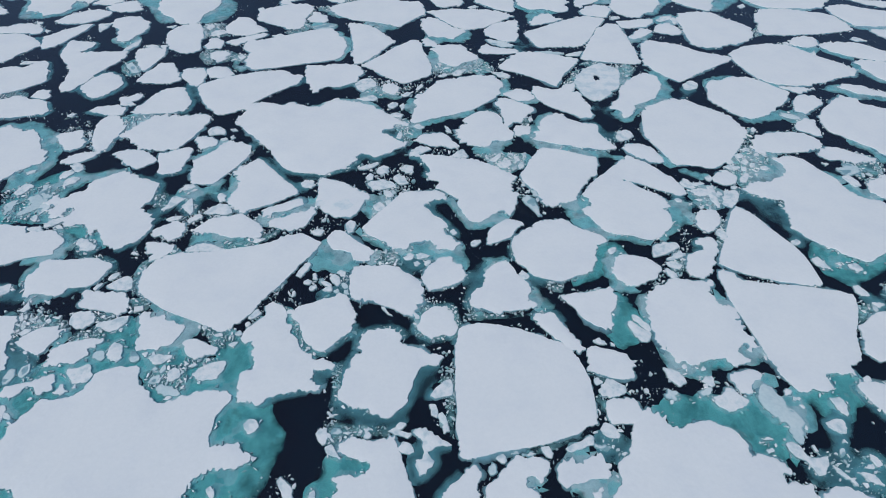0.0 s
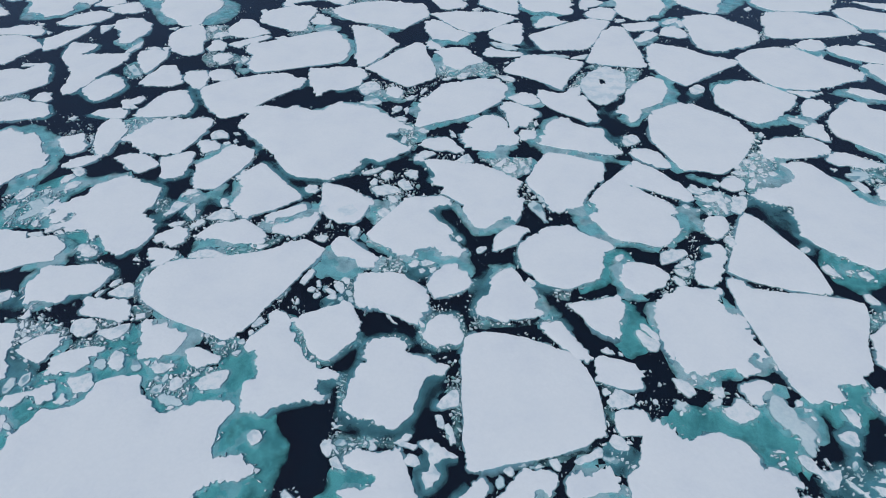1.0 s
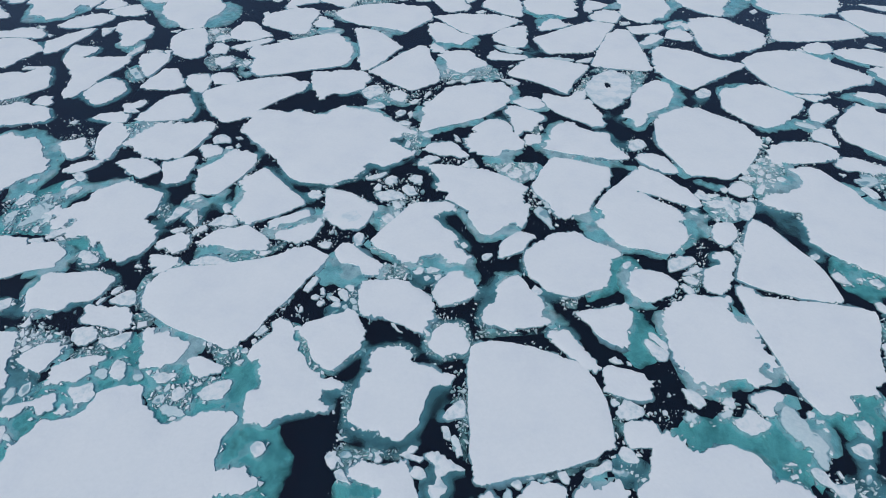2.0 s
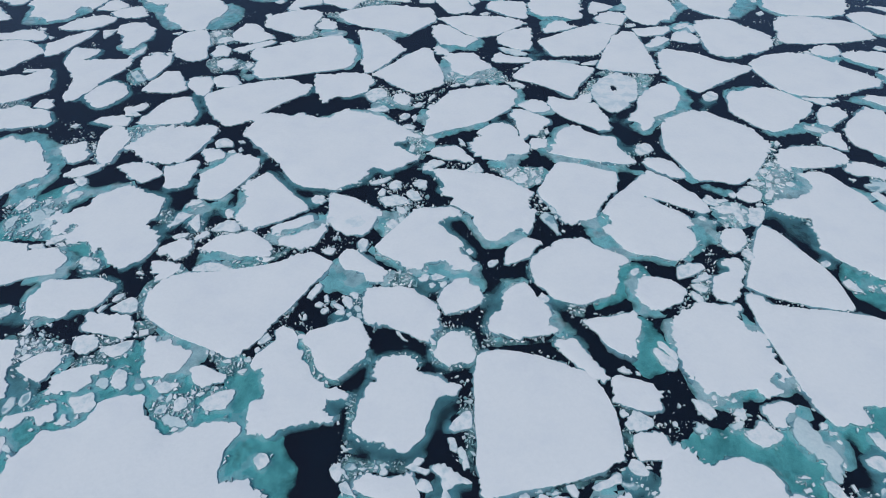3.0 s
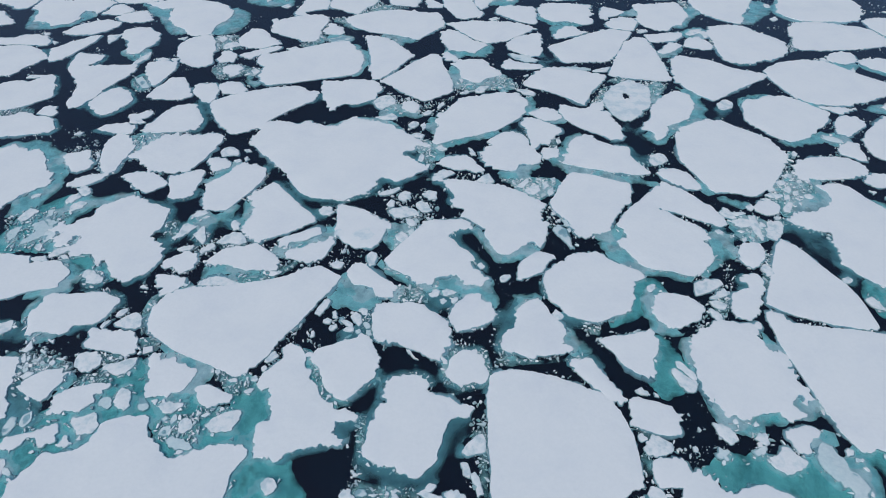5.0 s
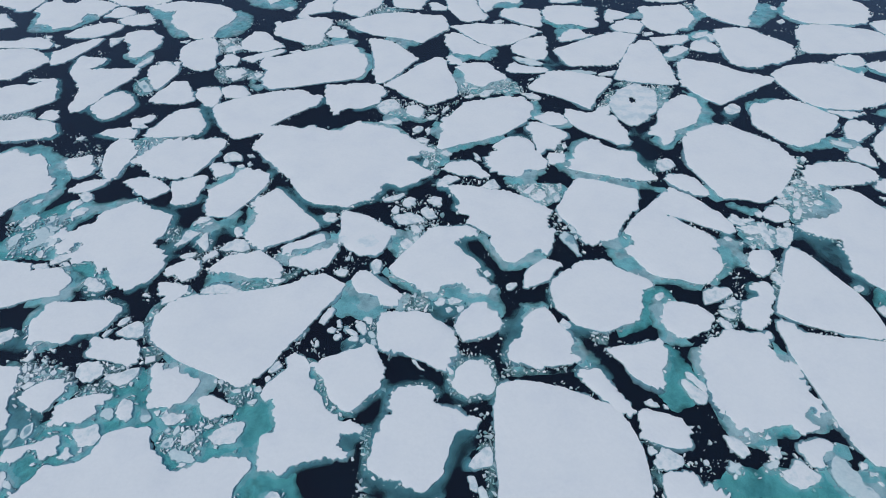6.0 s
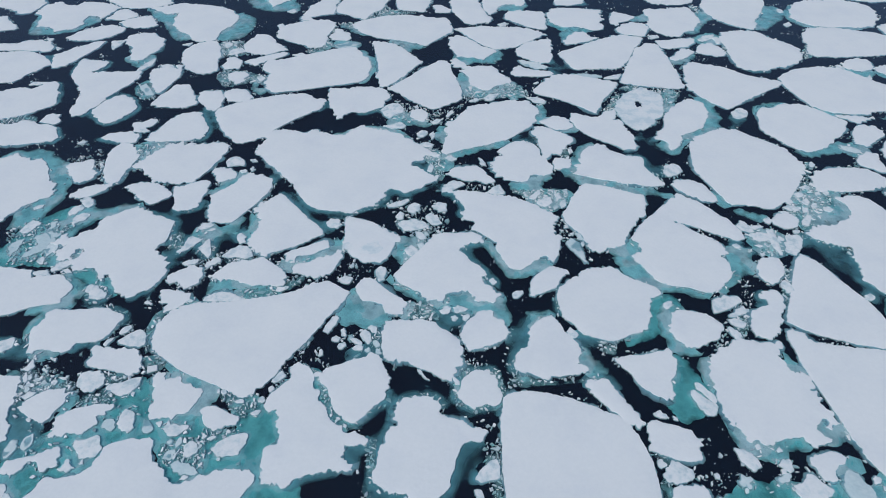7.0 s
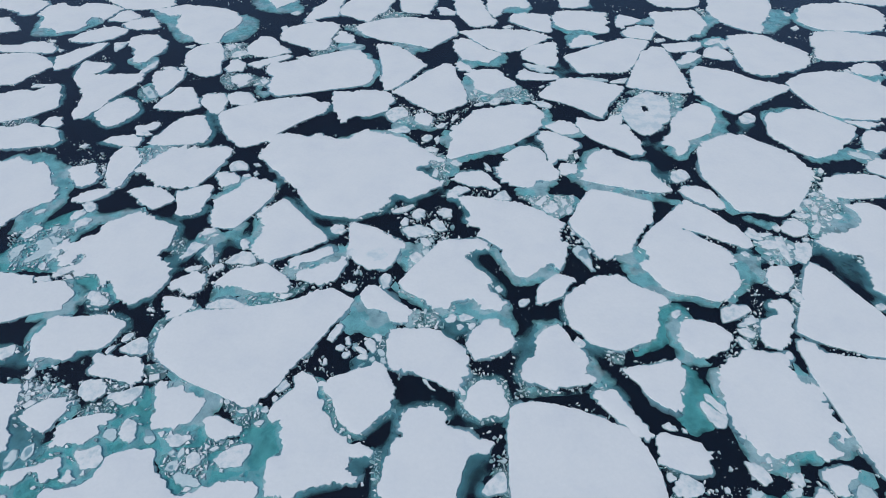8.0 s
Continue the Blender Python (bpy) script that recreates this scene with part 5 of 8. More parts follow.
foot(f, 0.5, [(-33.7, 77.7), (-33.1, 81.2), (-33.9, 81.5), (-33.9, 79.7)])
foot(f, 0.5, [(-39.6, 62.7), (-38.2, 63.4), (-36.3, 65.7), (-34.6, 66.9), (-35.4, 71.7), (-35.9, 70.4), (-37.1, 68.6), (-38.7, 67.9), (-40.2, 67.3), (-41.1, 65.5), (-41.6, 63.8)])
foot(f, 0.16, [(-42.5, 66.9), (-39.7, 66.2), (-36.6, 67.1), (-36.1, 71.3), (-36.6, 70.1), (-38.7, 68.2), (-43.3, 68)])
floe([(10.2, 139), (12.7, 136.8), (15.2, 135.2), (16.7, 135), (17.6, 137), (17.7, 141.1), (17.4, 144.7), (14.1, 145.1), (9.9, 144.9), (8.6, 143.6), (7.6, 140.6)])
f = floe([(-57.9, 89.6), (-54.8, 89.4), (-51.9, 89.8), (-49.7, 90.6), (-48.7, 91.6), (-48.7, 93.7), (-50.3, 96.6), (-51.7, 99), (-53.5, 98.9), (-55.8, 98.1), (-57.1, 95.8), (-57.8, 93.3), (-59.3, 90.2)])
foot(f, 0.5, [(-48.8, 93.2), (-50.2, 90.1), (-47.8, 91.2), (-47.6, 93.3), (-49.1, 97.7), (-51.2, 100.4), (-52.2, 100)])
f = floe([(-5.3, 127.3), (-4.6, 124.8), (-3.7, 122.1), (-1.3, 121.5), (0.6, 121.6), (2, 120.7), (3.6, 122.2), (5.3, 124.5), (4.4, 125.7), (2.2, 126.6), (0.7, 128.6), (-0.8, 130.1), (-2.1, 131.4), (-3.7, 131.6), (-5.1, 130.4)])
foot(f, 0.16, [(-3.7, 120.5), (-1.9, 119.2), (1.7, 119.8), (5.3, 119.5), (7.3, 122.9), (5, 125.3), (3, 121.8), (0.6, 121.7), (-4, 122.4)])
f = floe([(-10.2, 24.8), (-9.5, 24.3), (-8.3, 24), (-7.7, 23.4), (-7.8, 22.6), (-8.7, 22.3), (-10.5, 22.2), (-11.2, 22), (-10.8, 21), (-11.1, 20), (-11.8, 18.9), (-11, 17.2), (-1.6, 17.3), (-2.3, 19.8), (-2.6, 20.9), (-3.3, 22.4), (-4, 24.2), (-4.4, 25.5), (-4.9, 26.7), (-6, 26.3), (-7.2, 26.2), (-8.5, 26.4), (-9.5, 26.8), (-10.3, 26.6), (-11, 25.7), (-11.3, 24.9)])
foot(f, 0.37, [(-12.9, 21.9), (-13.5, 20.7), (-13.1, 19.6), (-11.4, 19.6), (-10.4, 21.3), (-8.7, 21.6), (-7.8, 23.3), (-8.3, 24.2), (-9.9, 24.5), (-12, 24), (-12.8, 23.1)])
floe([(55.7, 80.8), (56.5, 79.5), (59.1, 79.7), (61.6, 79.6), (64.2, 80), (66.6, 80.7), (68.7, 81.7), (68.9, 83.1), (68.3, 84.4), (66.8, 85.8), (63.8, 86.1), (60.4, 85.7), (58.1, 84.9), (56.5, 83.5)])
floe([(70.8, 69.2), (71.9, 67.8), (74.1, 66.8), (77, 63.9), (81, 70.8), (79.7, 75.2), (75, 73.6), (72.9, 72.4), (70.9, 71.3)])
f = floe([(-1, 113.7), (-1.2, 111.5), (-0.2, 109.8), (1.4, 108.6), (3.7, 109), (4.6, 110), (6.6, 111), (7.7, 111.9), (7.6, 113.6), (6.2, 114.4), (5.2, 116.2), (4, 117.9), (1.7, 118.1), (-1.3, 117.7), (-3.1, 115.8)])
foot(f, 0.16, [(-2.1, 109.9), (-1.7, 106.2), (0.3, 106.3), (3.7, 107.6), (6.9, 106.1), (8.6, 105.8), (10.4, 108.3), (10.1, 110.8), (7.9, 112), (4.9, 110.6), (1.5, 109), (-0.5, 111), (-1.2, 114.2), (-3.3, 115)])
f = floe([(54.6, 40.3), (54, 38.4), (54.7, 37.6), (56.1, 37), (57.8, 36.2), (60.7, 36.2), (65.3, 44), (61.3, 45.1), (58.9, 44.7), (57.1, 43.7), (55.2, 42.5)])
foot(f, 0.5, [(56.7, 44.4), (60.6, 45.8), (63.5, 48.3), (58.4, 47.8)])
f = floe([(-20.7, 69.8), (-20.1, 68.5), (-20.2, 66.7), (-20.3, 65.1), (-19.4, 64.4), (-18.3, 63.2), (-17.6, 62.7), (-16.6, 61.9), (-15.3, 62.1), (-13.8, 62.3), (-13, 62.8), (-12.7, 64.5), (-12.4, 66), (-11.6, 66.9), (-12, 67.8), (-13.2, 68.3), (-14.8, 69.3), (-16.2, 70.2), (-17.5, 70.8), (-19, 71.2), (-20.1, 71.4)])
foot(f, 0.16, [(-10.6, 62.4), (-9.5, 63.6), (-9.2, 65), (-8.8, 66.4), (-10.1, 67.2), (-11.2, 67.2), (-11.9, 65.1), (-12.2, 62.4)])
foot(f, 0.16, [(-21.8, 64.2), (-20.5, 63.7), (-19.9, 65.4), (-20.7, 67.7), (-21.7, 65.9)])
floe([(-112.7, 128.7), (-108.2, 129.8), (-105.1, 130.7), (-104.1, 131.3), (-106, 132.9), (-108.6, 135.1), (-110.8, 137.7), (-112.3, 137), (-117, 135.9)])
floe([(-50.2, 122.7), (-48.2, 121.8), (-46.1, 121), (-43.9, 121.5), (-42.3, 122.6), (-40.5, 123.7), (-42.3, 125.6), (-44, 127.1), (-45, 129.2), (-47.3, 130.7), (-49.1, 130.3), (-50, 127.9), (-50.8, 125.2)])
floe([(-86.9, 114.1), (-85.3, 115.9), (-83.8, 118.9), (-82.1, 122.9), (-81.8, 126.2), (-84.4, 125.3), (-87.6, 122.5), (-90, 119.5), (-89.4, 117), (-88.3, 114.1)])
f = floe([(-12.9, 50.3), (-12.8, 49.1), (-12.4, 47.5), (-12.2, 46.5), (-11.7, 45.8), (-10.8, 46), (-9.9, 46), (-8.9, 45.6), (-8.1, 45.2), (-6.9, 44.8), (-5.9, 44.3), (-5, 43.7), (-4, 43.2), (-3.5, 43.2), (-3.1, 44.9), (-2.4, 46), (-2.4, 46.8), (-2.4, 48.1), (-2.8, 49.3), (-3.4, 49.8), (-4.2, 50.7), (-5.3, 51.2), (-6, 51.9), (-6.9, 52.2), (-8.1, 52.2), (-10, 52.1), (-11.5, 52.1), (-12.6, 51.8)])
foot(f, 0.15, [(-4.9, 51.5), (-3.7, 51.4), (-2.1, 52.2), (-1.1, 53.4), (-3.2, 53.9), (-4.8, 54.1), (-6, 53.5)])
floe([(-88.7, 125.9), (-85.3, 126), (-82.4, 127.5), (-80, 130.2), (-80.1, 132.8), (-83.8, 133.8), (-87.3, 132.5), (-89.9, 130.4), (-91.6, 127.2)])
f = floe([(-57.1, 47.1), (-56.7, 46), (-55.9, 45.8), (-55.5, 46.3), (-54.5, 46.3), (-53.4, 46.1), (-52.5, 45.9), (-51.6, 46.6), (-51.1, 47.4), (-50, 47.5), (-48.8, 47.7), (-48.2, 48.1), (-47.8, 48.8), (-47.4, 49.8), (-47.2, 50.4), (-46.8, 51.3), (-47.3, 52), (-48.6, 52.4), (-50.2, 53.1), (-51.6, 53), (-52.6, 52.6), (-54.4, 52.5), (-56.1, 52.6), (-57.1, 52), (-57.2, 51.1), (-57.3, 50.2), (-58.1, 49.9), (-57.9, 49)])
foot(f, 0.16, [(-58.4, 48.9), (-57.4, 47.7), (-58, 49.8), (-57, 50.7), (-57.3, 52), (-58.8, 51.4), (-59.5, 50.6)])
foot(f, 0.16, [(-54.9, 45.4), (-53.7, 45.6), (-53.6, 46.1), (-55.2, 46.6), (-56.2, 45.7)])
foot(f, 0.5, [(-47, 50.8), (-46.3, 51.5), (-46.2, 52.8), (-47.5, 53.3), (-49.8, 53.2)])
foot(f, 0.5, [(-50.3, 47.1), (-48.7, 47.5), (-48.7, 48), (-50.6, 47.7), (-51.7, 46.7)])
foot(f, 0.5, [(-60.1, 44.2), (-56.9, 43.6), (-56.4, 45.1), (-56.5, 46.7), (-59.1, 47.5), (-62.4, 48.2)])
floe([(-106.9, 121.2), (-99.4, 121), (-95.8, 121.2), (-91.7, 120.9), (-91.8, 122.4), (-94, 125.4), (-96.5, 126), (-99.5, 125.6), (-101.1, 124), (-108.7, 124.2)])
floe([(9.9, 122.6), (12.3, 120.9), (14.4, 119.5), (16.7, 120.1), (17.2, 122.9), (17.8, 126.4), (17.7, 130.2), (15.4, 130.7), (11.5, 128.1), (9.2, 125.3)])
floe([(-60.2, 100.2), (-57.2, 100.3), (-54, 101), (-53.6, 102.4), (-55.8, 106.4), (-57.3, 108.6), (-59.8, 108.7), (-60.7, 107.1), (-61.7, 104.1), (-62.5, 101.1)])
f = floe([(-19.6, 42.9), (-19.2, 42.5), (-18.5, 41.9), (-18, 40.9), (-17.8, 40.1), (-17.4, 39.4), (-16.9, 39), (-16.2, 38.3), (-15.7, 37.7), (-15, 37.5), (-14.6, 37.9), (-14, 38.4), (-13.2, 39.2), (-12.6, 39.8), (-11.8, 40.3), (-11.5, 41), (-11.5, 41.8), (-11.2, 42.7), (-11.1, 43.4), (-11.3, 44.1), (-11.7, 44.6), (-12.1, 45.3), (-12.6, 46.4), (-13.1, 47), (-13.8, 46.9), (-14.9, 46.4), (-15.9, 46.2), (-16, 45.8), (-16.9, 45.5), (-18.3, 45), (-19.4, 44.6), (-20.2, 44)])
foot(f, 0.5, [(-13.8, 38.3), (-11.4, 39.8), (-10.8, 40.8), (-11.5, 40.6), (-13.5, 38.6), (-14.4, 37.6)])
foot(f, 0.15, [(-15.2, 46.3), (-14, 46.8), (-12.8, 46.8), (-12, 46.6), (-12.4, 48.8), (-12.9, 50.6), (-14, 50.4), (-13.4, 48.4), (-14.7, 47.6), (-16.2, 47.2), (-16.3, 46.6)])
foot(f, 0.37, [(-20, 41.7), (-18.5, 39.4), (-16.8, 37.8), (-14.9, 37.2), (-14.7, 38.1), (-16.3, 38.9), (-17.6, 40.3), (-18.7, 42), (-20.1, 44.1), (-21.1, 44.1)])
f = floe([(9.2, 53.6), (8.3, 53), (7.3, 52.3), (6.5, 51.4), (6.1, 50.6), (6.2, 49.6), (5.7, 48.6), (4.4, 47.3), (4.2, 46.3), (3.9, 45.4), (4.6, 44.9), (5.4, 44.8), (6.4, 44.4), (7.1, 44.2), (7.8, 43.9), (8.5, 44.2), (9.7, 44.4), (11.1, 44.6), (12.2, 44.8), (13.3, 45), (13.4, 45.6), (12.6, 45.8), (11.8, 46.1), (12, 46.8), (12.8, 47.4), (12.6, 48.2), (12.2, 49.2), (11.5, 50), (10.8, 51), (10.4, 51.9), (9.8, 53.1)])
foot(f, 0.15, [(5.6, 53.7), (4.8, 52.8), (4.2, 51), (3.4, 48.5), (2.6, 46), (2.8, 43.8), (4.5, 44.2), (4.3, 45.3), (4.6, 46.9), (5.9, 49), (6.8, 51.1), (8.5, 52.9), (7.5, 54.2), (6.4, 54.6)])
foot(f, 0.16, [(6.2, 51.9), (7.2, 51.5), (9.3, 53.4), (7.5, 54.5), (6.2, 54.2)])
foot(f, 0.16, [(12.5, 45.7), (13.7, 44.7), (15.6, 44.9), (16.1, 45.5), (14.8, 46.8), (13.6, 48), (12.5, 47.9)])
f = floe([(20.6, 148.6), (24.1, 148.1), (27.8, 149.6), (29.4, 155.6), (20.7, 155.2)])
foot(f, 0.5, [(26.4, 149.1), (29, 148), (32.1, 149.4), (28, 150.5)])
f = floe([(-71.1, 96.5), (-69.3, 94.8), (-67.1, 95.1), (-65.9, 96.6), (-64.8, 98.2), (-64.3, 100.5), (-66.2, 102.9), (-68.7, 104.3), (-70.5, 103.8), (-71.8, 101.5), (-72.9, 98.8)])
foot(f, 0.5, [(-72.3, 95.8), (-70.3, 94.1), (-67.9, 93.5), (-66, 95), (-64, 96.5), (-63, 98), (-62.3, 100.3), (-64.2, 101.4), (-66.8, 104), (-69.6, 105.5), (-71.5, 104.2), (-73, 101.4), (-74, 97.9)])
floe([(-61.4, 78.4), (-60.3, 77.7), (-59.1, 78), (-59, 80), (-58.5, 82.7), (-58, 85), (-59.4, 86.8), (-60.5, 88.7), (-62.7, 88.8), (-64, 87.2), (-63.7, 84.4), (-62.5, 80.6)])
floe([(-64.8, 108.3), (-63.1, 105.5), (-62.1, 105.1), (-60.9, 108.5), (-60.3, 112.2), (-61.1, 115), (-65.3, 115.1), (-67.3, 113.8), (-66.3, 110.8)])
f = floe([(10.9, 92.7), (11.4, 90.4), (11.5, 88.1), (12, 86.6), (13.1, 87.6), (14.6, 88.3), (15.8, 89.6), (16.4, 90.9), (17.9, 91.9), (17.7, 92.9), (16.4, 94.2), (14.6, 95.2), (13, 96.2), (10.9, 96.3), (10.3, 94.7)])
foot(f, 0.5, [(11.1, 91.2), (9.8, 93.5), (8.3, 93.8), (7.1, 92.1)])
floe([(106.2, 142.8), (110.6, 140.3), (116.1, 139.8), (118, 143.2), (109.8, 144.3), (103.1, 145.4)])
floe([(-79.4, 132.5), (-76, 132.7), (-73.4, 133.3), (-73.3, 134.5), (-76.6, 139), (-78.7, 138.3), (-81.5, 137), (-83.1, 135.2)])
floe([(34.2, 133.9), (36.8, 132.9), (39.6, 132.8), (40.3, 134.7), (41.5, 137.5), (40.5, 139.2), (38.2, 139.7), (35.3, 138.4), (33.5, 136)])
f = floe([(-50.3, 147.1), (-48.8, 144.6), (-47.6, 146.6), (-45, 148.6), (-44.7, 152.6), (-53.2, 152.2)])
foot(f, 0.16, [(-54.6, 145.1), (-51, 142.7), (-46.6, 141.7), (-45.7, 143.6), (-42.1, 143.2), (-42.2, 146.9), (-47.5, 151.9), (-57.4, 151.4)])
f = floe([(5, 20), (5.2, 17.4), (10.1, 17.4), (11.1, 19.1), (10.7, 20.2), (10.2, 21), (9.6, 21.6), (9.5, 22.2), (9.9, 22.6), (10.5, 22.5), (10.9, 21.8), (11.5, 22.2), (11.9, 23.1), (11.9, 24), (11.2, 24.5), (10.3, 24.6), (8.7, 24.6), (7.7, 24), (6.9, 23.1), (6.4, 22.2), (5.4, 21.6), (5, 21)])
foot(f, 0.16, [(9.7, 21.7), (10.3, 21.4), (11.2, 21.3), (11.7, 21.7), (10.9, 21.9), (10.7, 22.6), (9.9, 22.7)])
f = floe([(-55.6, 34), (-53.3, 34.4), (-53, 34.7), (-53.1, 36), (-54.4, 37.6), (-54.7, 38.6), (-54.6, 39.6), (-54.9, 41), (-55.5, 42.6), (-56.8, 42.7), (-61, 43.1)])
foot(f, 0.5, [(-56.3, 32.1), (-51, 33.5), (-49.6, 34.5), (-50.1, 36), (-51.4, 36.8), (-54.1, 39.3), (-55.3, 38.8), (-58.6, 35.9)])
floe([(101.4, 125.5), (102.8, 123.3), (105.6, 121.2), (109.2, 122.9), (106.4, 127.3), (102.9, 128.4), (100.9, 127.2)])
f = floe([(-35.7, 58.3), (-34.1, 58.2), (-32.7, 57.8), (-31.4, 57.2), (-29.3, 57.4), (-27.6, 57.5), (-27, 58), (-27.1, 59.1), (-28.1, 60.5), (-29, 61), (-30.1, 61.9), (-31.1, 62.6), (-32.6, 62.1), (-34.2, 61.6), (-35.3, 61.8), (-35.9, 61.2), (-36.5, 60.4), (-37.6, 59.2), (-37.6, 58.1)])
foot(f, 0.16, [(-37, 56.2), (-35.4, 57), (-32.8, 56.1), (-34.5, 55.3), (-31.8, 55.2), (-28.8, 55.3), (-26.9, 57.1), (-32.4, 57.5), (-33.8, 58.3), (-35.8, 58.4), (-37.8, 57.4)])
floe([(41.8, 127.4), (43.6, 126.9), (47.6, 128.1), (50.2, 129.8), (50.6, 131.9), (47.8, 132.1), (44, 131.1), (41.2, 131)])
f = floe([(16.9, 46.4), (17.5, 45.7), (18.1, 45), (18.5, 44.1), (19, 43.2), (19.6, 42.7), (20.4, 42.1), (21, 41.6), (21.7, 41.3), (22.6, 41.5), (22.9, 42.3), (22.8, 43.3), (22.9, 44.2), (23.4, 44.8), (23.9, 45.7), (24.3, 46.4), (24.2, 47.1), (23.8, 47.6), (23.9, 48.3), (23.6, 48.7), (23, 48.3), (22.2, 48.2), (21.4, 47.9), (20.3, 47.6), (18.8, 47.5), (17.6, 47.3), (16.4, 47.2)])
foot(f, 0.37, [(24.1, 46.1), (23, 43.8), (22.1, 41.6), (22.6, 39.5), (24, 38.9), (25.7, 40.3), (26.9, 41), (26.7, 42.4), (26.2, 43.9), (26.5, 45.4), (26.1, 47.3), (24.1, 47.6)])
f = floe([(-48.6, 74.8), (-47.9, 72.3), (-46.8, 71.7), (-45.3, 72.2), (-44.1, 73.2), (-44, 74.9), (-43.6, 76.4), (-43.5, 78.5), (-44.7, 79.2), (-46, 78.9), (-47.6, 77.8), (-49.3, 77.3)])
foot(f, 0.5, [(-46.3, 71.6), (-44.2, 71.6), (-43, 73.5), (-43.6, 74.2), (-44, 72.4), (-46, 71.8), (-48.7, 73.2)])
f = floe([(25.4, 53.4), (24.8, 52.5), (24.4, 51.2), (24.8, 50.5), (25.2, 49.7), (25.9, 49), (26.8, 48.7), (28.1, 49.2), (29.4, 49.8), (30.4, 50.3), (30.9, 50.8), (31.6, 51.7), (31.6, 52.7), (31, 53.7), (30.2, 54.3), (29.1, 54.4), (28, 54.6), (26.8, 54.8), (25.5, 54.4)])
foot(f, 0.16, [(23.2, 51.6), (23.6, 50.4), (24.3, 48.7), (25.3, 47.4), (27.2, 48), (28.6, 49.1), (25.6, 48.5), (25, 50), (24.8, 52.1), (26.1, 54.4), (27.7, 54.8), (26, 55.3), (24.5, 55.2)])
f = floe([(78.9, 119.8), (80.5, 119), (82.7, 118.6), (85.2, 119.6), (85.9, 122), (85.9, 123.9), (83.7, 124.3), (81.6, 123.7), (79, 122.1)])
foot(f, 0.16, [(80.4, 117.3), (82.4, 116.5), (85.3, 118.8), (82.9, 118.7), (79, 120.4)])
f = floe([(50.9, 32.3), (51.3, 31.2), (51.8, 30.2), (52.7, 29.4), (56.3, 28.8), (58.8, 33.1), (54.4, 33.8), (52.6, 34.2), (51.1, 34.4), (50.7, 33.8)])
foot(f, 0.15, [(50.1, 32.4), (50.6, 30.8), (51.6, 29.4), (52.3, 29.6), (51.5, 30.6), (51.1, 32.3), (50.3, 33.2)])
floe([(-82.7, 136.1), (-80.9, 137.3), (-79.4, 138.3), (-81.1, 140.6), (-83.5, 142.6), (-85.2, 141.9), (-86, 139.7), (-86.7, 136.7)])
f = floe([(21, 128), (23.3, 128.6), (26, 129.7), (28.6, 131.5), (26.7, 132.4), (25.8, 134.6), (24.2, 134.5), (22, 132.8), (20.3, 129.5)])
foot(f, 0.16, [(19.8, 132.2), (20.5, 130.7), (22.7, 132.9), (23.8, 136.3), (20.1, 135)])
floe([(68.6, 94.4), (68.6, 92.9), (70.2, 92.3), (72.3, 93.4), (74.1, 95), (75.6, 97), (74.7, 98.7), (72.6, 99), (70.6, 98.1), (69.3, 96.1)])
floe([(49.4, 125.7), (51, 124.8), (53.2, 123.9), (55.3, 124.5), (56, 126), (54.8, 129), (53.3, 130.2), (51.1, 129.3), (49.5, 127.2)])
floe([(-52.8, 102), (-51, 100.1), (-49.4, 99.4), (-48.6, 101), (-48.7, 102.5), (-48.9, 104.1), (-50.3, 106.5), (-52, 106.4), (-54.1, 106.5), (-54.3, 103.9)])
floe([(67.1, 78.4), (68.3, 77.8), (70.6, 77.5), (72.8, 76.9), (75.5, 77.3), (76.7, 78.3), (74.9, 79), (73.3, 79.8), (71.9, 81.1), (70.1, 81.7), (68.3, 81), (66.5, 79.3)])
f = floe([(-38.9, 41.3), (-39, 40.8), (-38.4, 40), (-38.8, 39.2), (-38.6, 38.1), (-38.2, 37.6), (-37.1, 37.4), (-36.2, 37.8), (-35.1, 37.9), (-34.2, 38.6), (-33.7, 39.3), (-33.4, 39.9), (-33, 40.5), (-33.1, 41.4), (-33.9, 41.9), (-35.4, 42.3), (-36.4, 43.1), (-37.6, 42.9), (-38.2, 42.7), (-38.6, 43.5), (-39.2, 43.6), (-39.7, 42.9), (-39.6, 41.8)])
foot(f, 0.16, [(-37.9, 42.8), (-35, 42.1), (-33, 41), (-34.2, 38.7), (-35.3, 37.3), (-33.6, 38), (-32.5, 39.4), (-31.6, 40.9), (-32.3, 41.9), (-34, 43), (-36.2, 43.6), (-38.2, 44.4), (-39.4, 44.1)])
f = floe([(-1.1, 52.9), (-1.8, 51.8), (-2.4, 50.7), (-2.7, 49.7), (-2.2, 48.8), (-1.8, 47.9), (-1.4, 47.5), (-0.6, 47.7), (0.4, 48.2), (1.6, 48.6), (2.5, 49.1), (3.6, 49.8), (3.9, 50.5), (3.5, 51.4), (3, 52.2), (2.2, 52.6), (1.6, 53), (1.5, 54), (0.2, 54)])
floe([(32.8, 138.9), (33.9, 137.8), (35.3, 139.5), (37.8, 140.8), (39.5, 142.7), (37.8, 143.8), (35.9, 144.9), (34.5, 145.5), (33, 141.8)])
f = floe([(38.4, 57.3), (38.7, 56.6), (38.2, 55.6), (37.4, 55.4), (36.5, 54.9), (35.6, 54.1), (35.4, 52.7), (35.1, 51.6), (35.2, 50.6), (36, 50.3), (37.5, 50.6), (38.6, 51.5), (39.3, 52.8), (40, 53.3), (40.3, 54.6), (41.2, 55.7), (41.1, 56.3), (41.5, 57.4), (41.1, 58.4), (40.2, 58.6), (39.4, 58.3)])
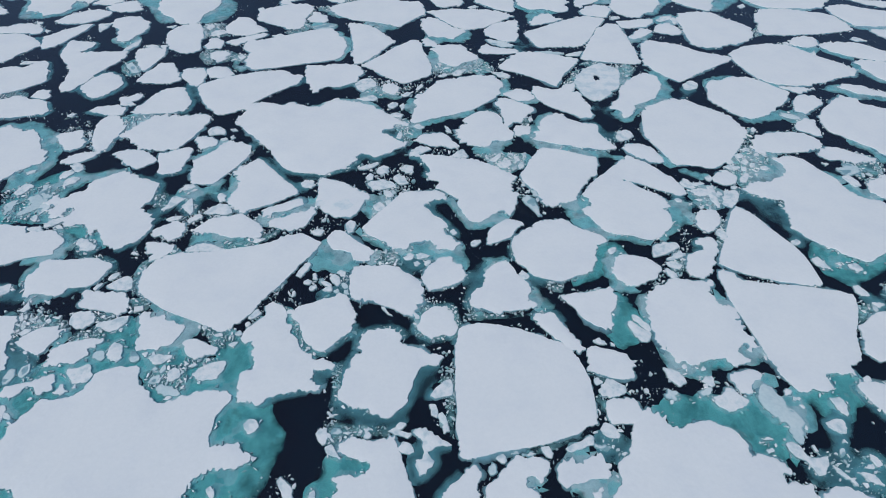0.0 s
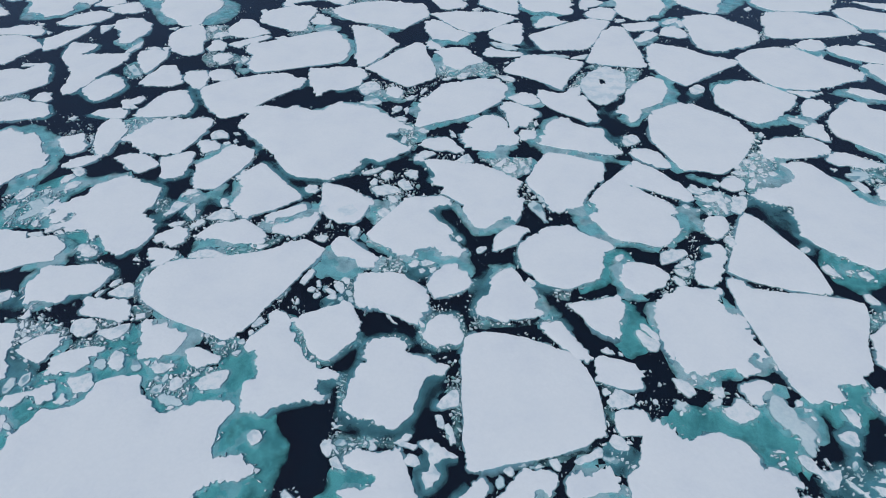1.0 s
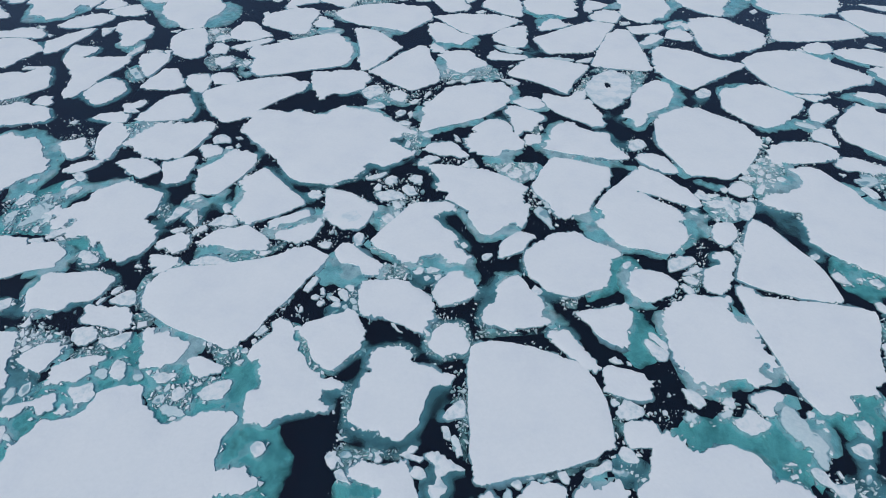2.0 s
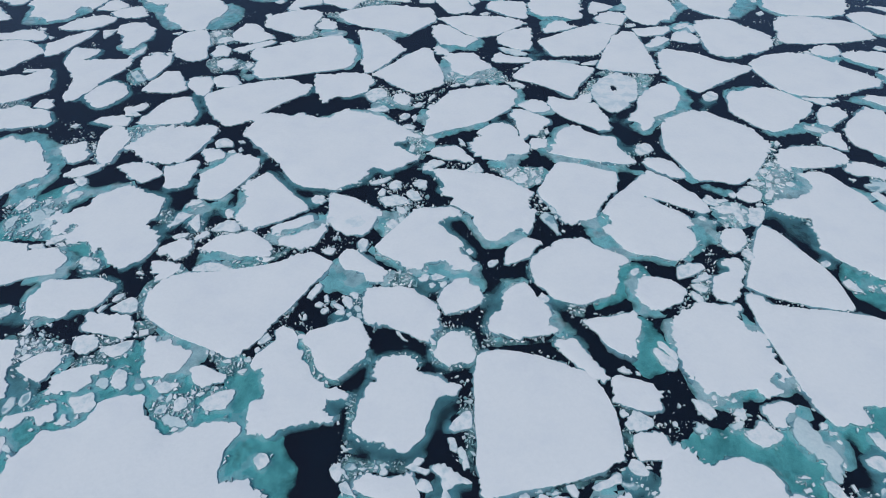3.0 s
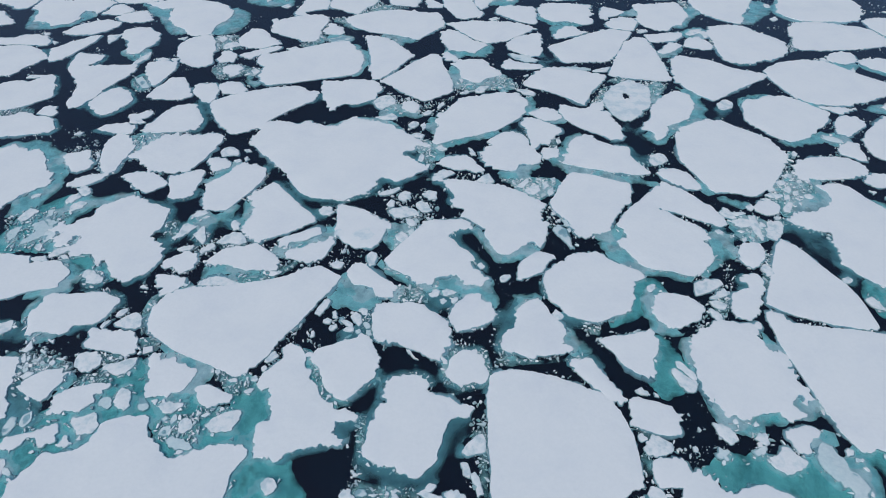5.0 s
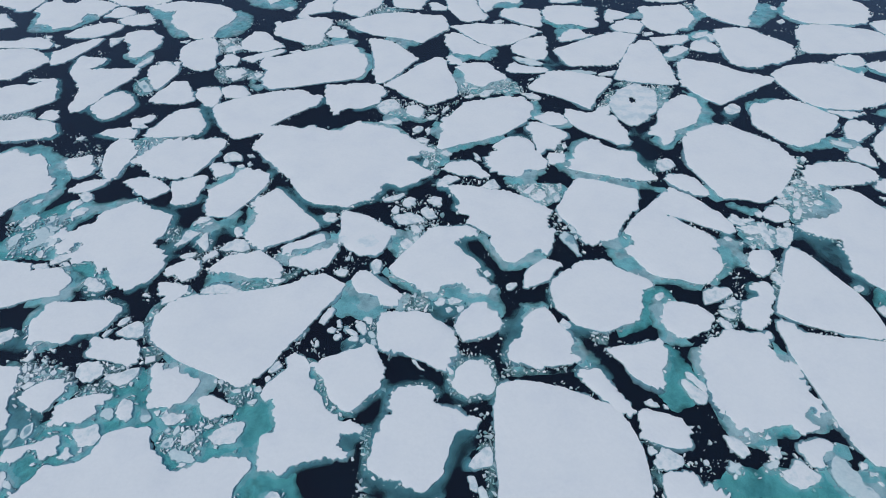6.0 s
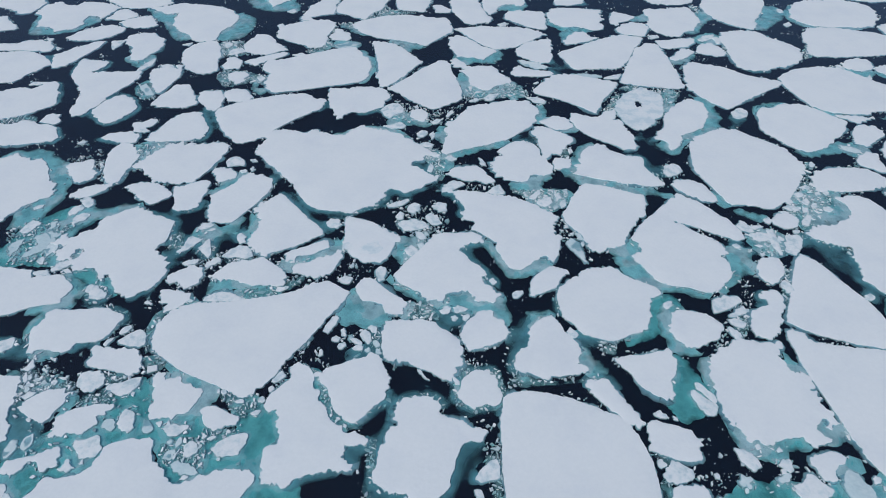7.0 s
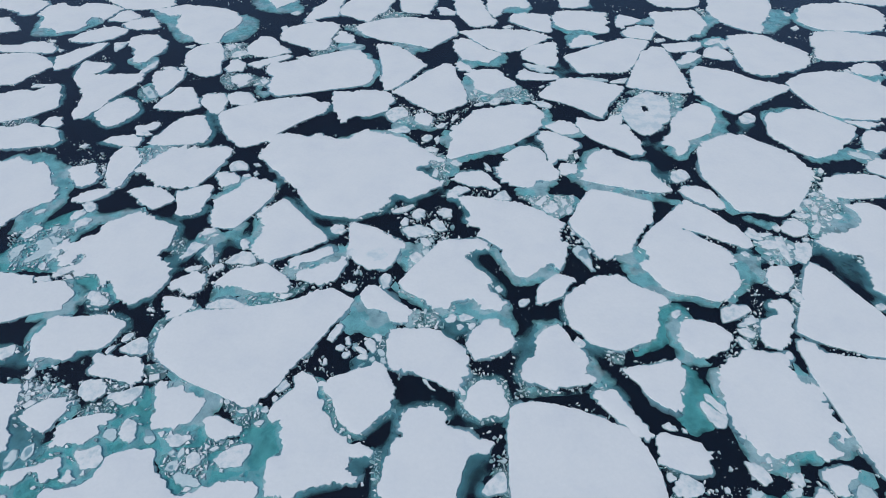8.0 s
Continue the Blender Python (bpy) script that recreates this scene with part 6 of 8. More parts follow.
foot(f, 0.5, [(37.5, 55.7), (39, 56.1), (39.6, 57.7), (38.5, 58.3)])
f = floe([(-17.1, 56.8), (-16.5, 56), (-15.8, 55.1), (-15, 55.1), (-14.2, 55), (-13.6, 54.6), (-12.8, 54.2), (-12.8, 53.2), (-12.1, 53), (-11, 53.1), (-10.4, 53.4), (-10.3, 54), (-9.5, 54.8), (-10.3, 55.3), (-11.5, 56.1), (-12.5, 56.8), (-13.5, 57.7), (-14.6, 58.7), (-15.3, 59.1), (-16.1, 59.3), (-16.8, 58.7), (-17.2, 57.6)])
foot(f, 0.159, [(-17.4, 51.4), (-16.5, 51.1), (-15.3, 51.2), (-14.1, 51.6), (-12.9, 52), (-12.4, 53.2), (-12.8, 54.4), (-13.5, 54.2), (-14.8, 55.1), (-16.1, 56.2), (-17.1, 57.2), (-17.5, 56.1), (-18.1, 55.1), (-18.1, 54), (-18.5, 53), (-18.2, 51.9)])
foot(f, 0.16, [(-10, 53), (-8.9, 53.2), (-8.2, 55.1), (-9.4, 54.8), (-10.3, 53.6)])
floe([(9.1, 114.1), (12, 114.2), (14.9, 114.3), (16.7, 114.9), (16.3, 116.6), (13.4, 116.7), (11.1, 117.6), (10, 118.7), (8.5, 117.7), (7.7, 114.9)])
f = floe([(82.1, 100.9), (84.2, 99.5), (87.4, 99), (90.4, 98.2), (91.2, 99.7), (87.9, 101.1), (86.5, 102.8), (83.7, 103.1), (80.8, 102.4)])
foot(f, 0.16, [(77.6, 100.9), (80.1, 100.1), (83.6, 97.9), (86.7, 97.4), (89.7, 96.6), (90.9, 98.7), (88.2, 98), (85.8, 100.1), (82.9, 101.1), (81, 103.2), (76.9, 102)])
floe([(-55.5, 75.5), (-53.3, 74.1), (-51.7, 73.2), (-50.7, 73.8), (-49.5, 74.8), (-48.8, 75.7), (-50.7, 77.4), (-52.7, 78.4), (-55.1, 78.6), (-56.6, 78.1), (-57.4, 77.1)])
floe([(32.9, 79.3), (34.2, 78.1), (35.7, 77.2), (37.3, 76.5), (38.7, 76.5), (38.5, 78.1), (38, 79.5), (37.3, 81), (36.2, 81.9), (34.9, 82.1), (33.4, 81.8), (32, 80.8)])
floe([(-49.1, 104.5), (-48.3, 102.9), (-46.5, 102.6), (-43.9, 103.1), (-43.4, 104.3), (-44.4, 106.3), (-45.6, 107.5), (-48.4, 107.4), (-49.3, 106.3)])
floe([(-3.9, 81.5), (-2.1, 80.7), (-0.2, 80.5), (1.6, 80), (2.9, 80.4), (2.2, 81.8), (1.2, 83.2), (0.3, 84.3), (-1.1, 84.6), (-2.8, 84.2), (-4.2, 83.3), (-5.4, 82.1)])
floe([(18.5, 37.2), (18.3, 35.9), (18.8, 35.3), (19.9, 34.9), (21, 34.4), (22.2, 34.2), (23.1, 34.1), (23.9, 34.7), (23.7, 35.5), (24.4, 36.2), (24.5, 36.9), (23.9, 37.2), (23.8, 37.9), (22.8, 38.1), (21.5, 38.4), (20, 38.9), (18.7, 38.8)])
floe([(-68.3, 80.6), (-66.7, 78.7), (-65, 77.9), (-63.9, 78.4), (-63.6, 79.9), (-64.4, 82.1), (-65.8, 84.3), (-67.4, 83.6), (-68.8, 83.1), (-69.8, 82.4)])
f = floe([(-26.1, 59.9), (-25.1, 59.2), (-23.1, 59.2), (-21.5, 59.5), (-20.4, 60.4), (-20.2, 61.6), (-19.9, 62.7), (-19.7, 63.7), (-20.4, 64.1), (-21.4, 63.5), (-22.7, 63), (-23.7, 62.3), (-25, 61.8), (-26.3, 61.2), (-27.1, 60.5)])
foot(f, 0.16, [(-28.1, 60.9), (-26.9, 60.7), (-23.9, 62.1), (-20.9, 63.7), (-21.8, 64.2), (-25.2, 62.7), (-28.4, 61.8)])
floe([(-48.4, 45.7), (-48.8, 44.8), (-48.3, 44.3), (-46.9, 43.9), (-45.3, 43.7), (-43.7, 43.4), (-42.4, 43.1), (-41.7, 43.8), (-41.7, 44.7), (-42.5, 45.9), (-43.1, 46.9), (-45.2, 46.9), (-47, 47), (-48.5, 47), (-48.7, 46.6)])
floe([(-31.9, 128.4), (-30.2, 128.2), (-28.3, 128.1), (-27.5, 129.4), (-28.1, 131.6), (-30.1, 133.7), (-31.7, 133.6), (-32.4, 130.3)])
f = floe([(-2.9, 41.1), (-2.3, 40.6), (-1.3, 40), (-1, 39.8), (0, 40.2), (0.9, 40.2), (1.7, 40.5), (2.2, 41.4), (2, 42.4), (1.5, 43.1), (1.6, 44), (1.1, 44.7), (0.1, 45), (-1, 44.8), (-1.9, 44.2), (-2.5, 43.4), (-2.7, 42.7), (-3.1, 41.8)])
foot(f, 0.5, [(-3.4, 40.5), (-2.6, 39.6), (-1.3, 39.7), (-0.3, 39.3), (0.6, 39.4), (1, 40.1), (2, 39.8), (3, 40.7), (2.7, 42.1), (2.2, 43.9), (1.6, 45.6), (-0.9, 45.7), (-2.2, 44.8), (-2.9, 43.8), (-3.6, 41.9)])
floe([(-47.2, 117.1), (-45.7, 116.7), (-43.8, 118.7), (-41.7, 120.2), (-40, 121.7), (-40.4, 122.7), (-42.1, 122.1), (-44.3, 121), (-47, 119.5), (-48.9, 118)])
floe([(39.5, 17.7), (45.4, 18.3), (46, 20.5), (45.1, 21), (44.1, 21.4), (43.2, 21.9), (42.3, 21.9), (41.2, 21.3), (40.4, 20.5)])
f = floe([(13.3, 96.2), (15, 95.5), (17.1, 95.8), (18.6, 96.7), (17.9, 98.1), (17, 99.2), (15.5, 99.9), (13.7, 99.4), (12.1, 97.9)])
foot(f, 0.16, [(11.8, 99.6), (13.2, 97.9), (15.6, 95.7), (18.1, 95.4), (18.8, 96.9), (16.9, 98)])
f = floe([(-0.2, 17.3), (4.2, 17.9), (4.4, 20), (4.1, 21.6), (4.6, 22.2), (4.5, 22.9), (4, 23.4), (3.1, 23), (2.2, 22.1), (1.3, 21.5), (0.7, 20.7)])
foot(f, 0.15, [(-0.2, 19.1), (0.7, 20.8), (2.5, 22.5), (1.6, 22.2), (0.1, 20.2)])
f = floe([(-65.4, 89.6), (-63.1, 88.9), (-60.7, 89.2), (-60.5, 90.5), (-60.8, 91.8), (-62.6, 92.5), (-64.6, 92.4), (-66.3, 91.6), (-67.4, 90.2)])
foot(f, 0.5, [(-64.8, 88.6), (-63.5, 89.3), (-66.8, 89.8), (-69.8, 90.7)])
floe([(6.9, 56.8), (7.5, 56.4), (8.5, 57.1), (9.6, 57.7), (10.5, 58.2), (11.1, 59.1), (11.6, 60.1), (12.2, 61), (11.9, 61.6), (10.8, 62.2), (9.7, 61.8), (8.8, 61), (7.9, 60.2), (7.1, 59), (6.8, 57.7)])
f = floe([(43.4, 121.5), (45.5, 122.6), (47.7, 124.1), (48.8, 125.7), (48.2, 127.1), (46.7, 127.1), (44.6, 125.5), (42.6, 122.5)])
foot(f, 0.16, [(42.8, 121.1), (44.6, 121.2), (48.3, 124.3), (48.9, 125.8), (42.7, 122.6)])
f = floe([(38, 31.7), (38.1, 30.7), (39, 29.6), (40, 28.9), (40, 27.2), (40.5, 26.3), (41.6, 27.2), (42.5, 28.6), (42.3, 29.6), (41.6, 30.3), (41, 31), (40.9, 31.8), (40.5, 32.5), (40.2, 33.5), (39.2, 33.6), (38.1, 32.8)], wet=True)
foot(f, 0.16, [(42.5, 29.1), (43.2, 28.8), (44, 29.8), (43.4, 31), (41.6, 30.9)])
foot(f, 0.16, [(41.3, 30.1), (42, 28.6), (43.1, 28.8), (44, 29.9), (43.5, 31.3), (41.2, 32.2)])
floe([(67, 86.2), (68.6, 85.1), (70, 84.8), (70.4, 86.2), (70.4, 88), (70.7, 89.9), (69.4, 90.6), (67.8, 89.3), (65.8, 87.2)])
floe([(-48.8, 36.1), (-48.4, 35.2), (-48, 35.1), (-47.5, 35.4), (-46.6, 35.7), (-45.4, 35.5), (-44.7, 35.8), (-44.3, 36.3), (-43.9, 36.9), (-44, 37.7), (-43.2, 38), (-43, 38.6), (-42.8, 39.1), (-43.6, 39.4), (-44.3, 39.3), (-45.3, 39.1), (-46.7, 38.8), (-47.9, 38.3), (-48.5, 37.7), (-48.8, 37)])
f = floe([(-64.6, 61.9), (-63.4, 62.8), (-62.7, 64.1), (-62.5, 65.9), (-64, 67.1), (-64, 68.8), (-64.5, 69.3), (-64.9, 68.4), (-65.2, 66.5), (-66.2, 65.1), (-65, 64.2), (-65.6, 63), (-65.8, 61.6)], wet=True)
foot(f, 0.37, [(-67.3, 59.8), (-64.5, 61.1), (-61.6, 60.6), (-61.8, 65.5), (-60.5, 67.1), (-59.4, 71.1), (-64, 72.8), (-66.8, 71), (-68.3, 68.4), (-69.6, 65.6), (-71.8, 61.6)])
floe([(-52.3, 114.8), (-50.9, 115.1), (-49.2, 115.6), (-48.6, 117), (-49.2, 118.4), (-51.4, 120), (-52.8, 119.2), (-53, 116.4)])
f = floe([(12.6, 42.3), (13.5, 41.6), (14.3, 40.7), (15.1, 39.9), (15.9, 38.9), (16.7, 38.3), (17.8, 37.9), (18.4, 38.2), (18.2, 38.9), (17.7, 39.8), (16.9, 40.9), (16.3, 42), (15.7, 43), (15.2, 43.8), (14.3, 44.2), (13.2, 44.1), (12.5, 43.2)])
foot(f, 0.15, [(15.6, 43.6), (16.3, 43.1), (15.4, 44.5), (13.5, 44.7), (12.5, 43.3)])
floe([(40, 62.1), (39.8, 61.1), (40, 60.1), (41, 59.7), (42.2, 60.4), (43.2, 61.4), (44.1, 62.9), (44, 63.8), (43.7, 64.6), (42.2, 64.8), (40.6, 64.3), (39.8, 63.2)])
f = floe([(-53.4, 38), (-52.5, 37.7), (-51.2, 37.2), (-50.5, 36.6), (-49.9, 36.5), (-49.6, 37.2), (-49.3, 38.3), (-49, 39.2), (-48.8, 39.9), (-48.1, 40.3), (-49.4, 41), (-50.3, 41.3), (-51.4, 41.2), (-52.2, 40.6), (-53, 39.9), (-53.6, 39.1), (-53.8, 38.5)])
foot(f, 0.16, [(-48.9, 36.9), (-48.9, 38.2), (-48.4, 39.3), (-48.1, 40), (-48.8, 39.4), (-49.5, 38.2)])
floe([(-49.9, 110.7), (-48.4, 109.5), (-46.8, 109.5), (-46.8, 111.3), (-46, 112.6), (-47.3, 113.7), (-49.8, 114.2), (-51, 112.8)])
f = floe([(13.3, 21.6), (13.6, 21.2), (14.4, 21.6), (15.4, 21.8), (16.4, 22.2), (17.3, 22.3), (18.2, 22.2), (18.8, 22.6), (18.8, 23.7), (18.3, 24.4), (18.1, 25.2), (17.5, 25.3), (16.8, 24.7), (16.1, 24.3), (15.1, 23.9), (14.5, 24.3), (13.6, 24.3), (13.1, 23.4), (12.8, 22.2)])
foot(f, 0.16, [(14.7, 20.9), (15.8, 20.6), (17.3, 20.4), (18.8, 20.4), (19.5, 21.4), (19.1, 22.1), (18.3, 22.3), (16.4, 22.3), (13.9, 21.4)])
floe([(10.1, 119.6), (11.7, 117.8), (13.4, 117), (16.5, 118), (14.3, 119.8), (12, 120.6), (9.6, 121)], wet=True)
floe([(19.5, 114.1), (22.3, 113.3), (24.6, 113.4), (26.6, 114.8), (24.4, 115.6), (21.5, 116), (18.5, 114.9)], wet=True)
floe([(-8.8, 143.4), (-7.2, 142.9), (-4.8, 143.6), (-5.6, 145.4), (-7.3, 147.2), (-9.4, 147.1)])
floe([(-43.2, 57.5), (-41.7, 57.3), (-40.5, 56.4), (-39.9, 57.1), (-39, 57.8), (-39.1, 58.8), (-39.1, 59.8), (-39.9, 60.6), (-41.2, 60.7), (-42.3, 59.9), (-43.3, 59), (-44, 57.9)])
floe([(-28.5, 63.2), (-27.7, 62), (-25.8, 62.8), (-23.9, 63.5), (-22, 64.8), (-22.3, 66.3), (-23.2, 66.4), (-24.8, 65.4), (-26.9, 64.1)])
floe([(-63.6, 74.1), (-62, 74.7), (-61.1, 75.5), (-60.2, 76.6), (-59.8, 77.5), (-60.7, 77.8), (-62.1, 77.8), (-63.3, 77.3), (-64.7, 76.4), (-65.2, 74.8)])
floe([(45.7, 71.7), (46.6, 70.8), (48.2, 70.6), (49.5, 71.6), (50.1, 73.4), (49.2, 74.1), (47.6, 74.3), (45.9, 73.3)])
floe([(19.5, 29.2), (20, 28.5), (21.3, 28.5), (22.7, 28.7), (23.9, 29.6), (23.7, 30.3), (23.4, 31.1), (22.9, 31.7), (21.7, 31.6), (20.4, 31.5), (19.6, 31)])
floe([(-42.7, 79.1), (-41.4, 79.3), (-40.1, 79.9), (-40.2, 81.3), (-41.6, 82.4), (-43.1, 83), (-44, 82.3), (-44.4, 81.2)])
floe([(-42.3, 53.7), (-42, 52.6), (-41.3, 52.6), (-40.3, 53.2), (-39.6, 54), (-39.1, 54.5), (-39.5, 55.5), (-40.8, 56.2), (-42, 56.3), (-43.2, 56.4), (-43.8, 56.1)])
floe([(-62.1, 92.5), (-60.9, 92.2), (-60.2, 93.6), (-58.9, 95), (-59.1, 96.3), (-60.5, 96.4), (-61.8, 95.6), (-63.2, 94.9)])
f = floe([(-51.2, 30.7), (-50.3, 30.6), (-49.7, 31.2), (-49.5, 31.9), (-49.2, 32.5), (-48.9, 32.4), (-48.2, 32), (-47.5, 31.2), (-46.6, 31.7), (-45.9, 32), (-46.1, 33.4), (-46.9, 34.2), (-47.3, 34.1), (-48.2, 33.4), (-49.8, 33), (-51.1, 32.7), (-52, 32.1)])
foot(f, 0.37, [(-49.2, 28.4), (-47.6, 30.8), (-48.7, 31.7), (-49.9, 30.3), (-51.8, 31.3), (-52, 29.2)])
floe([(-12.4, 99.2), (-11.5, 97.9), (-10.1, 97.3), (-9, 98.2), (-8.3, 99.4), (-9.5, 100.7), (-11, 101.7), (-12.3, 100.8)])
floe([(-78.9, 94.2), (-76.7, 94.3), (-76.8, 95.4), (-77.5, 97.2), (-79, 97.5), (-80.3, 97.1), (-80.7, 95.1)])
floe([(68.5, 74.1), (69.6, 73.5), (71.7, 74.3), (72.7, 75.7), (71.6, 76.6), (69.8, 76.9), (67.9, 75)], wet=True)
floe([(70.4, 100.7), (72.2, 99.4), (74.3, 100.3), (75.8, 101.2), (73.8, 101.8), (70.9, 102), (68.6, 101.9)])
floe([(13.2, 84.2), (14.5, 83.7), (15.8, 84.3), (16.6, 85.6), (16.2, 86.8), (15.3, 87.5), (14, 87.1), (13, 85.7)])
floe([(-32, 37.7), (-31.4, 36.7), (-30.5, 36.3), (-29.3, 36.6), (-28.4, 36.9), (-28, 37.7), (-28.6, 38.4), (-29.9, 38.9), (-31.1, 39.5), (-32.1, 39.5), (-32.7, 38.8)])
floe([(24.2, 98.4), (26.3, 99.2), (27.2, 100.7), (26.8, 102.4), (25.4, 102.1), (23.2, 99.8)])
floe([(-4, 117.6), (-1.9, 116.8), (-0.7, 117.7), (-2.5, 119.5), (-3.7, 121.4), (-5, 119.9)])
f = floe([(35.8, 33.6), (36.2, 32.5), (37.2, 32.2), (38.1, 32.5), (37.8, 33), (38.3, 34), (39.2, 34.5), (40.2, 35.2), (39.2, 35.5), (38, 35.9), (36.4, 35.3), (35.4, 34.7)])
foot(f, 0.16, [(38.3, 33.4), (39.3, 33.4), (40.5, 34.4), (39.5, 35), (38.2, 34.2)])
cake([(-17.1, 99.1), (-15.9, 98.1), (-14.9, 99.6), (-13.6, 100.2), (-13.7, 102), (-14.5, 103.2), (-16, 103.2), (-17.1, 102.5), (-18, 100.9)])
f = cake([(-29.7, 124.7), (-27.3, 125.3), (-24.9, 126.4), (-28.2, 127.6), (-30.8, 126.1)], wet=True)
foot(f, 0.16, [(-28.5, 124.8), (-25.5, 126), (-25.7, 127.5), (-30.3, 128.4), (-31.9, 126.7)])
cake([(45.5, 66), (46.1, 65), (47.3, 66), (48.3, 67.2), (48.9, 69), (48.4, 69.9), (47.2, 69.2), (45.9, 68)])
cake([(-53.2, 27.4), (-49.9, 28), (-49.8, 28.7), (-49.9, 29.4), (-50.4, 30), (-51.5, 30.2), (-54.2, 29.2)])
f = cake([(-2.7, 27), (-2.3, 26.6), (-1.8, 26.2), (-2, 25.5), (-1.7, 25), (-1.9, 24.3), (-2.6, 24.2), (-2.7, 23.6), (-2.5, 23.3), (-2.2, 23.1), (-2.1, 22.3), (-1.6, 22.6), (-1.3, 22.6), (-1.2, 23), (-0.7, 23.4), (-0.6, 24), (-0.9, 24.2), (-1, 24.6), (-1.2, 25), (-0.7, 25.1), (-0.4, 25.5), (0.4, 25.7), (0.8, 25.5), (1.5, 25.8), (0.7, 26.3), (0.4, 26.4), (-0.1, 26.9), (-0.5, 26.9), (-0.8, 27.4), (-1.3, 27.3), (-1.6, 27.7), (-2.2, 27.6), (-2.8, 27.8)])
foot(f, 0.5, [(-2.8, 23.3), (-2.3, 22.2), (-1.5, 22.3), (-1, 22.6), (-0, 22.5), (0.7, 22.9), (0.9, 23.7), (0.6, 24.6), (0.8, 25.5), (-0.4, 26.1), (-1.6, 26.2), (-2.2, 25.6), (-2.6, 25)])
cake([(-11.5, 68.7), (-10.2, 68.3), (-8.9, 69.1), (-7.4, 69.6), (-8.2, 70.5), (-9.5, 71.2), (-11.2, 70.9), (-12.2, 70)])
f = cake([(49.1, 100.5), (50.1, 100.2), (51.8, 101), (52.6, 102.5), (52, 103.8), (50.5, 103.5), (49.1, 102)])
foot(f, 0.15, [(47.3, 96.9), (50.7, 97.6), (51.2, 100.7), (47.7, 101.1)])
cake([(31.2, 55.4), (31.2, 54.3), (32, 54.5), (33.3, 55.1), (34.7, 55.8), (35.7, 56.3), (35.6, 56.8), (35.1, 57.5), (34.1, 57.4), (32.5, 57.1), (31.6, 56.6)])
cake([(32.2, 82.6), (33.9, 83), (35, 84.2), (35, 85.7), (34.1, 86.2), (32.4, 85.3), (31.5, 83.6)])
cake([(-36.9, 62.4), (-35.3, 62.5), (-33.5, 62.1), (-32.7, 62.8), (-33.2, 63.9), (-34.2, 64.7), (-35.5, 64.7), (-36.5, 64), (-37.3, 62.6)])
f = cake([(52.1, 130.4), (54.7, 132.1), (55.8, 134.3), (53.4, 133.7), (51.1, 131.4)])
foot(f, 0.16, [(55.1, 129.6), (56.9, 131.2), (56.1, 135), (53, 135.4), (50.4, 131)])
cake([(-78.7, 122), (-77.9, 124), (-77.7, 126.6), (-79.8, 126.3), (-80.7, 126)])
cake([(32.6, 31.3), (33.3, 30.6), (33.9, 30), (34.8, 30.3), (35.6, 30.8), (36.7, 31.4), (36.4, 31.9), (35.7, 32.4), (35.3, 33.2), (34.6, 33.2), (33.7, 32.4), (32.7, 32)])
f = cake([(-66.3, 106.2), (-64.4, 104.3), (-63, 104.7), (-64.5, 106.7), (-66.2, 108.9), (-67.1, 107.6)], wet=True)
foot(f, 0.16, [(-64.4, 104), (-63.5, 105.6), (-66, 109.7), (-67.7, 108.8), (-67.5, 105)])
cake([(-52.5, 120.7), (-51.1, 121.2), (-49.5, 122.3), (-50.6, 123.7), (-52.4, 123.6), (-53.4, 121.9)])
cake([(-48.3, 41.4), (-47.5, 41), (-46.4, 40.6), (-45.6, 41), (-45.2, 41.8), (-45.4, 42.7), (-46.5, 43.6), (-47.7, 43.5), (-48.6, 43.1), (-48.7, 42.1)])
cake([(-29.2, 33.4), (-28.1, 33.5), (-26.9, 33.8), (-26.7, 34.4), (-26.3, 35.2), (-26.4, 36.1), (-27.3, 36.2), (-28.1, 36), (-28.9, 35.5), (-29.7, 35), (-30.1, 34.3)])
cake([(-69.5, 113.2), (-68.8, 114.3), (-67.6, 116.2), (-68, 119), (-69.4, 117.1), (-70.1, 114)])
cake([(-42.2, 83), (-40.5, 83.1), (-39.2, 83.4), (-40, 84.9), (-41.4, 85.8), (-42.5, 85.4), (-42.9, 83.9)])
cake([(-5.7, 77.3), (-4.4, 77.9), (-3, 78.8), (-1.8, 79.6), (-2.5, 80.4), (-4.1, 80.7), (-5.2, 79.5), (-5.9, 77.8)])
cake([(13.6, 65.2), (14.5, 64.1), (15.1, 62.7), (15.9, 62.6), (15.6, 63.6), (15.3, 65.6), (14.9, 66.9), (13.9, 67.8), (13, 66.8)], wet=True)
f = cake([(38.9, 25.6), (39.3, 25), (40.3, 24.3), (40.7, 23.4), (41.1, 22.7), (41.8, 22.9), (42.8, 24.1), (43.1, 25), (41.7, 24.7), (40.6, 25), (40.4, 25.9), (39.7, 26.6), (38.9, 26.4)])
foot(f, 0.5, [(40.2, 23.4), (40.7, 22.5), (41.6, 22.5), (41.1, 23.4), (40.4, 24.6)])
cake([(-36.8, 54.4), (-34.9, 54.5), (-33.1, 54.6), (-31.6, 55), (-32.5, 55.3), (-33.8, 56), (-35.4, 56), (-36.8, 55.6), (-37.4, 54.6)])
cake([(-45.9, 47.5), (-44.7, 47.2), (-43.3, 47.1), (-42.5, 47.4), (-42.6, 48.2), (-43.1, 49.2), (-44, 49.7), (-44.8, 49.2), (-45.5, 48.5), (-46.2, 47.9)])
cake([(-43.8, 40.8), (-43, 40.5), (-42.4, 40.3), (-41.5, 41), (-41, 41.9), (-41.1, 42.8), (-42, 42.8), (-43.2, 42.2), (-44.5, 42), (-44.8, 41.4)])
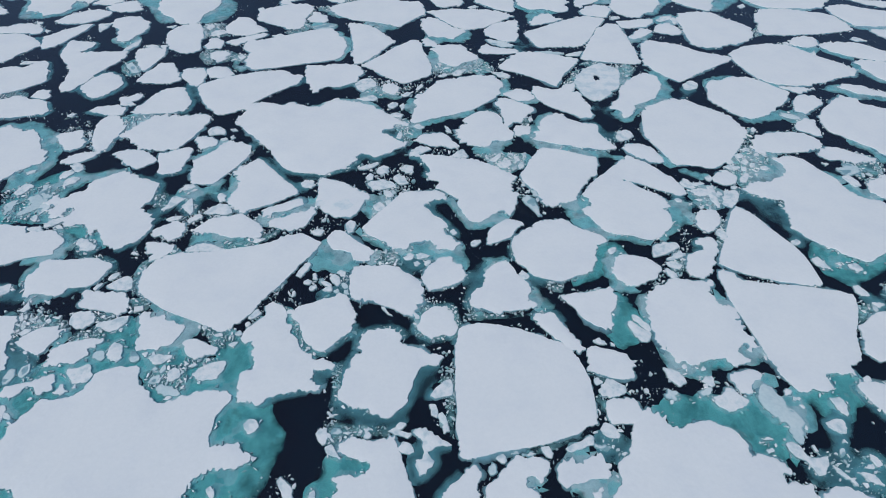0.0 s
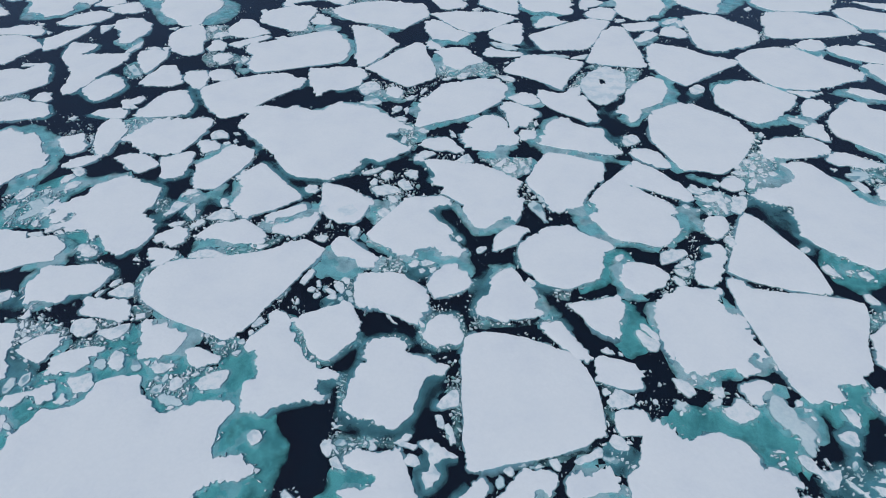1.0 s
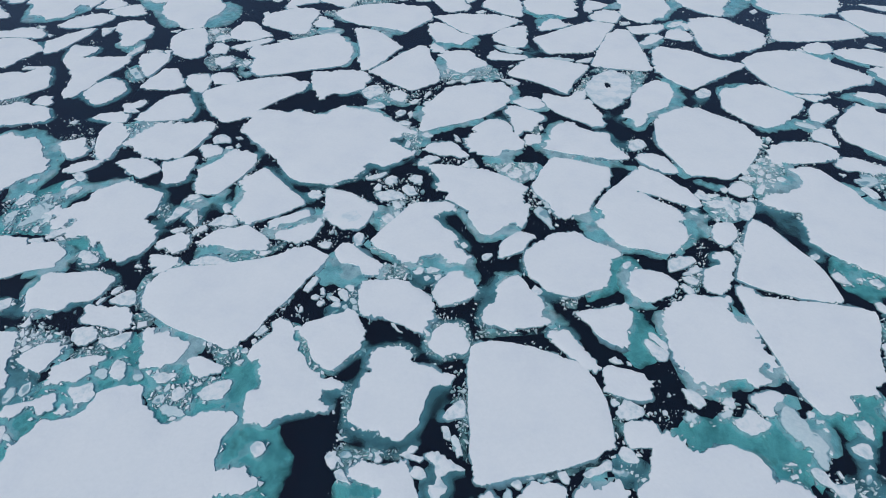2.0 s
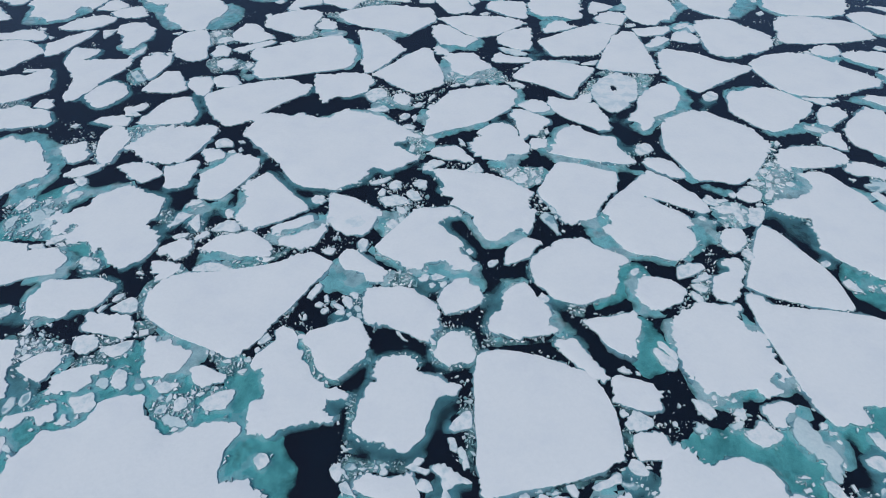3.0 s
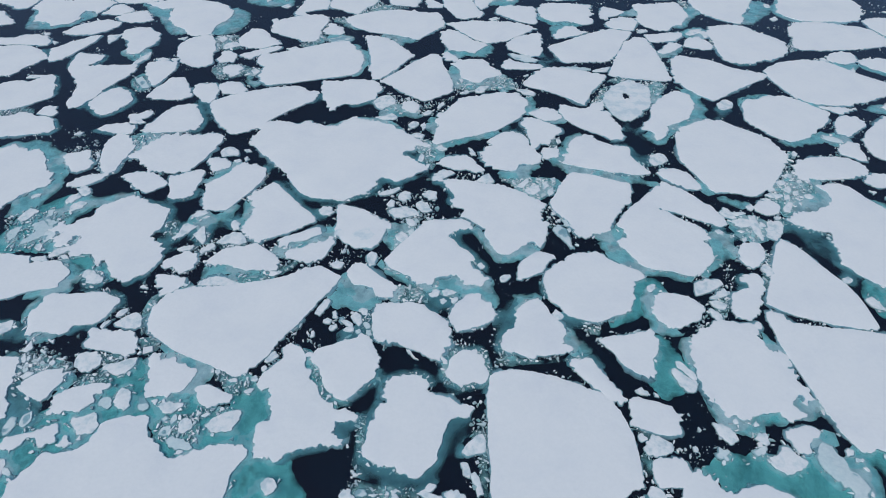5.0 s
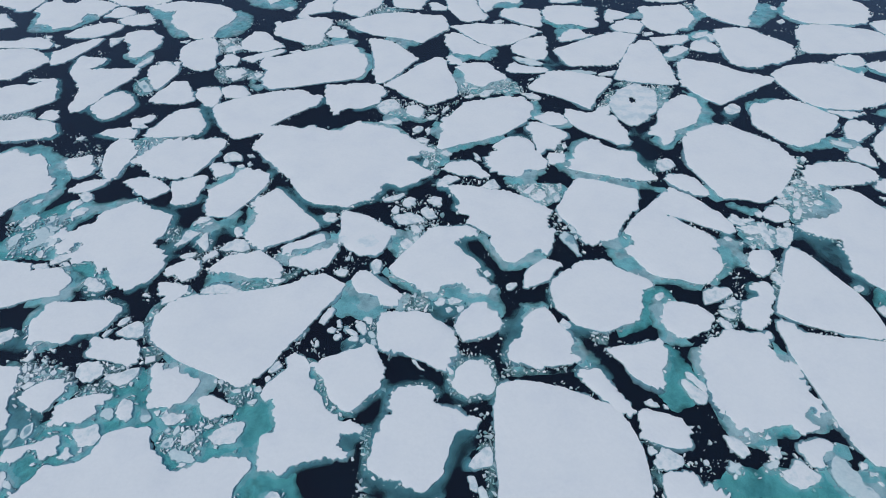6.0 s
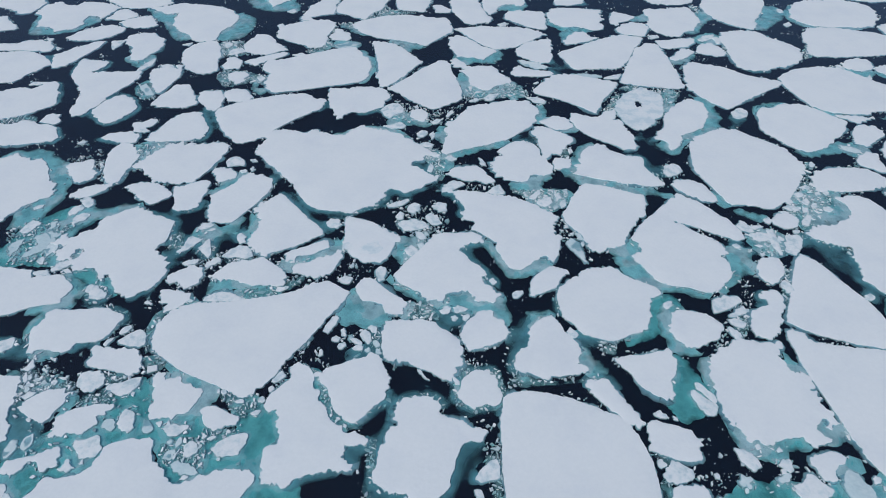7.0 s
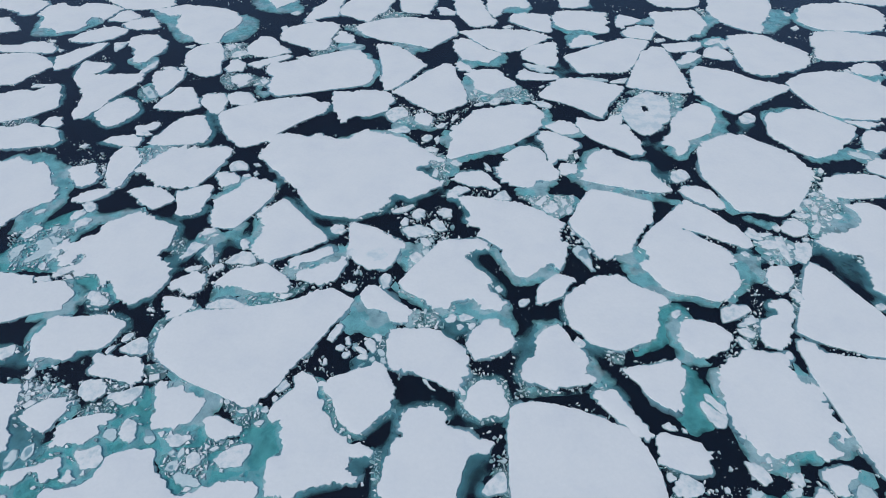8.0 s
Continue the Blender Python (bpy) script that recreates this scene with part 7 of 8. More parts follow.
f = cake([(43.7, 68.1), (43.8, 66.8), (44, 65), (44.7, 65.5), (44.9, 67.4), (45, 68.9), (45.1, 70.8), (44, 70.3)])
foot(f, 0.16, [(40.7, 67), (42.2, 65.4), (44.8, 65.5), (46.5, 70.1), (41.3, 69.9)])
cake([(19.5, 32), (20.4, 31.8), (21.4, 31.9), (22.3, 32.5), (22.4, 33.3), (21.5, 34), (20.5, 34.3), (19.8, 33.8), (19.2, 32.6)])
cake([(11.7, 104.4), (13.5, 103.9), (14.3, 105.1), (12.4, 106.3), (10.2, 106.2)])
cake([(-61.9, 45.7), (-59.7, 46.1), (-59, 46.6), (-58.9, 47.6), (-59.4, 48.2), (-60.2, 47.7), (-62.7, 46.9)])
cake([(61.9, 47.4), (64.4, 47.8), (65, 50.4), (62.4, 49.3)])
f = cake([(65.1, 91.2), (66.6, 90.3), (68.6, 90.3), (68.4, 91), (67.1, 92.2), (65.2, 92.5)], wet=True)
foot(f, 0.16, [(65.7, 90), (67.9, 89.5), (69.7, 91.1), (68.1, 93), (65.7, 93.6)])
cake([(-43.6, 63.1), (-42.6, 63.8), (-41.7, 64.9), (-40.8, 66.1), (-41.4, 66), (-42.7, 66.5), (-43.4, 66.2), (-43.4, 64.8), (-44.1, 63.3)])
f = cake([(-52.9, 54.6), (-51.7, 54.3), (-50.8, 54.7), (-50.8, 55.3), (-51.7, 56), (-52.8, 56.8), (-53.8, 56.8), (-54.1, 56.1)])
foot(f, 0.5, [(-54, 53.6), (-52.6, 53.6), (-50.8, 53.9), (-50.1, 54.8), (-51.3, 55.8), (-52.4, 54.8), (-54.4, 56.2), (-55.4, 57.4)])
cake([(-45, 33.9), (-44.4, 33.5), (-43.9, 33), (-42.4, 33.1), (-42, 34.1), (-42.5, 34.5), (-42.7, 35.1), (-43.2, 35.5), (-44.1, 35.1), (-45.3, 34.8), (-45.3, 34.3)])
cake([(-68.4, 66.3), (-67.6, 66.4), (-67.1, 67.4), (-66.6, 68.4), (-67.3, 69.1), (-68.2, 69.1), (-68.8, 67.9), (-69.1, 66.7)])
cake([(2.2, 104.6), (3.5, 104.7), (5, 107.2), (3.1, 107.1), (1.9, 105.8)])
cake([(-64.5, 114.5), (-62.5, 114.4), (-63, 115.9), (-64.7, 116.6), (-66.1, 115.8)])
cake([(27.5, 113.6), (29.8, 113.7), (30.9, 115.9), (29, 115.4), (26.8, 114)])
cake([(24.6, 42.2), (25.1, 41.6), (25.4, 40.4), (25.9, 39.8), (26.7, 39.6), (27.6, 40.8), (27.2, 41.2), (26.2, 41.8), (25.6, 42.6), (25.2, 43.1), (24.7, 42.8)])
cake([(41.4, 68.1), (43, 67.9), (44, 68.4), (44, 69.5), (42.5, 70), (40.9, 69.2)])
cake([(2.9, 77.1), (4.7, 77.4), (4.3, 78.3), (3.6, 79.7), (2.5, 79), (1.5, 77.6)])
cake([(95, 122), (97.6, 122.1), (96.9, 123.1), (95.7, 124.2), (93.9, 123.1)])
cake([(68.3, 71.7), (69.1, 70.6), (70.2, 70.9), (70, 72.3), (69.3, 73.8), (68, 73.2)])
cake([(55.2, 129.5), (56.4, 130.1), (56.1, 133.2), (54.6, 132.6)])
cake([(-40.1, 63), (-39.1, 62.2), (-38.8, 62.8), (-39.4, 64.4), (-40.1, 66.1), (-40.6, 65.2), (-41, 64)])
cake([(-6.1, 72.8), (-4.8, 73.1), (-4.8, 74.7), (-6.1, 75.1), (-7.3, 74.3)])
f = cake([(-0.4, 31.5), (0.6, 31.7), (1.5, 32), (1.6, 33.2), (1.3, 33.9), (0.3, 33.5), (-0.4, 32.8), (-1.1, 31.8)])
foot(f, 0.5, [(-1.4, 31.6), (-0.4, 32), (-0.4, 33.5), (-2.1, 32.4)])
cake([(-41.5, 36.9), (-40.7, 36.3), (-39.8, 35.9), (-39.4, 36.4), (-39.7, 37.4), (-40, 38.3), (-40.6, 38.7), (-41.3, 38.8), (-41.5, 38.3), (-41.6, 37.4)])
cake([(-7.8, 70.8), (-6.8, 69.9), (-5.6, 70.4), (-6, 71.5), (-7.4, 72.5), (-8.2, 71.8)])
cake([(40, 70.1), (41.1, 69.7), (42.1, 69.9), (41.8, 70.4), (41.3, 72.1), (40.8, 72.3), (39.6, 71)])
f = cake([(10.1, 74.7), (11.2, 74.7), (12.2, 75.6), (11.9, 76.9), (10.9, 76.6), (9.5, 75.7)])
foot(f, 0.16, [(8.3, 76.5), (9.5, 74.9), (12, 73.7), (14.9, 77.1), (14.9, 78.7), (8, 78.1)])
cake([(-10.9, 72.7), (-10, 72.6), (-9, 73.2), (-9, 74.5), (-10.1, 75), (-11.1, 73.9)])
cake([(27.7, 34.6), (28.3, 33.8), (29.1, 33.4), (30, 33.9), (29.8, 34.7), (29.2, 35.4), (28.4, 35.9), (27.7, 35.8)])
cake([(40.6, 131.5), (42.7, 132.1), (42.8, 133.7), (40.4, 133.1)])
cake([(-33.5, 31.8), (-32.5, 31.4), (-31, 31.3), (-30.5, 31.7), (-31.7, 32.6), (-33.4, 33), (-34.1, 32.5)], wet=True)
cake([(-67.9, 62.1), (-67.2, 63.2), (-67.4, 65.3), (-68.5, 65), (-68.9, 63.4)], wet=True)
cake([(-22.5, 68.8), (-21.3, 68.9), (-20.8, 69.8), (-21.6, 70.9), (-22.7, 70.7), (-23.3, 69.8)])
cake([(-13.6, 73.6), (-11.9, 74.2), (-10.6, 75.2), (-11.1, 75.8), (-12.8, 75), (-14.5, 74.1)])
cake([(-43.1, 141.5), (-42.2, 142.4), (-43.6, 143.9), (-45, 142.3)])
cake([(-62.4, 61.7), (-61.7, 63.5), (-62, 64.8), (-63.2, 64.3), (-63.5, 63.2)], wet=True)
cake([(74.2, 138.5), (75.9, 139.7), (75.8, 141.4), (73.9, 140.2)])
cake([(-35.4, 35.7), (-34.6, 35.7), (-33.3, 36.5), (-33.3, 37), (-35.4, 37), (-35.9, 37.3), (-36.6, 36.5)])
cake([(-37.5, 120.4), (-36.1, 121.4), (-37.3, 122.3), (-39.5, 121.3)])
cake([(-61.9, 72.5), (-60.7, 72.2), (-60.3, 73), (-61.1, 74.3), (-62.4, 74.6), (-63.3, 73.9)])
cake([(-10.7, 63.8), (-9.9, 63.4), (-8.8, 63.8), (-8.9, 64.9), (-10, 65.6), (-10.9, 64.7)])
f = cake([(44.6, 28.3), (45.4, 27.8), (46.4, 27.5), (46.9, 28.3), (46.7, 29.2), (45.8, 29.3), (44.5, 29)])
foot(f, 0.5, [(45, 28.3), (46.3, 27.6), (47.6, 27.9), (47.8, 29.1), (46.7, 29.9), (44.9, 29.5)])
cake([(-87.4, 107.4), (-85.7, 108.5), (-88.9, 108.6), (-89.3, 107.3)])
cake([(46.7, 30.6), (47.5, 29.7), (48, 30.1), (48.1, 31.3), (47.8, 32.2), (46.4, 32.1)])
cake([(54.6, 53.1), (55.5, 52.4), (56.3, 52.4), (56, 53.4), (55.4, 54.9), (54.2, 54.2)])
cake([(6.8, 136.5), (8.5, 137.7), (7.8, 138.8), (5.9, 137.6)])
cake([(-14.4, 59.5), (-14, 58.5), (-13.4, 58.9), (-13.2, 60), (-13.2, 61.1), (-14.1, 61.3), (-14.7, 60.5)])
cake([(-53.8, 124.3), (-53.2, 125.6), (-54.5, 126.6), (-55.5, 125)])
cake([(-63.2, 70.4), (-62.2, 70.7), (-61.6, 71.8), (-62.3, 72.8), (-63.3, 72.5), (-63.7, 71.1)])
f = cake([(14.4, 25.1), (15.3, 25.3), (16.4, 25.8), (17.2, 26), (17.6, 26.7), (17.2, 27.1), (15.8, 26.4), (14.8, 26), (14.1, 25.5)])
foot(f, 0.16, [(14.6, 24.2), (16.6, 24.9), (17.4, 25.9), (16.1, 25.7), (14.2, 25.1)])
cake([(77.5, 118.8), (78.9, 119.3), (78.6, 121.2), (77.4, 121.1)])
cake([(-20.2, 49.7), (-19.6, 49.8), (-19.1, 50.9), (-18.7, 52.2), (-18.8, 52.8), (-19.5, 52.3), (-20.1, 51.3), (-20.5, 50.2)])
cake([(-10.3, 92.5), (-9.4, 92.3), (-8.6, 93.6), (-8.8, 94.5), (-10, 94.5), (-10.7, 93.6)])
cake([(18.7, 27.1), (19.4, 26.9), (20.3, 26.7), (20.6, 27.2), (20.3, 27.7), (19.7, 28.4), (19, 28.6), (18.3, 27.8)])
cake([(75.2, 146.2), (76.6, 146.3), (76.7, 148.1), (75.7, 148.7)])
cake([(-44.7, 133.5), (-43.7, 134.7), (-44.6, 136.1), (-45.7, 134.9)])
cake([(-60.2, 59), (-59.3, 59.2), (-58.5, 60.1), (-57.6, 60.9), (-57.8, 61.6), (-58.8, 61.2), (-60.1, 60.6), (-60.6, 59.4)])
cake([(-16.5, 20.6), (-15.7, 19.6), (-14.9, 19.8), (-15.3, 20.8), (-16.1, 21.7), (-16.8, 22.1), (-17.2, 21.6)])
cake([(50, 71.7), (50.7, 71.4), (51.5, 72), (52.2, 73.5), (51.8, 73.9), (50.6, 72.9)])
cake([(57.7, 48.2), (58.2, 47.4), (59.4, 47.6), (59.2, 48.6), (58.7, 49.5), (57.8, 49.2)])
cake([(41.9, 59), (42.5, 58.2), (43.4, 58.5), (43.5, 59.4), (42.9, 60.4), (41.9, 59.9)])
cake([(32.8, 52.8), (33.5, 52.3), (34.4, 52), (35.1, 52.8), (34.5, 53.3), (33.5, 53.6), (32.5, 53.5)])
cake([(-39, 60.5), (-38.5, 60.3), (-37.4, 61.1), (-37.2, 61.8), (-37.7, 62.5), (-38.5, 61.9), (-39.1, 61.2)])
cake([(-61.6, 68.3), (-60.5, 69.4), (-60.1, 70.5), (-61.2, 70.9), (-62.2, 70.2), (-62.1, 68.7)])
cake([(-42, 67.8), (-40.9, 68.2), (-40.1, 68.9), (-41, 69.4), (-42.1, 69.2), (-42.6, 68.1)])
cake([(-43.3, 110.1), (-42.6, 111.4), (-43.8, 112.7), (-44.5, 111.8)])
cake([(33.6, 53.8), (34.7, 54.2), (35.9, 54.7), (36, 55.2), (35.4, 55.7), (34.2, 54.9), (33, 53.9)])
cake([(9.4, 76.2), (10.4, 77.6), (10.2, 78.6), (9.3, 77.8), (8.2, 76.5)])
cake([(59.2, 52.4), (60.1, 51.9), (61.2, 52.4), (60.5, 53.5), (59, 53.3)])
cake([(-19.2, 58.1), (-18.1, 58.1), (-17.7, 59.1), (-18.9, 59.7), (-19.9, 58.8)])
cake([(-22.1, 27.4), (-21.5, 26.8), (-20.8, 27.1), (-20.5, 27.8), (-21, 28.5), (-21.8, 28.6), (-22.4, 28)])
cake([(-41.8, 60.8), (-40.5, 61.2), (-39.8, 61.9), (-40.8, 62.2), (-41.9, 61.8), (-42.7, 61)])
cake([(-52.2, 32.7), (-51.8, 32.8), (-51.4, 34), (-51.7, 35), (-52.5, 34.8), (-52.8, 33.7)], wet=True)
cake([(49.3, 74.9), (50.7, 74.8), (51.5, 75.4), (49.8, 76), (48.5, 75.6)])
cake([(-35.3, 65.1), (-34.6, 65.4), (-34.7, 66.5), (-35.8, 67.4), (-36.3, 66.9)])
cake([(-32.8, 33.4), (-32, 33.4), (-31.5, 34.1), (-31.8, 35), (-32.7, 35.1), (-33.2, 34.6)])
cake([(-9.3, 67.4), (-8.6, 66.5), (-7.8, 67), (-8.5, 68.4), (-9.6, 68.6)])
cake([(32.3, 51), (32.6, 50.2), (33.7, 50.5), (33.5, 51.3), (32.8, 52.2), (32.1, 52.2)])
cake([(25.7, 43), (26.3, 42.2), (27.2, 41.2), (27.6, 41.4), (27.4, 42.3), (26.9, 42.8), (26.5, 43.4), (25.9, 43.9), (25.6, 43.9)])
cake([(-13.5, 26.1), (-13, 25.7), (-12.4, 26.3), (-12.8, 27.5), (-13.5, 27.7), (-14, 27)])
cake([(-15.1, 48.6), (-14.3, 48.3), (-14, 49.1), (-14.3, 49.9), (-15, 50.5), (-15.6, 49.9)])
cake([(-12.3, 70.9), (-11.5, 71.2), (-11.3, 72.4), (-12.2, 72.9), (-12.8, 71.6)])
f = cake([(45.9, 22.6), (46.8, 22), (47.7, 21.7), (47.3, 22.9), (46.3, 23.4), (45.3, 23.2)])
foot(f, 0.37, [(46.5, 22), (47.8, 21.2), (49.9, 22.5), (49.6, 24.6), (46.2, 23.7)])
cake([(32.4, 33.5), (32.8, 33.2), (33.4, 33.5), (33.3, 34.7), (32.4, 34.9), (31.7, 34.1)])
cake([(-60.2, 92), (-59.2, 92.6), (-60.3, 93.8), (-61.3, 93.2)])
cake([(-62.8, 124.4), (-62.4, 126.3), (-64.6, 125.1)])
cake([(-4.3, 24.8), (-3.5, 24.7), (-2.7, 25), (-3.1, 25.8), (-4, 26.1), (-4.7, 25.4)])
cake([(-50.4, 33.5), (-50, 34.1), (-50, 35.3), (-50.5, 35.6), (-51.1, 35.1), (-51.1, 34)], wet=True)
cake([(-61.6, 58.1), (-60.2, 58.3), (-60.7, 59.2), (-62, 59.3), (-62.8, 58.8)])
cake([(-25, 42.4), (-24.4, 42.7), (-23.7, 43.5), (-24.4, 44.4), (-24.9, 43.8), (-25.4, 42.7)])
cake([(51.7, 78.1), (52.7, 78.1), (53.4, 78.7), (53, 79.5), (51.6, 78.9)])
cake([(27, 31.5), (28.1, 31.6), (28.5, 32.6), (27.7, 32.9), (26.7, 32.3)], wet=True)
cake([(0, 104.2), (1.1, 105), (0.3, 105.8), (-1.1, 104.5)])
cake([(54.8, 75.1), (55.6, 74.6), (56.6, 75.1), (56, 76.1), (55, 75.8)])
cake([(12.7, 75.8), (13.6, 76.7), (13.4, 78), (12.4, 77.7)])
cake([(52.6, 57.1), (53.3, 56.9), (54.3, 57.6), (53.9, 58.5), (52.7, 57.9)])
cake([(-4.4, 26.8), (-3.5, 26.4), (-3, 27.1), (-4.5, 27.4), (-4.8, 27.9), (-5.9, 27.3)])
cake([(31.2, 32), (32.5, 32.2), (33, 33.1), (32.3, 33.3), (31.1, 32.8)], wet=True)
cake([(53.5, 80), (54.7, 80.1), (55.3, 80.6), (54.4, 81.2), (53.1, 80.6)])
cake([(52.6, 76), (53.5, 76.8), (53.2, 77.9), (51.9, 77)])
cake([(-41.9, 36), (-41.4, 36.5), (-42.2, 37.3), (-43.1, 37.5), (-43.1, 36.5)], wet=True)
cake([(-94.6, 125.6), (-93.8, 125.9), (-94.1, 126.9), (-95.8, 126.8)])
cake([(-55.1, 43.4), (-54.7, 44), (-55.4, 45.6), (-55.6, 44.9), (-55.7, 44), (-56.3, 43.4)])
cake([(-61.2, 114.6), (-61, 116.3), (-62.8, 116)])
cake([(-3.3, 53.5), (-2.1, 53.8), (-1.6, 54.2), (-3, 54.8), (-3.6, 54.4)])
cake([(-45.3, 31.3), (-44.5, 31.3), (-44, 31.9), (-44.5, 32.1), (-45.2, 32.7), (-45.5, 32.3), (-45.8, 31.7)])
cake([(11.7, 49.9), (12.5, 50.4), (12.2, 51.1), (11.6, 51.7), (11, 51)])
cake([(-69.3, 88.2), (-68.9, 89.5), (-69.9, 89.5), (-70.6, 88.5)])
cake([(4.6, 56.2), (5.1, 56.2), (6, 57), (5.9, 57.6), (5, 57.4), (4.5, 57)])
cake([(5.4, 22.5), (5.9, 22.2), (6.4, 22.8), (6.4, 23.7), (5.8, 24), (5.4, 23.4)], wet=True)
cake([(42.2, 70.4), (44.1, 71), (43.4, 71.4), (41.6, 71.1)])
cake([(0.8, 85), (1.9, 84.4), (1.3, 85.9), (0.4, 86.9)])
cake([(-46.1, 48.9), (-45.5, 49.2), (-45, 49.9), (-45.4, 50.5), (-46.1, 50), (-46.5, 49.1)])
cake([(-0.9, 29.4), (-0.2, 29), (-0.1, 29.9), (-0.5, 30.8), (-1.2, 30.6)])
cake([(-38.3, 36.2), (-37.7, 35.9), (-37.3, 36.4), (-38.1, 37.4), (-38.8, 37.5)], wet=True)
cake([(-38.2, 84.1), (-37.2, 84.4), (-38, 85.4), (-39, 84.9)])
cake([(11.8, 24.7), (12.4, 24.4), (12.8, 25), (12.3, 25.8), (11.3, 25.6)])
cake([(-63.5, 81.6), (-62.9, 82.2), (-63.8, 83.4), (-64.4, 83.1)])
cake([(-12.2, 24.7), (-11.5, 24.4), (-10.7, 24.1), (-11.1, 24.7), (-11.9, 25.7), (-12.6, 25.4)])
cake([(20.4, 39.1), (21.4, 39.2), (21, 39.9), (20.3, 40.2), (19.6, 39.7)])
cake([(13.3, 74.3), (14.1, 75.1), (14.1, 76.4), (13.2, 75.6)])
cake([(53.2, 75.3), (54.3, 75.8), (54.4, 76.8), (53.2, 76.3)])
cake([(15.1, 67.6), (15.8, 67.4), (15.6, 68.8), (14.6, 69)], wet=True)
cake([(57.4, 85.9), (58.6, 86.6), (58.2, 87.5), (57.3, 86.8)])
cake([(44.5, 71.9), (45.1, 71.7), (45.7, 72.5), (45.4, 73.2), (44.6, 72.7)])
f = cake([(43.1, 23.1), (43.7, 22.4), (44.6, 22.4), (44.2, 22.8), (43.6, 23.6), (43, 24.1)])
foot(f, 0.15, [(41.8, 22.3), (43.8, 21.6), (47.4, 20.6), (49.8, 25.1), (45.8, 25.8), (42.8, 25.4)])
cake([(-62.3, 60.3), (-62.2, 61.4), (-62.8, 62), (-63.3, 60.9)])
cake([(-53.5, 39.5), (-52.9, 40), (-52.7, 40.5), (-53.6, 40.6), (-54.4, 40)])
cake([(59.5, 45.3), (60.6, 46), (60.1, 46.5), (59, 46.3)])
cake([(25.1, 54.9), (25.8, 55.4), (26, 56.2), (25.2, 56.1), (24.6, 55.5)])
cake([(-5, 53.3), (-4.2, 53.5), (-4, 54.2), (-4.7, 54.4), (-5.5, 53.8)])
cake([(-8.2, 82.7), (-7.3, 82.6), (-7.3, 84.5), (-7.9, 85), (-8.4, 83.8)])
cake([(-18.8, 48.4), (-18.1, 48.4), (-17.9, 49.1), (-18.6, 49.4), (-19.1, 49)])
cake([(16.7, 20), (17.3, 20.5), (17.6, 21.5), (17.1, 21.3), (16.2, 20.8)])
cake([(49.6, 76.2), (50.7, 76.7), (50.7, 77.5), (49.6, 77.2)])
cake([(-8, 67.2), (-7.4, 67.7), (-7.7, 68.9), (-8.4, 68.6)], wet=True)
cake([(17.6, 25.6), (18.6, 25.2), (19.2, 25.7), (18.3, 26.2), (17.5, 26)], wet=True)
cake([(-8.7, 64.9), (-7.9, 65.4), (-8.4, 66.3), (-9.2, 65.8)], wet=True)
cake([(-23.7, 19.7), (-23.3, 19.9), (-23.5, 20.9), (-24, 21.1), (-24.5, 20.7)])
cake([(-34.3, 32.9), (-33.8, 33.4), (-34, 34.2), (-34.6, 34), (-35, 33.2)], wet=True)
cake([(47.6, 24.4), (47.9, 23.8), (48.6, 24.1), (48.3, 24.9), (47.7, 25.4)])
cake([(82.6, 115.5), (83.2, 117.3), (81.7, 115.9)])
cake([(-9.6, 89.6), (-7.7, 89.3), (-7.4, 90.2), (-8.6, 90.9), (-9.9, 90.5)])
cake([(6.6, 23.7), (7.4, 24), (7.2, 24.9), (6.2, 24.6)])
cake([(0.2, 28.4), (0.6, 28.3), (0.9, 28.4), (0.8, 28.8), (0.4, 29.8), (-0.1, 29.5)], wet=True)
cake([(-37.8, 81.7), (-37.2, 82.3), (-38, 83.2), (-38.4, 82.6)])
cake([(51.4, 74.4), (52.2, 74.7), (52.6, 75.7), (51.6, 75.5)])
cake([(-16, 47.3), (-15, 47.4), (-14.7, 48.1), (-15.5, 48.2), (-16.4, 47.6)])
cake([(-7.9, 91.8), (-7.4, 92.6), (-7.5, 94.4), (-8.3, 93.6)])
cake([(-90.5, 121.4), (-90.1, 122.5), (-91.5, 122.9)])
cake([(0.6, 27.1), (1.3, 27.5), (0.9, 28.5), (0.2, 28)])
cake([(-47.3, 47), (-46.8, 47.8), (-46.7, 48.4), (-47.5, 48.1), (-47.8, 47.3)])
cake([(-14.1, 50), (-13.5, 49.9), (-13.5, 50.7), (-14.1, 51.2), (-14.6, 50.9)])
cake([(38.1, 66.4), (39, 66.6), (38.5, 67.5), (37.7, 67.1)])
cake([(55.1, 78.5), (56.1, 78.8), (56.1, 79.6), (55.1, 79.3)])
cake([(-11.9, 26.8), (-11, 27.1), (-11.2, 27.6), (-12.5, 27.5)], wet=True)
cake([(-7.7, 44.3), (-7, 43.6), (-6.3, 43.3), (-6.9, 44), (-7.6, 44.9), (-8.1, 44.9)])
cake([(-53.7, 41.8), (-52.8, 41.8), (-52.7, 42.4), (-53.5, 42.5), (-54.1, 42.1)])
cake([(66.4, 75.9), (67.3, 76.8), (66.2, 77.3)])
cake([(-58.1, 58.7), (-57.2, 58.9), (-58.1, 59.7), (-59.1, 59.4)])
cake([(-17.5, 47.5), (-16.9, 48), (-17.4, 48.5), (-18.2, 47.9)])
cake([(-49, 28.2), (-48.8, 28.4), (-49.5, 29.1), (-50.2, 28.9), (-49.7, 28.3)], wet=True)
cake([(45.2, 67.7), (45.8, 68.5), (45.6, 69.1), (44.8, 68.4)])
cake([(-39.2, 81.4), (-38.6, 81.7), (-39, 82.5), (-39.8, 81.9)])
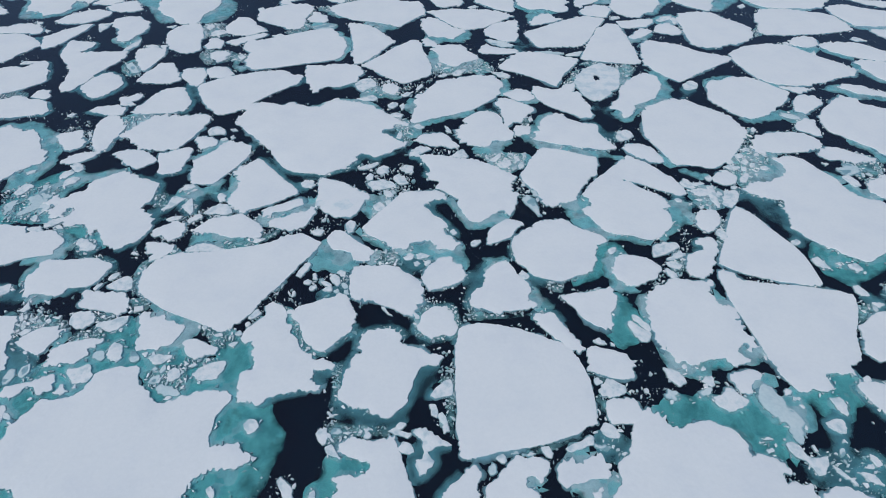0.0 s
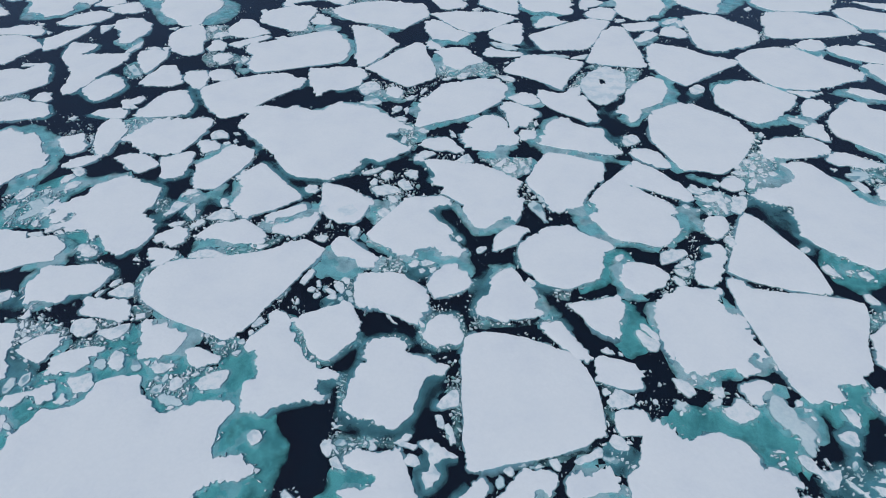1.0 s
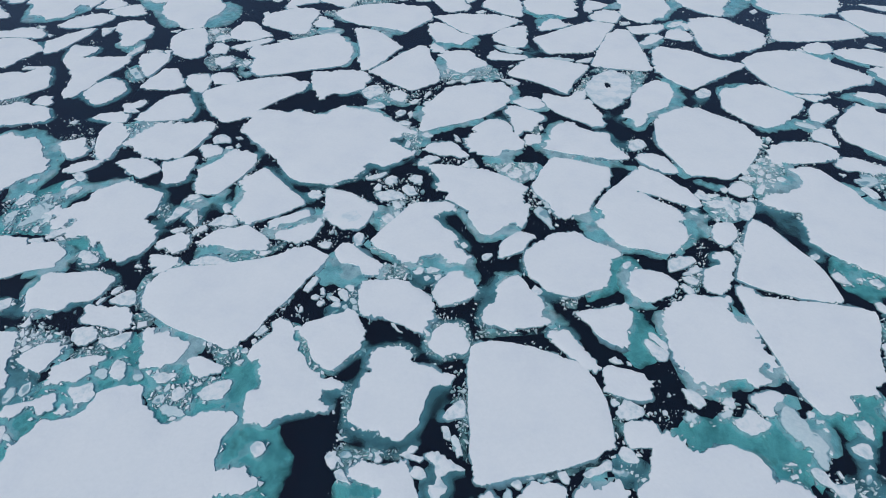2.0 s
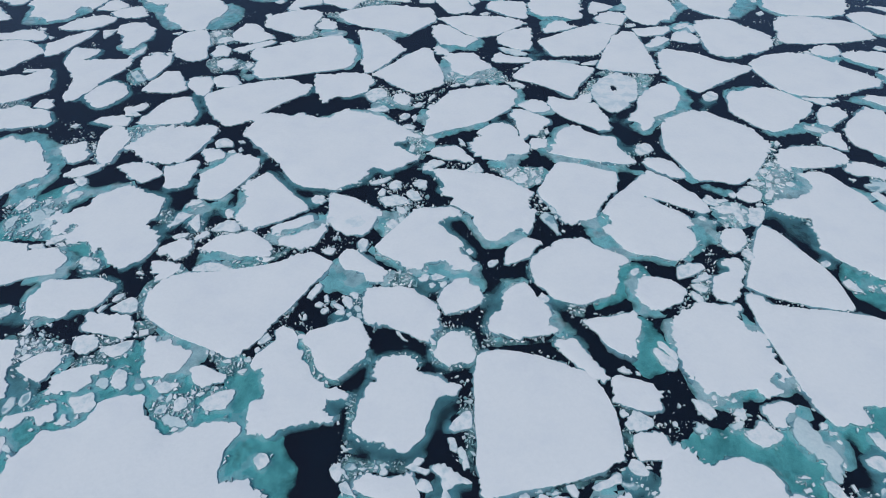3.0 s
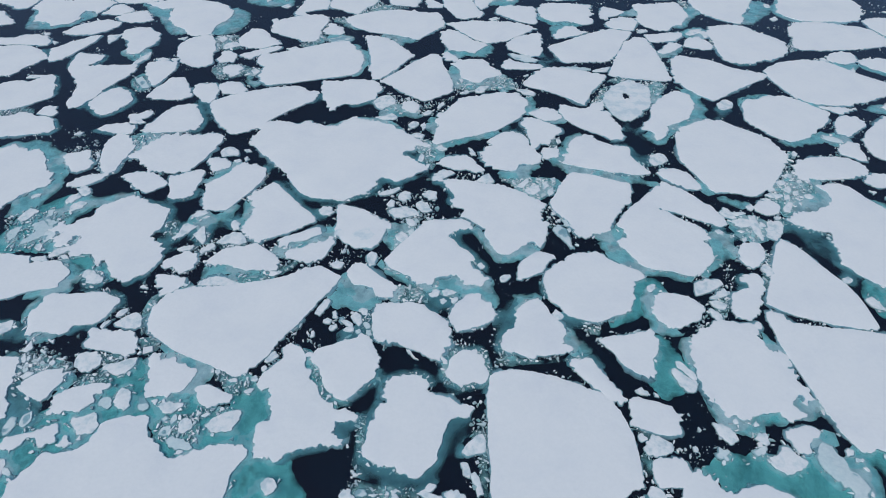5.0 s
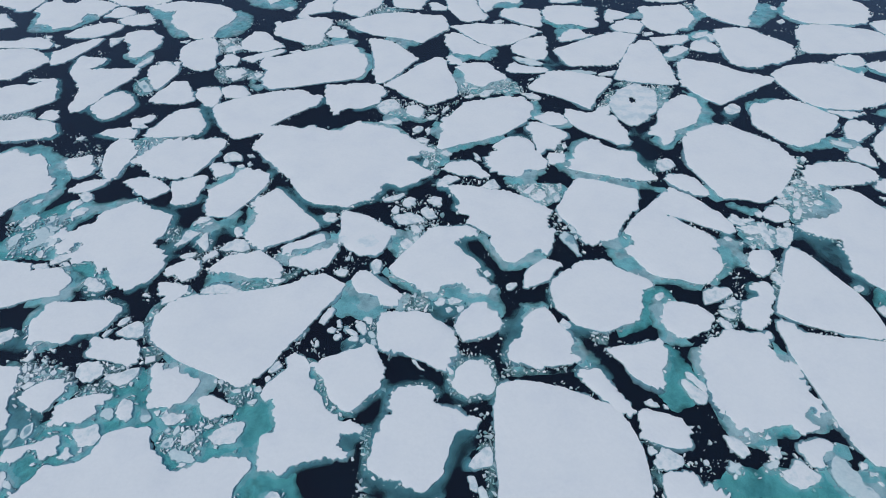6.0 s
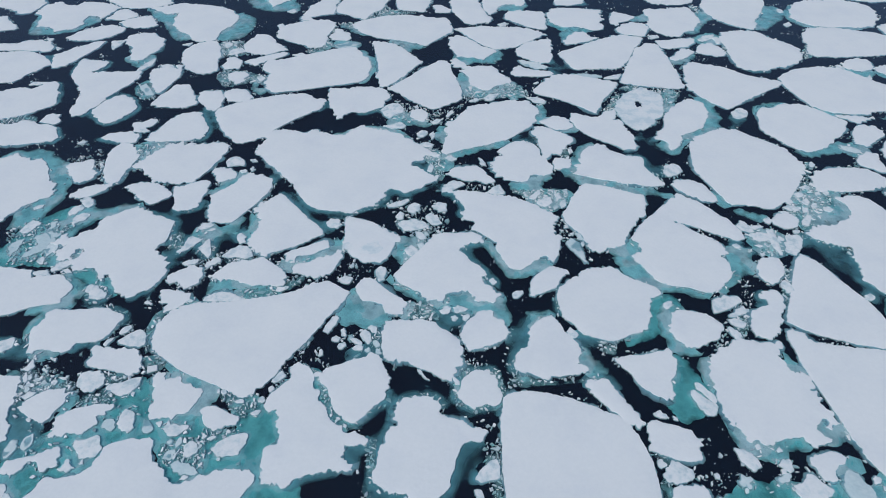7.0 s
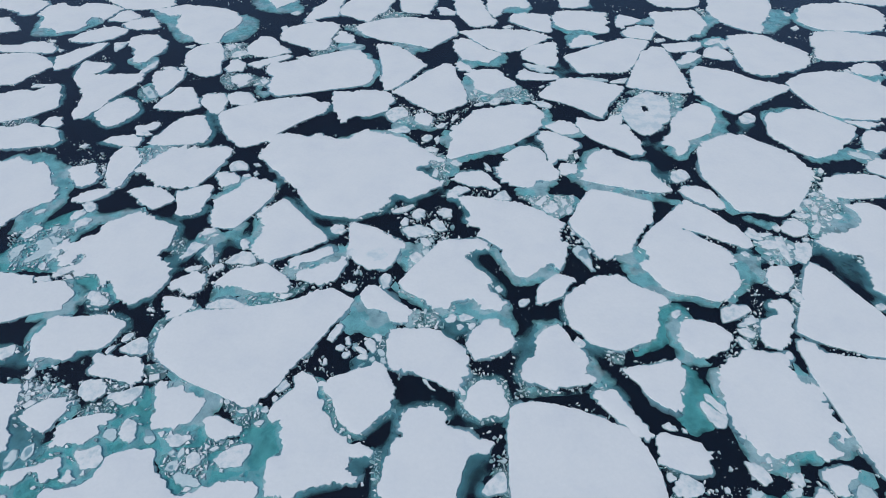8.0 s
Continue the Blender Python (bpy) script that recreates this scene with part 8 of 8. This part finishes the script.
cake([(-12.6, 26.7), (-12, 26), (-11.6, 26), (-12.7, 27.5), (-13.1, 27.6)])
cake([(-18.2, 60.8), (-17.6, 61.2), (-18.1, 62), (-18.7, 61.2)])
cake([(13.2, 69.9), (13.9, 70.1), (13.9, 71.1), (13.1, 70.6)])
cake([(48.3, 74.1), (49.1, 74.3), (48.2, 74.8), (47.2, 74.5)])
cake([(41.4, 32.3), (42, 32.4), (42.3, 33), (41.9, 33.3), (41.3, 32.9)])
cake([(12.6, 111), (13.2, 112.1), (11.8, 111.6)])
cake([(-13.4, 47.9), (-12.8, 48.2), (-13.2, 49), (-13.8, 48.9)], wet=True)
cake([(-28.8, 39.7), (-27.9, 39.9), (-28.1, 40.2), (-28.8, 40.4), (-29.4, 40.1)])
cake([(-12.7, 20), (-13, 21), (-13.5, 20.5), (-13.5, 19.8)])
cake([(46.3, 68.2), (47.4, 69.4), (47.2, 69.7), (46.3, 68.9)])
cake([(46.4, 23.5), (47.5, 23.6), (47.6, 24.1), (46.3, 24)])
cake([(1.7, 58.4), (2.3, 58.8), (2, 59.6), (1.4, 59.2)])
cake([(-26.6, 38.3), (-26, 38.4), (-25.7, 39), (-26.4, 39), (-27, 38.6)])
cake([(48.1, 69.8), (48.7, 69.7), (49.2, 70.4), (48.1, 70.4)])
cake([(-4.6, 27.5), (-4, 27.7), (-3.8, 28.2), (-4.5, 28.4), (-4.8, 27.9)])
cake([(41.3, 64.7), (42.1, 65.2), (42, 65.8), (41.2, 65.4)])
cake([(-40.5, 67.5), (-39.6, 68.1), (-40.3, 68.3), (-41.1, 67.7)])
cake([(41.7, 25.3), (42.3, 25.4), (42.1, 26.3), (41.6, 26.3)])
cake([(8.2, 76.7), (8.1, 78.1), (7.4, 77.5)])
cake([(19, 33.4), (19.7, 33.8), (19.2, 34.3), (18.6, 34)])
cake([(-34.8, 34.6), (-34.4, 35.1), (-35, 35.6), (-35.4, 35)], wet=True)
cake([(51.9, 34.2), (52.8, 34.4), (52.6, 35), (51.8, 34.7)])
cake([(-69.2, 71.5), (-68.2, 71.9), (-68.1, 72.6), (-68.8, 72.5), (-69.6, 71.9)])
cake([(-14.4, 46.9), (-13.8, 47.2), (-14.2, 47.9), (-14.7, 47.5)], wet=True)
cake([(-3.6, 52.3), (-3, 52.6), (-3.3, 53.2), (-4, 52.8)])
cake([(14.6, 77.8), (14.8, 78.9), (13.9, 78.6)])
cake([(15.3, 66), (15.8, 66.3), (15.8, 67.2), (15.3, 66.9)])
cake([(-33.9, 34.5), (-33.6, 35), (-33.8, 35.7), (-34.1, 35.2), (-34.3, 34.6)], wet=True)
cake([(-2.1, 52.3), (-1.5, 52.7), (-1.6, 53.1), (-2.4, 53)])
cake([(44.2, 21.7), (44.8, 21.9), (45, 22.6), (44.3, 22.4)])
cake([(-44.6, 53.6), (-44, 53.8), (-44.8, 54.4), (-45.1, 54)])
cake([(-8.7, 27), (-8.6, 27.4), (-9.1, 28.2), (-9.2, 27.1)])
cake([(-16.9, 48.8), (-16.5, 49.1), (-16.6, 49.9), (-17.1, 49.6)], wet=True)
cake([(-33.7, 32.9), (-33.5, 33.6), (-33.5, 34.3), (-33.8, 33.8), (-34.1, 33.1)])
cake([(10.3, 24.7), (10.9, 24.9), (10, 25.1), (9, 24.8)], wet=True)
cake([(-20.3, 46.4), (-19.8, 46.6), (-20.1, 47.5), (-20.4, 47.2)])
cake([(-13, 46.8), (-12.6, 46.9), (-12.8, 47.7), (-13.3, 47.6)], wet=True)
cake([(-31.8, 30.8), (-31.6, 31.3), (-32.2, 31.4), (-32.6, 30.9)])
cake([(36.9, 26.7), (37.7, 26.8), (37.1, 27.2), (36.3, 26.9)])
cake([(-12.6, 29), (-12.1, 29.1), (-12.8, 29.8), (-13.1, 29.5)])
cake([(-16.2, 48.3), (-15.2, 48.1), (-15.2, 48.6), (-16, 49.2), (-16.9, 49)])
cake([(-25.8, 39.8), (-25.5, 40.2), (-26, 40.7), (-26.3, 40.2)])
cake([(58, 52.9), (58.3, 53.8), (57.4, 53.5)])
cake([(-54.7, 41.9), (-54.6, 42.2), (-55.2, 43.1), (-55.3, 42.5)])
cake([(-8.1, 27.3), (-7.4, 27.4), (-8, 27.9), (-8.5, 27.6)])
cake([(44.4, 24.9), (44.9, 25.1), (45.2, 25.8), (44.6, 25.6)], wet=True)
cake([(21.8, 39), (22.4, 38.9), (22.4, 39.4), (21.8, 39.6)])
cake([(12.3, 78), (12.5, 78.8), (11.6, 78.5)])
cake([(56.9, 78.5), (57.5, 79.4), (56.7, 79.3)])
cake([(-30.6, 40.7), (-30.3, 41.1), (-30.6, 41.5), (-31.1, 41.4)])
cake([(-43.6, 32.1), (-43.1, 32.4), (-43.6, 32.8), (-44, 32.3)])
cake([(-31.3, 35.5), (-30.9, 35.8), (-31.3, 36.2), (-31.8, 36.2)])
cake([(36.6, 25.2), (37.3, 25.5), (37.2, 25.9), (36.5, 25.6)])
cake([(12.7, 68.7), (13, 69.4), (12.3, 69.8)])
cake([(-10.3, 26.8), (-9.8, 27.2), (-10.2, 27.4), (-10.8, 27.1)])
cake([(-25.2, 41.4), (-24.8, 41.7), (-25.2, 42.1), (-25.6, 41.8)])
cake([(-30.3, 35.3), (-29.8, 35.7), (-30.3, 35.8), (-30.9, 35.4)])
cake([(53.4, 73), (53.9, 73.9), (53.2, 73.7)])
f = cake([(45.3, 26.4), (46, 26.4), (45.8, 26.9), (45.2, 26.6)])
foot(f, 0.15, [(43.5, 26.9), (44.9, 26.5), (45.8, 27), (44.8, 27.6), (43.2, 27.7)])
cake([(42.8, 64.8), (43.3, 65.5), (42.9, 65.9)])
cake([(-52.8, 43), (-52.7, 43.5), (-53.6, 43.8)], wet=True)
cake([(14.3, 68.3), (14.6, 69.2), (13.9, 68.7)])
cake([(-31.3, 40.8), (-30.9, 40.9), (-31.4, 41.5), (-31.6, 41.2)])
cake([(-7.9, 26.5), (-7.6, 26.8), (-8.1, 27), (-8.4, 26.6)])
cake([(-36.6, 36.7), (-36.6, 37.3), (-37.3, 37.2)])
cake([(8.2, 24.8), (8.8, 24.9), (8.6, 25.2), (7.8, 24.9)], wet=True)
cake([(-5.7, 68.2), (-5.9, 68.9), (-6.4, 68.7)])
cake([(-52.5, 44.7), (-52.6, 45.3), (-53.2, 45)])
cake([(40.2, 65.7), (40.4, 66.3), (39.7, 66.1)])
cake([(-30.8, 32.4), (-30.4, 32.5), (-30.6, 32.9), (-31.1, 32.6)])
cake([(-20.5, 45.7), (-20.1, 46.1), (-20.8, 46.2)])
cake([(-28.9, 36.1), (-28.4, 36.3), (-28.7, 36.5), (-29.1, 36.4)])
cake([(18.2, 27.4), (18, 27.7), (17.3, 27.3)])
cake([(-54.1, 39.2), (-54.6, 39.8), (-54.8, 39.5)])
cake([(42.8, 31.6), (42.9, 32), (42.2, 31.9)])
cake([(-51, 41.7), (-51.2, 42.2), (-51.6, 41.9)])
cake([(-51.5, 36.9), (-51.7, 37.4), (-52.1, 37.2)])
cake([(-30.5, 33.2), (-30.5, 33.8), (-30.9, 33.7)])
cake([(-30.4, 39.8), (-30.4, 40.4), (-30.8, 40.1)])
cake([(42.9, 30.7), (42.9, 31.1), (42.3, 31.1)])
cake([(-48.5, 43), (-48.6, 43.5), (-49, 43.1)])
cake([(-48.2, 38.3), (-47.9, 38.6), (-48.6, 38.7)])
cake([(20.5, 24.8), (20.9, 25.1), (20.7, 25.2), (20.3, 25)])
cake([(-29.6, 40.5), (-29.9, 41), (-30.2, 40.8)])
cake([(-29.6, 39.4), (-29.4, 39.7), (-29.9, 40)])
cake([(-52.5, 40.7), (-52.5, 41.1), (-53, 41)])
cake([(19.2, 21.8), (19.4, 22.2), (18.9, 22.1)])
cake([(-17.8, 49.5), (-17.3, 49.5), (-17.4, 50.2), (-17.7, 50.7), (-18.1, 50.4)])
cake([(19.3, 22.3), (19.5, 22.6), (19, 22.7)])
cake([(-53.1, 43.8), (-53.2, 44.2), (-53.6, 44.1)])
cake([(-28.5, 38.9), (-28.5, 39.3), (-28.9, 39.2)])
cake([(41.7, 34.6), (41.7, 35), (41.3, 34.9)])
cake([(36.3, 26.3), (36.6, 26.5), (36, 26.5)])
cake([(-11.8, 28.3), (-12, 28.7), (-12.2, 28.5)])
cake([(-7.8, 96.3), (-6.5, 96.9), (-6.3, 98), (-7.2, 98.4), (-8.2, 97.2)])
cake([(-5, 98.7), (-3.9, 100.3), (-4.3, 101.1), (-5.8, 99.4)])
cake([(-15.6, 94.9), (-13.4, 94.8), (-12.8, 95.7), (-13.9, 97), (-15.7, 96), (-17, 95.6)])
cake([(-4, 85.6), (-3.4, 86.2), (-4.4, 87.4), (-5.7, 86.5)])
cake([(-13.5, 98.2), (-13, 98.4), (-13.3, 99.4), (-13.7, 99)])
cake([(-11.3, 101.7), (-10.8, 101.9), (-10.9, 102.7), (-11.6, 102.3)])
cake([(30.1, 35.7), (30.6, 35.9), (30.5, 36.4), (30, 36.2)])
cake([(32.4, 35.5), (32.9, 35.7), (32.6, 35.9), (32.2, 35.8)])
cake([(24.6, 32.4), (25.2, 32.6), (25, 33.2), (24.5, 33.1)])
melt_patch([(-17.8, 64.9), (-16.7, 66), (-15.3, 66.3), (-14.2, 65.4), (-13.6, 64.1), (-14.3, 63.4), (-16, 63.4), (-17.2, 64)])
melt_patch([(-20.1, 65), (-19.4, 65.7), (-18.5, 65), (-19, 64.4)])
brash([(-25.7, 137.6), (-24.1, 141.2), (-21.2, 146.9), (-18.9, 144.5), (-12.6, 143), (-16.7, 142.2), (-20.6, 140.8), (-24.4, 138.3)])
brash([(-53.1, 111.7), (-52.4, 115.1), (-46.3, 114.2), (-42.3, 112.2), (-42.6, 108.9), (-45.7, 109.9), (-50.2, 107.6)])
brash([(-16.9, 100.1), (-15.7, 104.9), (-12.8, 103.1), (-6.2, 100.5), (-6.7, 96.8), (-15.5, 96.5)], 0.2)
brash([(-33, 57), (-26.5, 57.2), (-27, 56.2), (-29.3, 54.7), (-32.3, 54.6)])
brash([(-27.3, 59.1), (-24.5, 59.2), (-24.7, 58.2), (-26.4, 56.7), (-27.2, 57.2)])
brash([(-13.6, 73.2), (-6.6, 76.1), (-3.9, 71.1), (-5.5, 66.3), (-9.6, 66.2), (-12.8, 69.6)], 0.16)
brash([(-18.8, 50.1), (-13.1, 50.8), (-12, 47.1), (-13.8, 47), (-15.5, 46.5), (-18.6, 48.5)], 0.16)
brash([(-1.7, 104), (2.2, 105.4), (6.3, 106), (11.4, 106.2), (10.4, 108.7), (8.3, 111.4), (5.3, 111.3), (1.8, 110.3), (-1.8, 109.2)])
brash([(-9, 54.9), (-5.2, 54.1), (-5.5, 52.3), (-8.8, 52.4), (-8.2, 53.6)])
brash([(12.2, 71.7), (15.2, 71.8), (16.6, 67.1), (15.4, 64.8), (12.2, 64.7)], 0.16)
brash([(14.8, 49.4), (17, 49.8), (17.4, 48), (15.2, 47.5)])
brash([(4.2, 45.1), (7.8, 43.7), (13.2, 44), (9.8, 43.2), (6.4, 43.1), (2.7, 42.6)])
brash([(40.9, 68.9), (46, 69.1), (44.7, 65.3), (42, 65.2), (41.2, 67.4)])
brash([(50, 76.9), (54.5, 81.1), (58.4, 79.6), (57.2, 77.1), (54.3, 74.4), (50.9, 70.7), (49.4, 71.2), (48.3, 74.9)])
brash([(-2.1, 79.7), (4.9, 79.9), (4.7, 77.2), (1.5, 76.7), (-1.2, 78.3)], 0.16)
brash([(4.8, 78.5), (15.3, 78.9), (14.4, 75.6), (11.5, 73.5), (8.7, 76)])
brash([(-9.4, 87.9), (-8.1, 89.3), (-6, 88.7), (-5.3, 84.7), (-5.7, 80.3), (-7, 81.5), (-8, 84)], 0.6)
brash([(-31.9, 41.8), (-28.9, 40.9), (-26.7, 41.1), (-25, 39.6), (-27.8, 37.8), (-29.3, 38.8)])
brash([(-56.2, 44.1), (-48.7, 42), (-48.2, 40.3), (-52.5, 39.8), (-54.9, 41.1)])
brash([(-47.6, 40.5), (-44.1, 41.5), (-42.6, 40.4), (-46.6, 39.8)])
brash([(-45.8, 43.8), (-41.4, 43.2), (-44.7, 42.2)])
brash([(-42.6, 46.1), (-40.5, 46.1), (-38.7, 45), (-40.4, 42.3), (-41.5, 43.8)])
brash([(-31.3, 37), (-26.8, 36.5), (-27.3, 36.2), (-30.4, 35.1)])
brash([(-20.1, 43), (-18.6, 42.3), (-17.1, 38.8), (-15.6, 37.5), (-14.3, 37.2), (-16.5, 37.2), (-18.5, 39.4)])
brash([(-0.1, 35.6), (2, 36.4), (1.9, 26.2), (1.3, 26.9), (0.3, 30.3)])
brash([(-14.1, 27.4), (-12.8, 29.4), (-11.3, 28.4), (-4.8, 27.8), (-5.4, 26.5), (-9.8, 26.8), (-11.6, 25.4), (-12.4, 24.8)])
brash([(5.3, 24.7), (11, 25.7), (14.3, 26.7), (17.7, 27.9), (18.3, 27.4), (14.2, 26), (12.2, 25.1), (7.8, 24.5)])
brash([(43.8, 62.6), (45.4, 62.7), (42, 55.7), (40.7, 55.7)])
brash([(57.5, 46.9), (60.3, 45.9), (57.8, 44), (55.5, 42.6)])
brash([(69.6, 78.3), (77.3, 77.7), (76.1, 74.6), (71.1, 71.5), (70.1, 75.2)])
brash([(42.7, 25.4), (45.7, 25.7), (49.9, 25.4), (47.2, 20.6), (45.7, 20.9), (43.9, 22), (41.9, 22.3)], 0.16)
brash([(-46.6, 66.6), (-44.3, 67.5), (-43.5, 63.9), (-45.5, 63.8)])
brash([(-56.8, 127.1), (-50.9, 127.4), (-48.7, 121.1), (-53.8, 119.9), (-55.8, 123.3)])
brash([(-36.8, 122.9), (-32.3, 129.5), (-30.5, 125.7), (-34.8, 121.8)])
brash([(-31.5, 136.5), (-25.7, 138.2), (-24.6, 134), (-29.1, 133.5)])
brash([(-7.3, 101.4), (-2, 103.5), (-3.6, 98.8), (-6.2, 96.9)], 0.2)
brash([(24.3, 101.8), (28.3, 108.4), (29.6, 108.4), (27.2, 103.8), (24.6, 100.5)])
brash([(29.1, 109.9), (30.7, 112), (34.4, 110.7), (31.2, 108.9)])
brash([(35.4, 110.1), (42, 109.8), (38.3, 104.2), (35.7, 100.4), (36.4, 105.1)])
brash([(54.1, 151.2), (56.7, 148.2), (54.7, 143.5)])
brash([(56.1, 130.9), (56.7, 127.1), (56.5, 122.9), (55.6, 124.5)])
brash([(72.8, 126.5), (75.5, 130.5), (74.2, 124.6), (72.5, 123.6)])
brash([(15.4, 90.1), (17.5, 91), (15.8, 86.2), (14.6, 87.7)])
brash([(56.7, 87.3), (58.7, 87.7), (55.3, 80.4), (53.2, 80.3)])
brash([(-63.3, 65.4), (-62.4, 69.6), (-60.7, 71.5), (-60.4, 69.1), (-61.8, 66.6)])
brash([(-68.2, 108.9), (-64.9, 109), (-62, 103), (-65.3, 102.9)])
brash([(-88.8, 95.9), (-82.2, 97.4), (-81.1, 94.4), (-87.5, 93.6)])
brash([(-70.6, 83.6), (-67.8, 88.1), (-64.5, 86.2), (-63.6, 83.1), (-70, 83.3)], 0.16)
brash([(-60.2, 89.1), (-54.8, 89.3), (-54.5, 85.8), (-57.8, 84.1)])
brash([(-43.5, 49.3), (-43.1, 52), (-41.7, 53.4), (-41.8, 47.7), (-41.9, 46.1)])
brash([(-44, 78.8), (-42, 79.6), (-39.7, 81.5), (-39.9, 78.9), (-42.5, 76.8)], 0.16)
brash([(-37.3, 62.5), (-33, 62.9), (-33.3, 61), (-35.7, 60.9)])
brash([(-20.4, 60.4), (-17.4, 61.5), (-13.4, 61.7), (-17.1, 59.5), (-19.5, 59.4)], 0.16)
brash([(33.4, 54.1), (36, 54.1), (34.7, 50.6), (32.8, 50.1)])
brash([(30, 49.2), (32.2, 50.5), (32.6, 49.7), (30.8, 48.4)])
brash([(24.4, 35.5), (26.8, 35.3), (26.2, 34.4), (24.4, 34.5)], 0.4)
brash([(-13.4, 36.2), (-12, 36.2), (-11.9, 32.3), (-12.7, 32.3)])
brash([(20.5, 35.8), (21.7, 34.6), (19.7, 33.5), (18.3, 35)])
brash([(18.9, 32.7), (20, 31.6), (19.2, 28.8), (18.7, 29.1)])
brash([(22.6, 32.8), (26.9, 33.6), (24.6, 29.5), (23.3, 29.9)], 0.16)
brash([(-36.5, 34.3), (-33.8, 35.5), (-31.2, 36), (-30.6, 32.1), (-34.8, 32.4)])
brash([(-2.3, 28.9), (1.6, 29.6), (1.6, 26.9), (0.3, 26.9)], 0.16)
brash([(-25.6, 48.2), (-21.4, 48.4), (-22.3, 45.5), (-24.2, 45.1)], 0.16)
brash([(36.6, 61.3), (39.1, 59.4), (36.1, 55.5), (35.7, 56.4)], 0.16)
brash([(-1, 38.6), (1.5, 38.7), (1.1, 36.7), (-0.4, 37)], 0.16)
brash([(2.4, 43.7), (3, 41.5), (2.2, 40.1), (1.6, 40.8)])
brash([(-3.6, 43.5), (-2.3, 44.9), (1.9, 45.5), (2.4, 43.7), (2.6, 40.4), (1.3, 39.7), (-1, 39.4), (-3.3, 40.3)])
brash([(-54.5, 39), (-49.5, 36.4), (-48.2, 34.6), (-49, 32.6), (-50.5, 33), (-52.6, 35.7)], 0.16)
brash([(-58.4, 43.8), (-53.3, 42.5), (-51.3, 40.7), (-53.4, 39.8), (-54.4, 39), (-56.2, 39.8)])
brash([(-71, 66.7), (-68.5, 68.9), (-64.3, 69.7), (-61.4, 67.6), (-61.5, 60.4), (-67.3, 60.1)], 0.35)
brash([(-14.2, 47.3), (-12.9, 46.8), (-12, 47), (-12.6, 50.3), (-13.1, 50.8), (-14.3, 49.8)], 0.4)
brash([(-12.9, 50.1), (-12.1, 50.3), (-10.3, 45.2), (-10.8, 44.7)])
brash([(-9.4, 52.3), (-8.1, 52.2), (-6.3, 52.6), (-6.1, 53.7), (-6.3, 55.3), (-8, 55.6), (-9.7, 54.9)], 0.9)
brash([(-2.1, 45.1), (-1.1, 44.8), (1.2, 44.7), (1.3, 45.9), (-0.2, 47.1), (-2.1, 46.4)], 0.3)
brash([(2.1, 47), (4.7, 48.1), (7.1, 46), (6.2, 44), (3.4, 43.5)], 0.16)
brash([(-56.6, 43.2), (-52.5, 44.1), (-47.6, 42.6), (-46.7, 40.7), (-52.2, 39.5), (-54.2, 39.4)], 0.16)
brash([(-46.9, 43.5), (-42.8, 43.6), (-41.5, 42), (-44.3, 41.3), (-46.2, 41.9)])
brash([(-48.2, 39.6), (-45.4, 40.7), (-42.8, 40.3), (-42.7, 39.1), (-46.2, 38)])


# ---- the sunken tongues of ice, now that all floes lie in place ----
for thing, depth, corners in FEET:
    build_foot(thing, depth, corners)
for rim in RIMS:
    build_rim(*rim)

# ---- the pack goes on around: plain floes on every side ----
def pack_around(spacing=9.5):
    plan = np.array([(-66, 17), (56, 17), (118, 100), (122, 158), (-128, 158), (-112, 100)], float)
    verts, faces = [], []
    for row in range(-16, 32):
        for col in range(-24, 25):
            at = np.array([(col + 0.5 * (row % 2)) * spacing, row * spacing * 0.87]) + rng.uniform(-1.6, 1.6, 2)
            size = rng.uniform(0.40, 0.5) * spacing
            turns = np.arange(8) * math.pi / 4 + rng.uniform(-0.25, 0.25, 8)
            corners = at + (size * rng.uniform(0.78, 1.12, 8))[:, None] * np.column_stack([np.cos(turns), np.sin(turns)])
            if within(corners, plan).any() or from_floes(corners).min() < 0.3:
                continue
            ring = broken_edge(corners, 0.45, 0.34, float(row * 50 + col))
            n, k = len(ring), len(verts)
            middle = ring.mean(0)
            top = rng.uniform(0.1, 0.3)
            for r, z in ((ring, -0.3), (ring, top - 0.05), (middle + (ring - middle) * 0.97, top)):
                verts += [tuple(p) for p in level(r, z)]
            for band in (0, 1):
                faces += [(k + band * n + i, k + band * n + (i + 1) % n, k + band * n + n + (i + 1) % n, k + band * n + n + i) for i in range(n)]
            faces.append(tuple(k + 2 * n + i for i in range(n)))
    ob = mesh_object("pack_ice", verts, faces, SNOW, smooth=False)
    tagged(ob, "white drifting pack ice stretching away over the dark sea", "pack ice", kind="stuff")


pack_around()

# ---- crumbs of ice adrift in all the leads ----
brash_object(scatter(np.array([(-75, 20), (60, 20), (120, 100), (125, 155), (-135, 155), (-110, 100)], float), 40000, 0.05, 0.34, 4.0, 0.29))


# ---- crumbs that cling to the ragged rims of the floes ----
def rim_crumbs():
    p, r = [], []
    for ring in FLOES:
        nor = normals(ring)
        for q, n in zip(ring, nor):
            if q[1] > 150 or rng.random() > 0.6 or noise.noise((q[0] * 0.14, q[1] * 0.14, 60.0)) + 0.5 * noise.noise((q[0] * 0.6, q[1] * 0.6, 61.0)) < 0.14:
                continue
            s = 0.05 + 0.36 * rng.random() ** 3
            p.append(q + n * (s * 0.7 + 0.05 + 0.5 * rng.random() ** 3) + rng.uniform(-0.1, 0.1, 2))
            r.append(s)
    brash_object(settle(np.array(p), np.array(r)))


rim_crumbs()
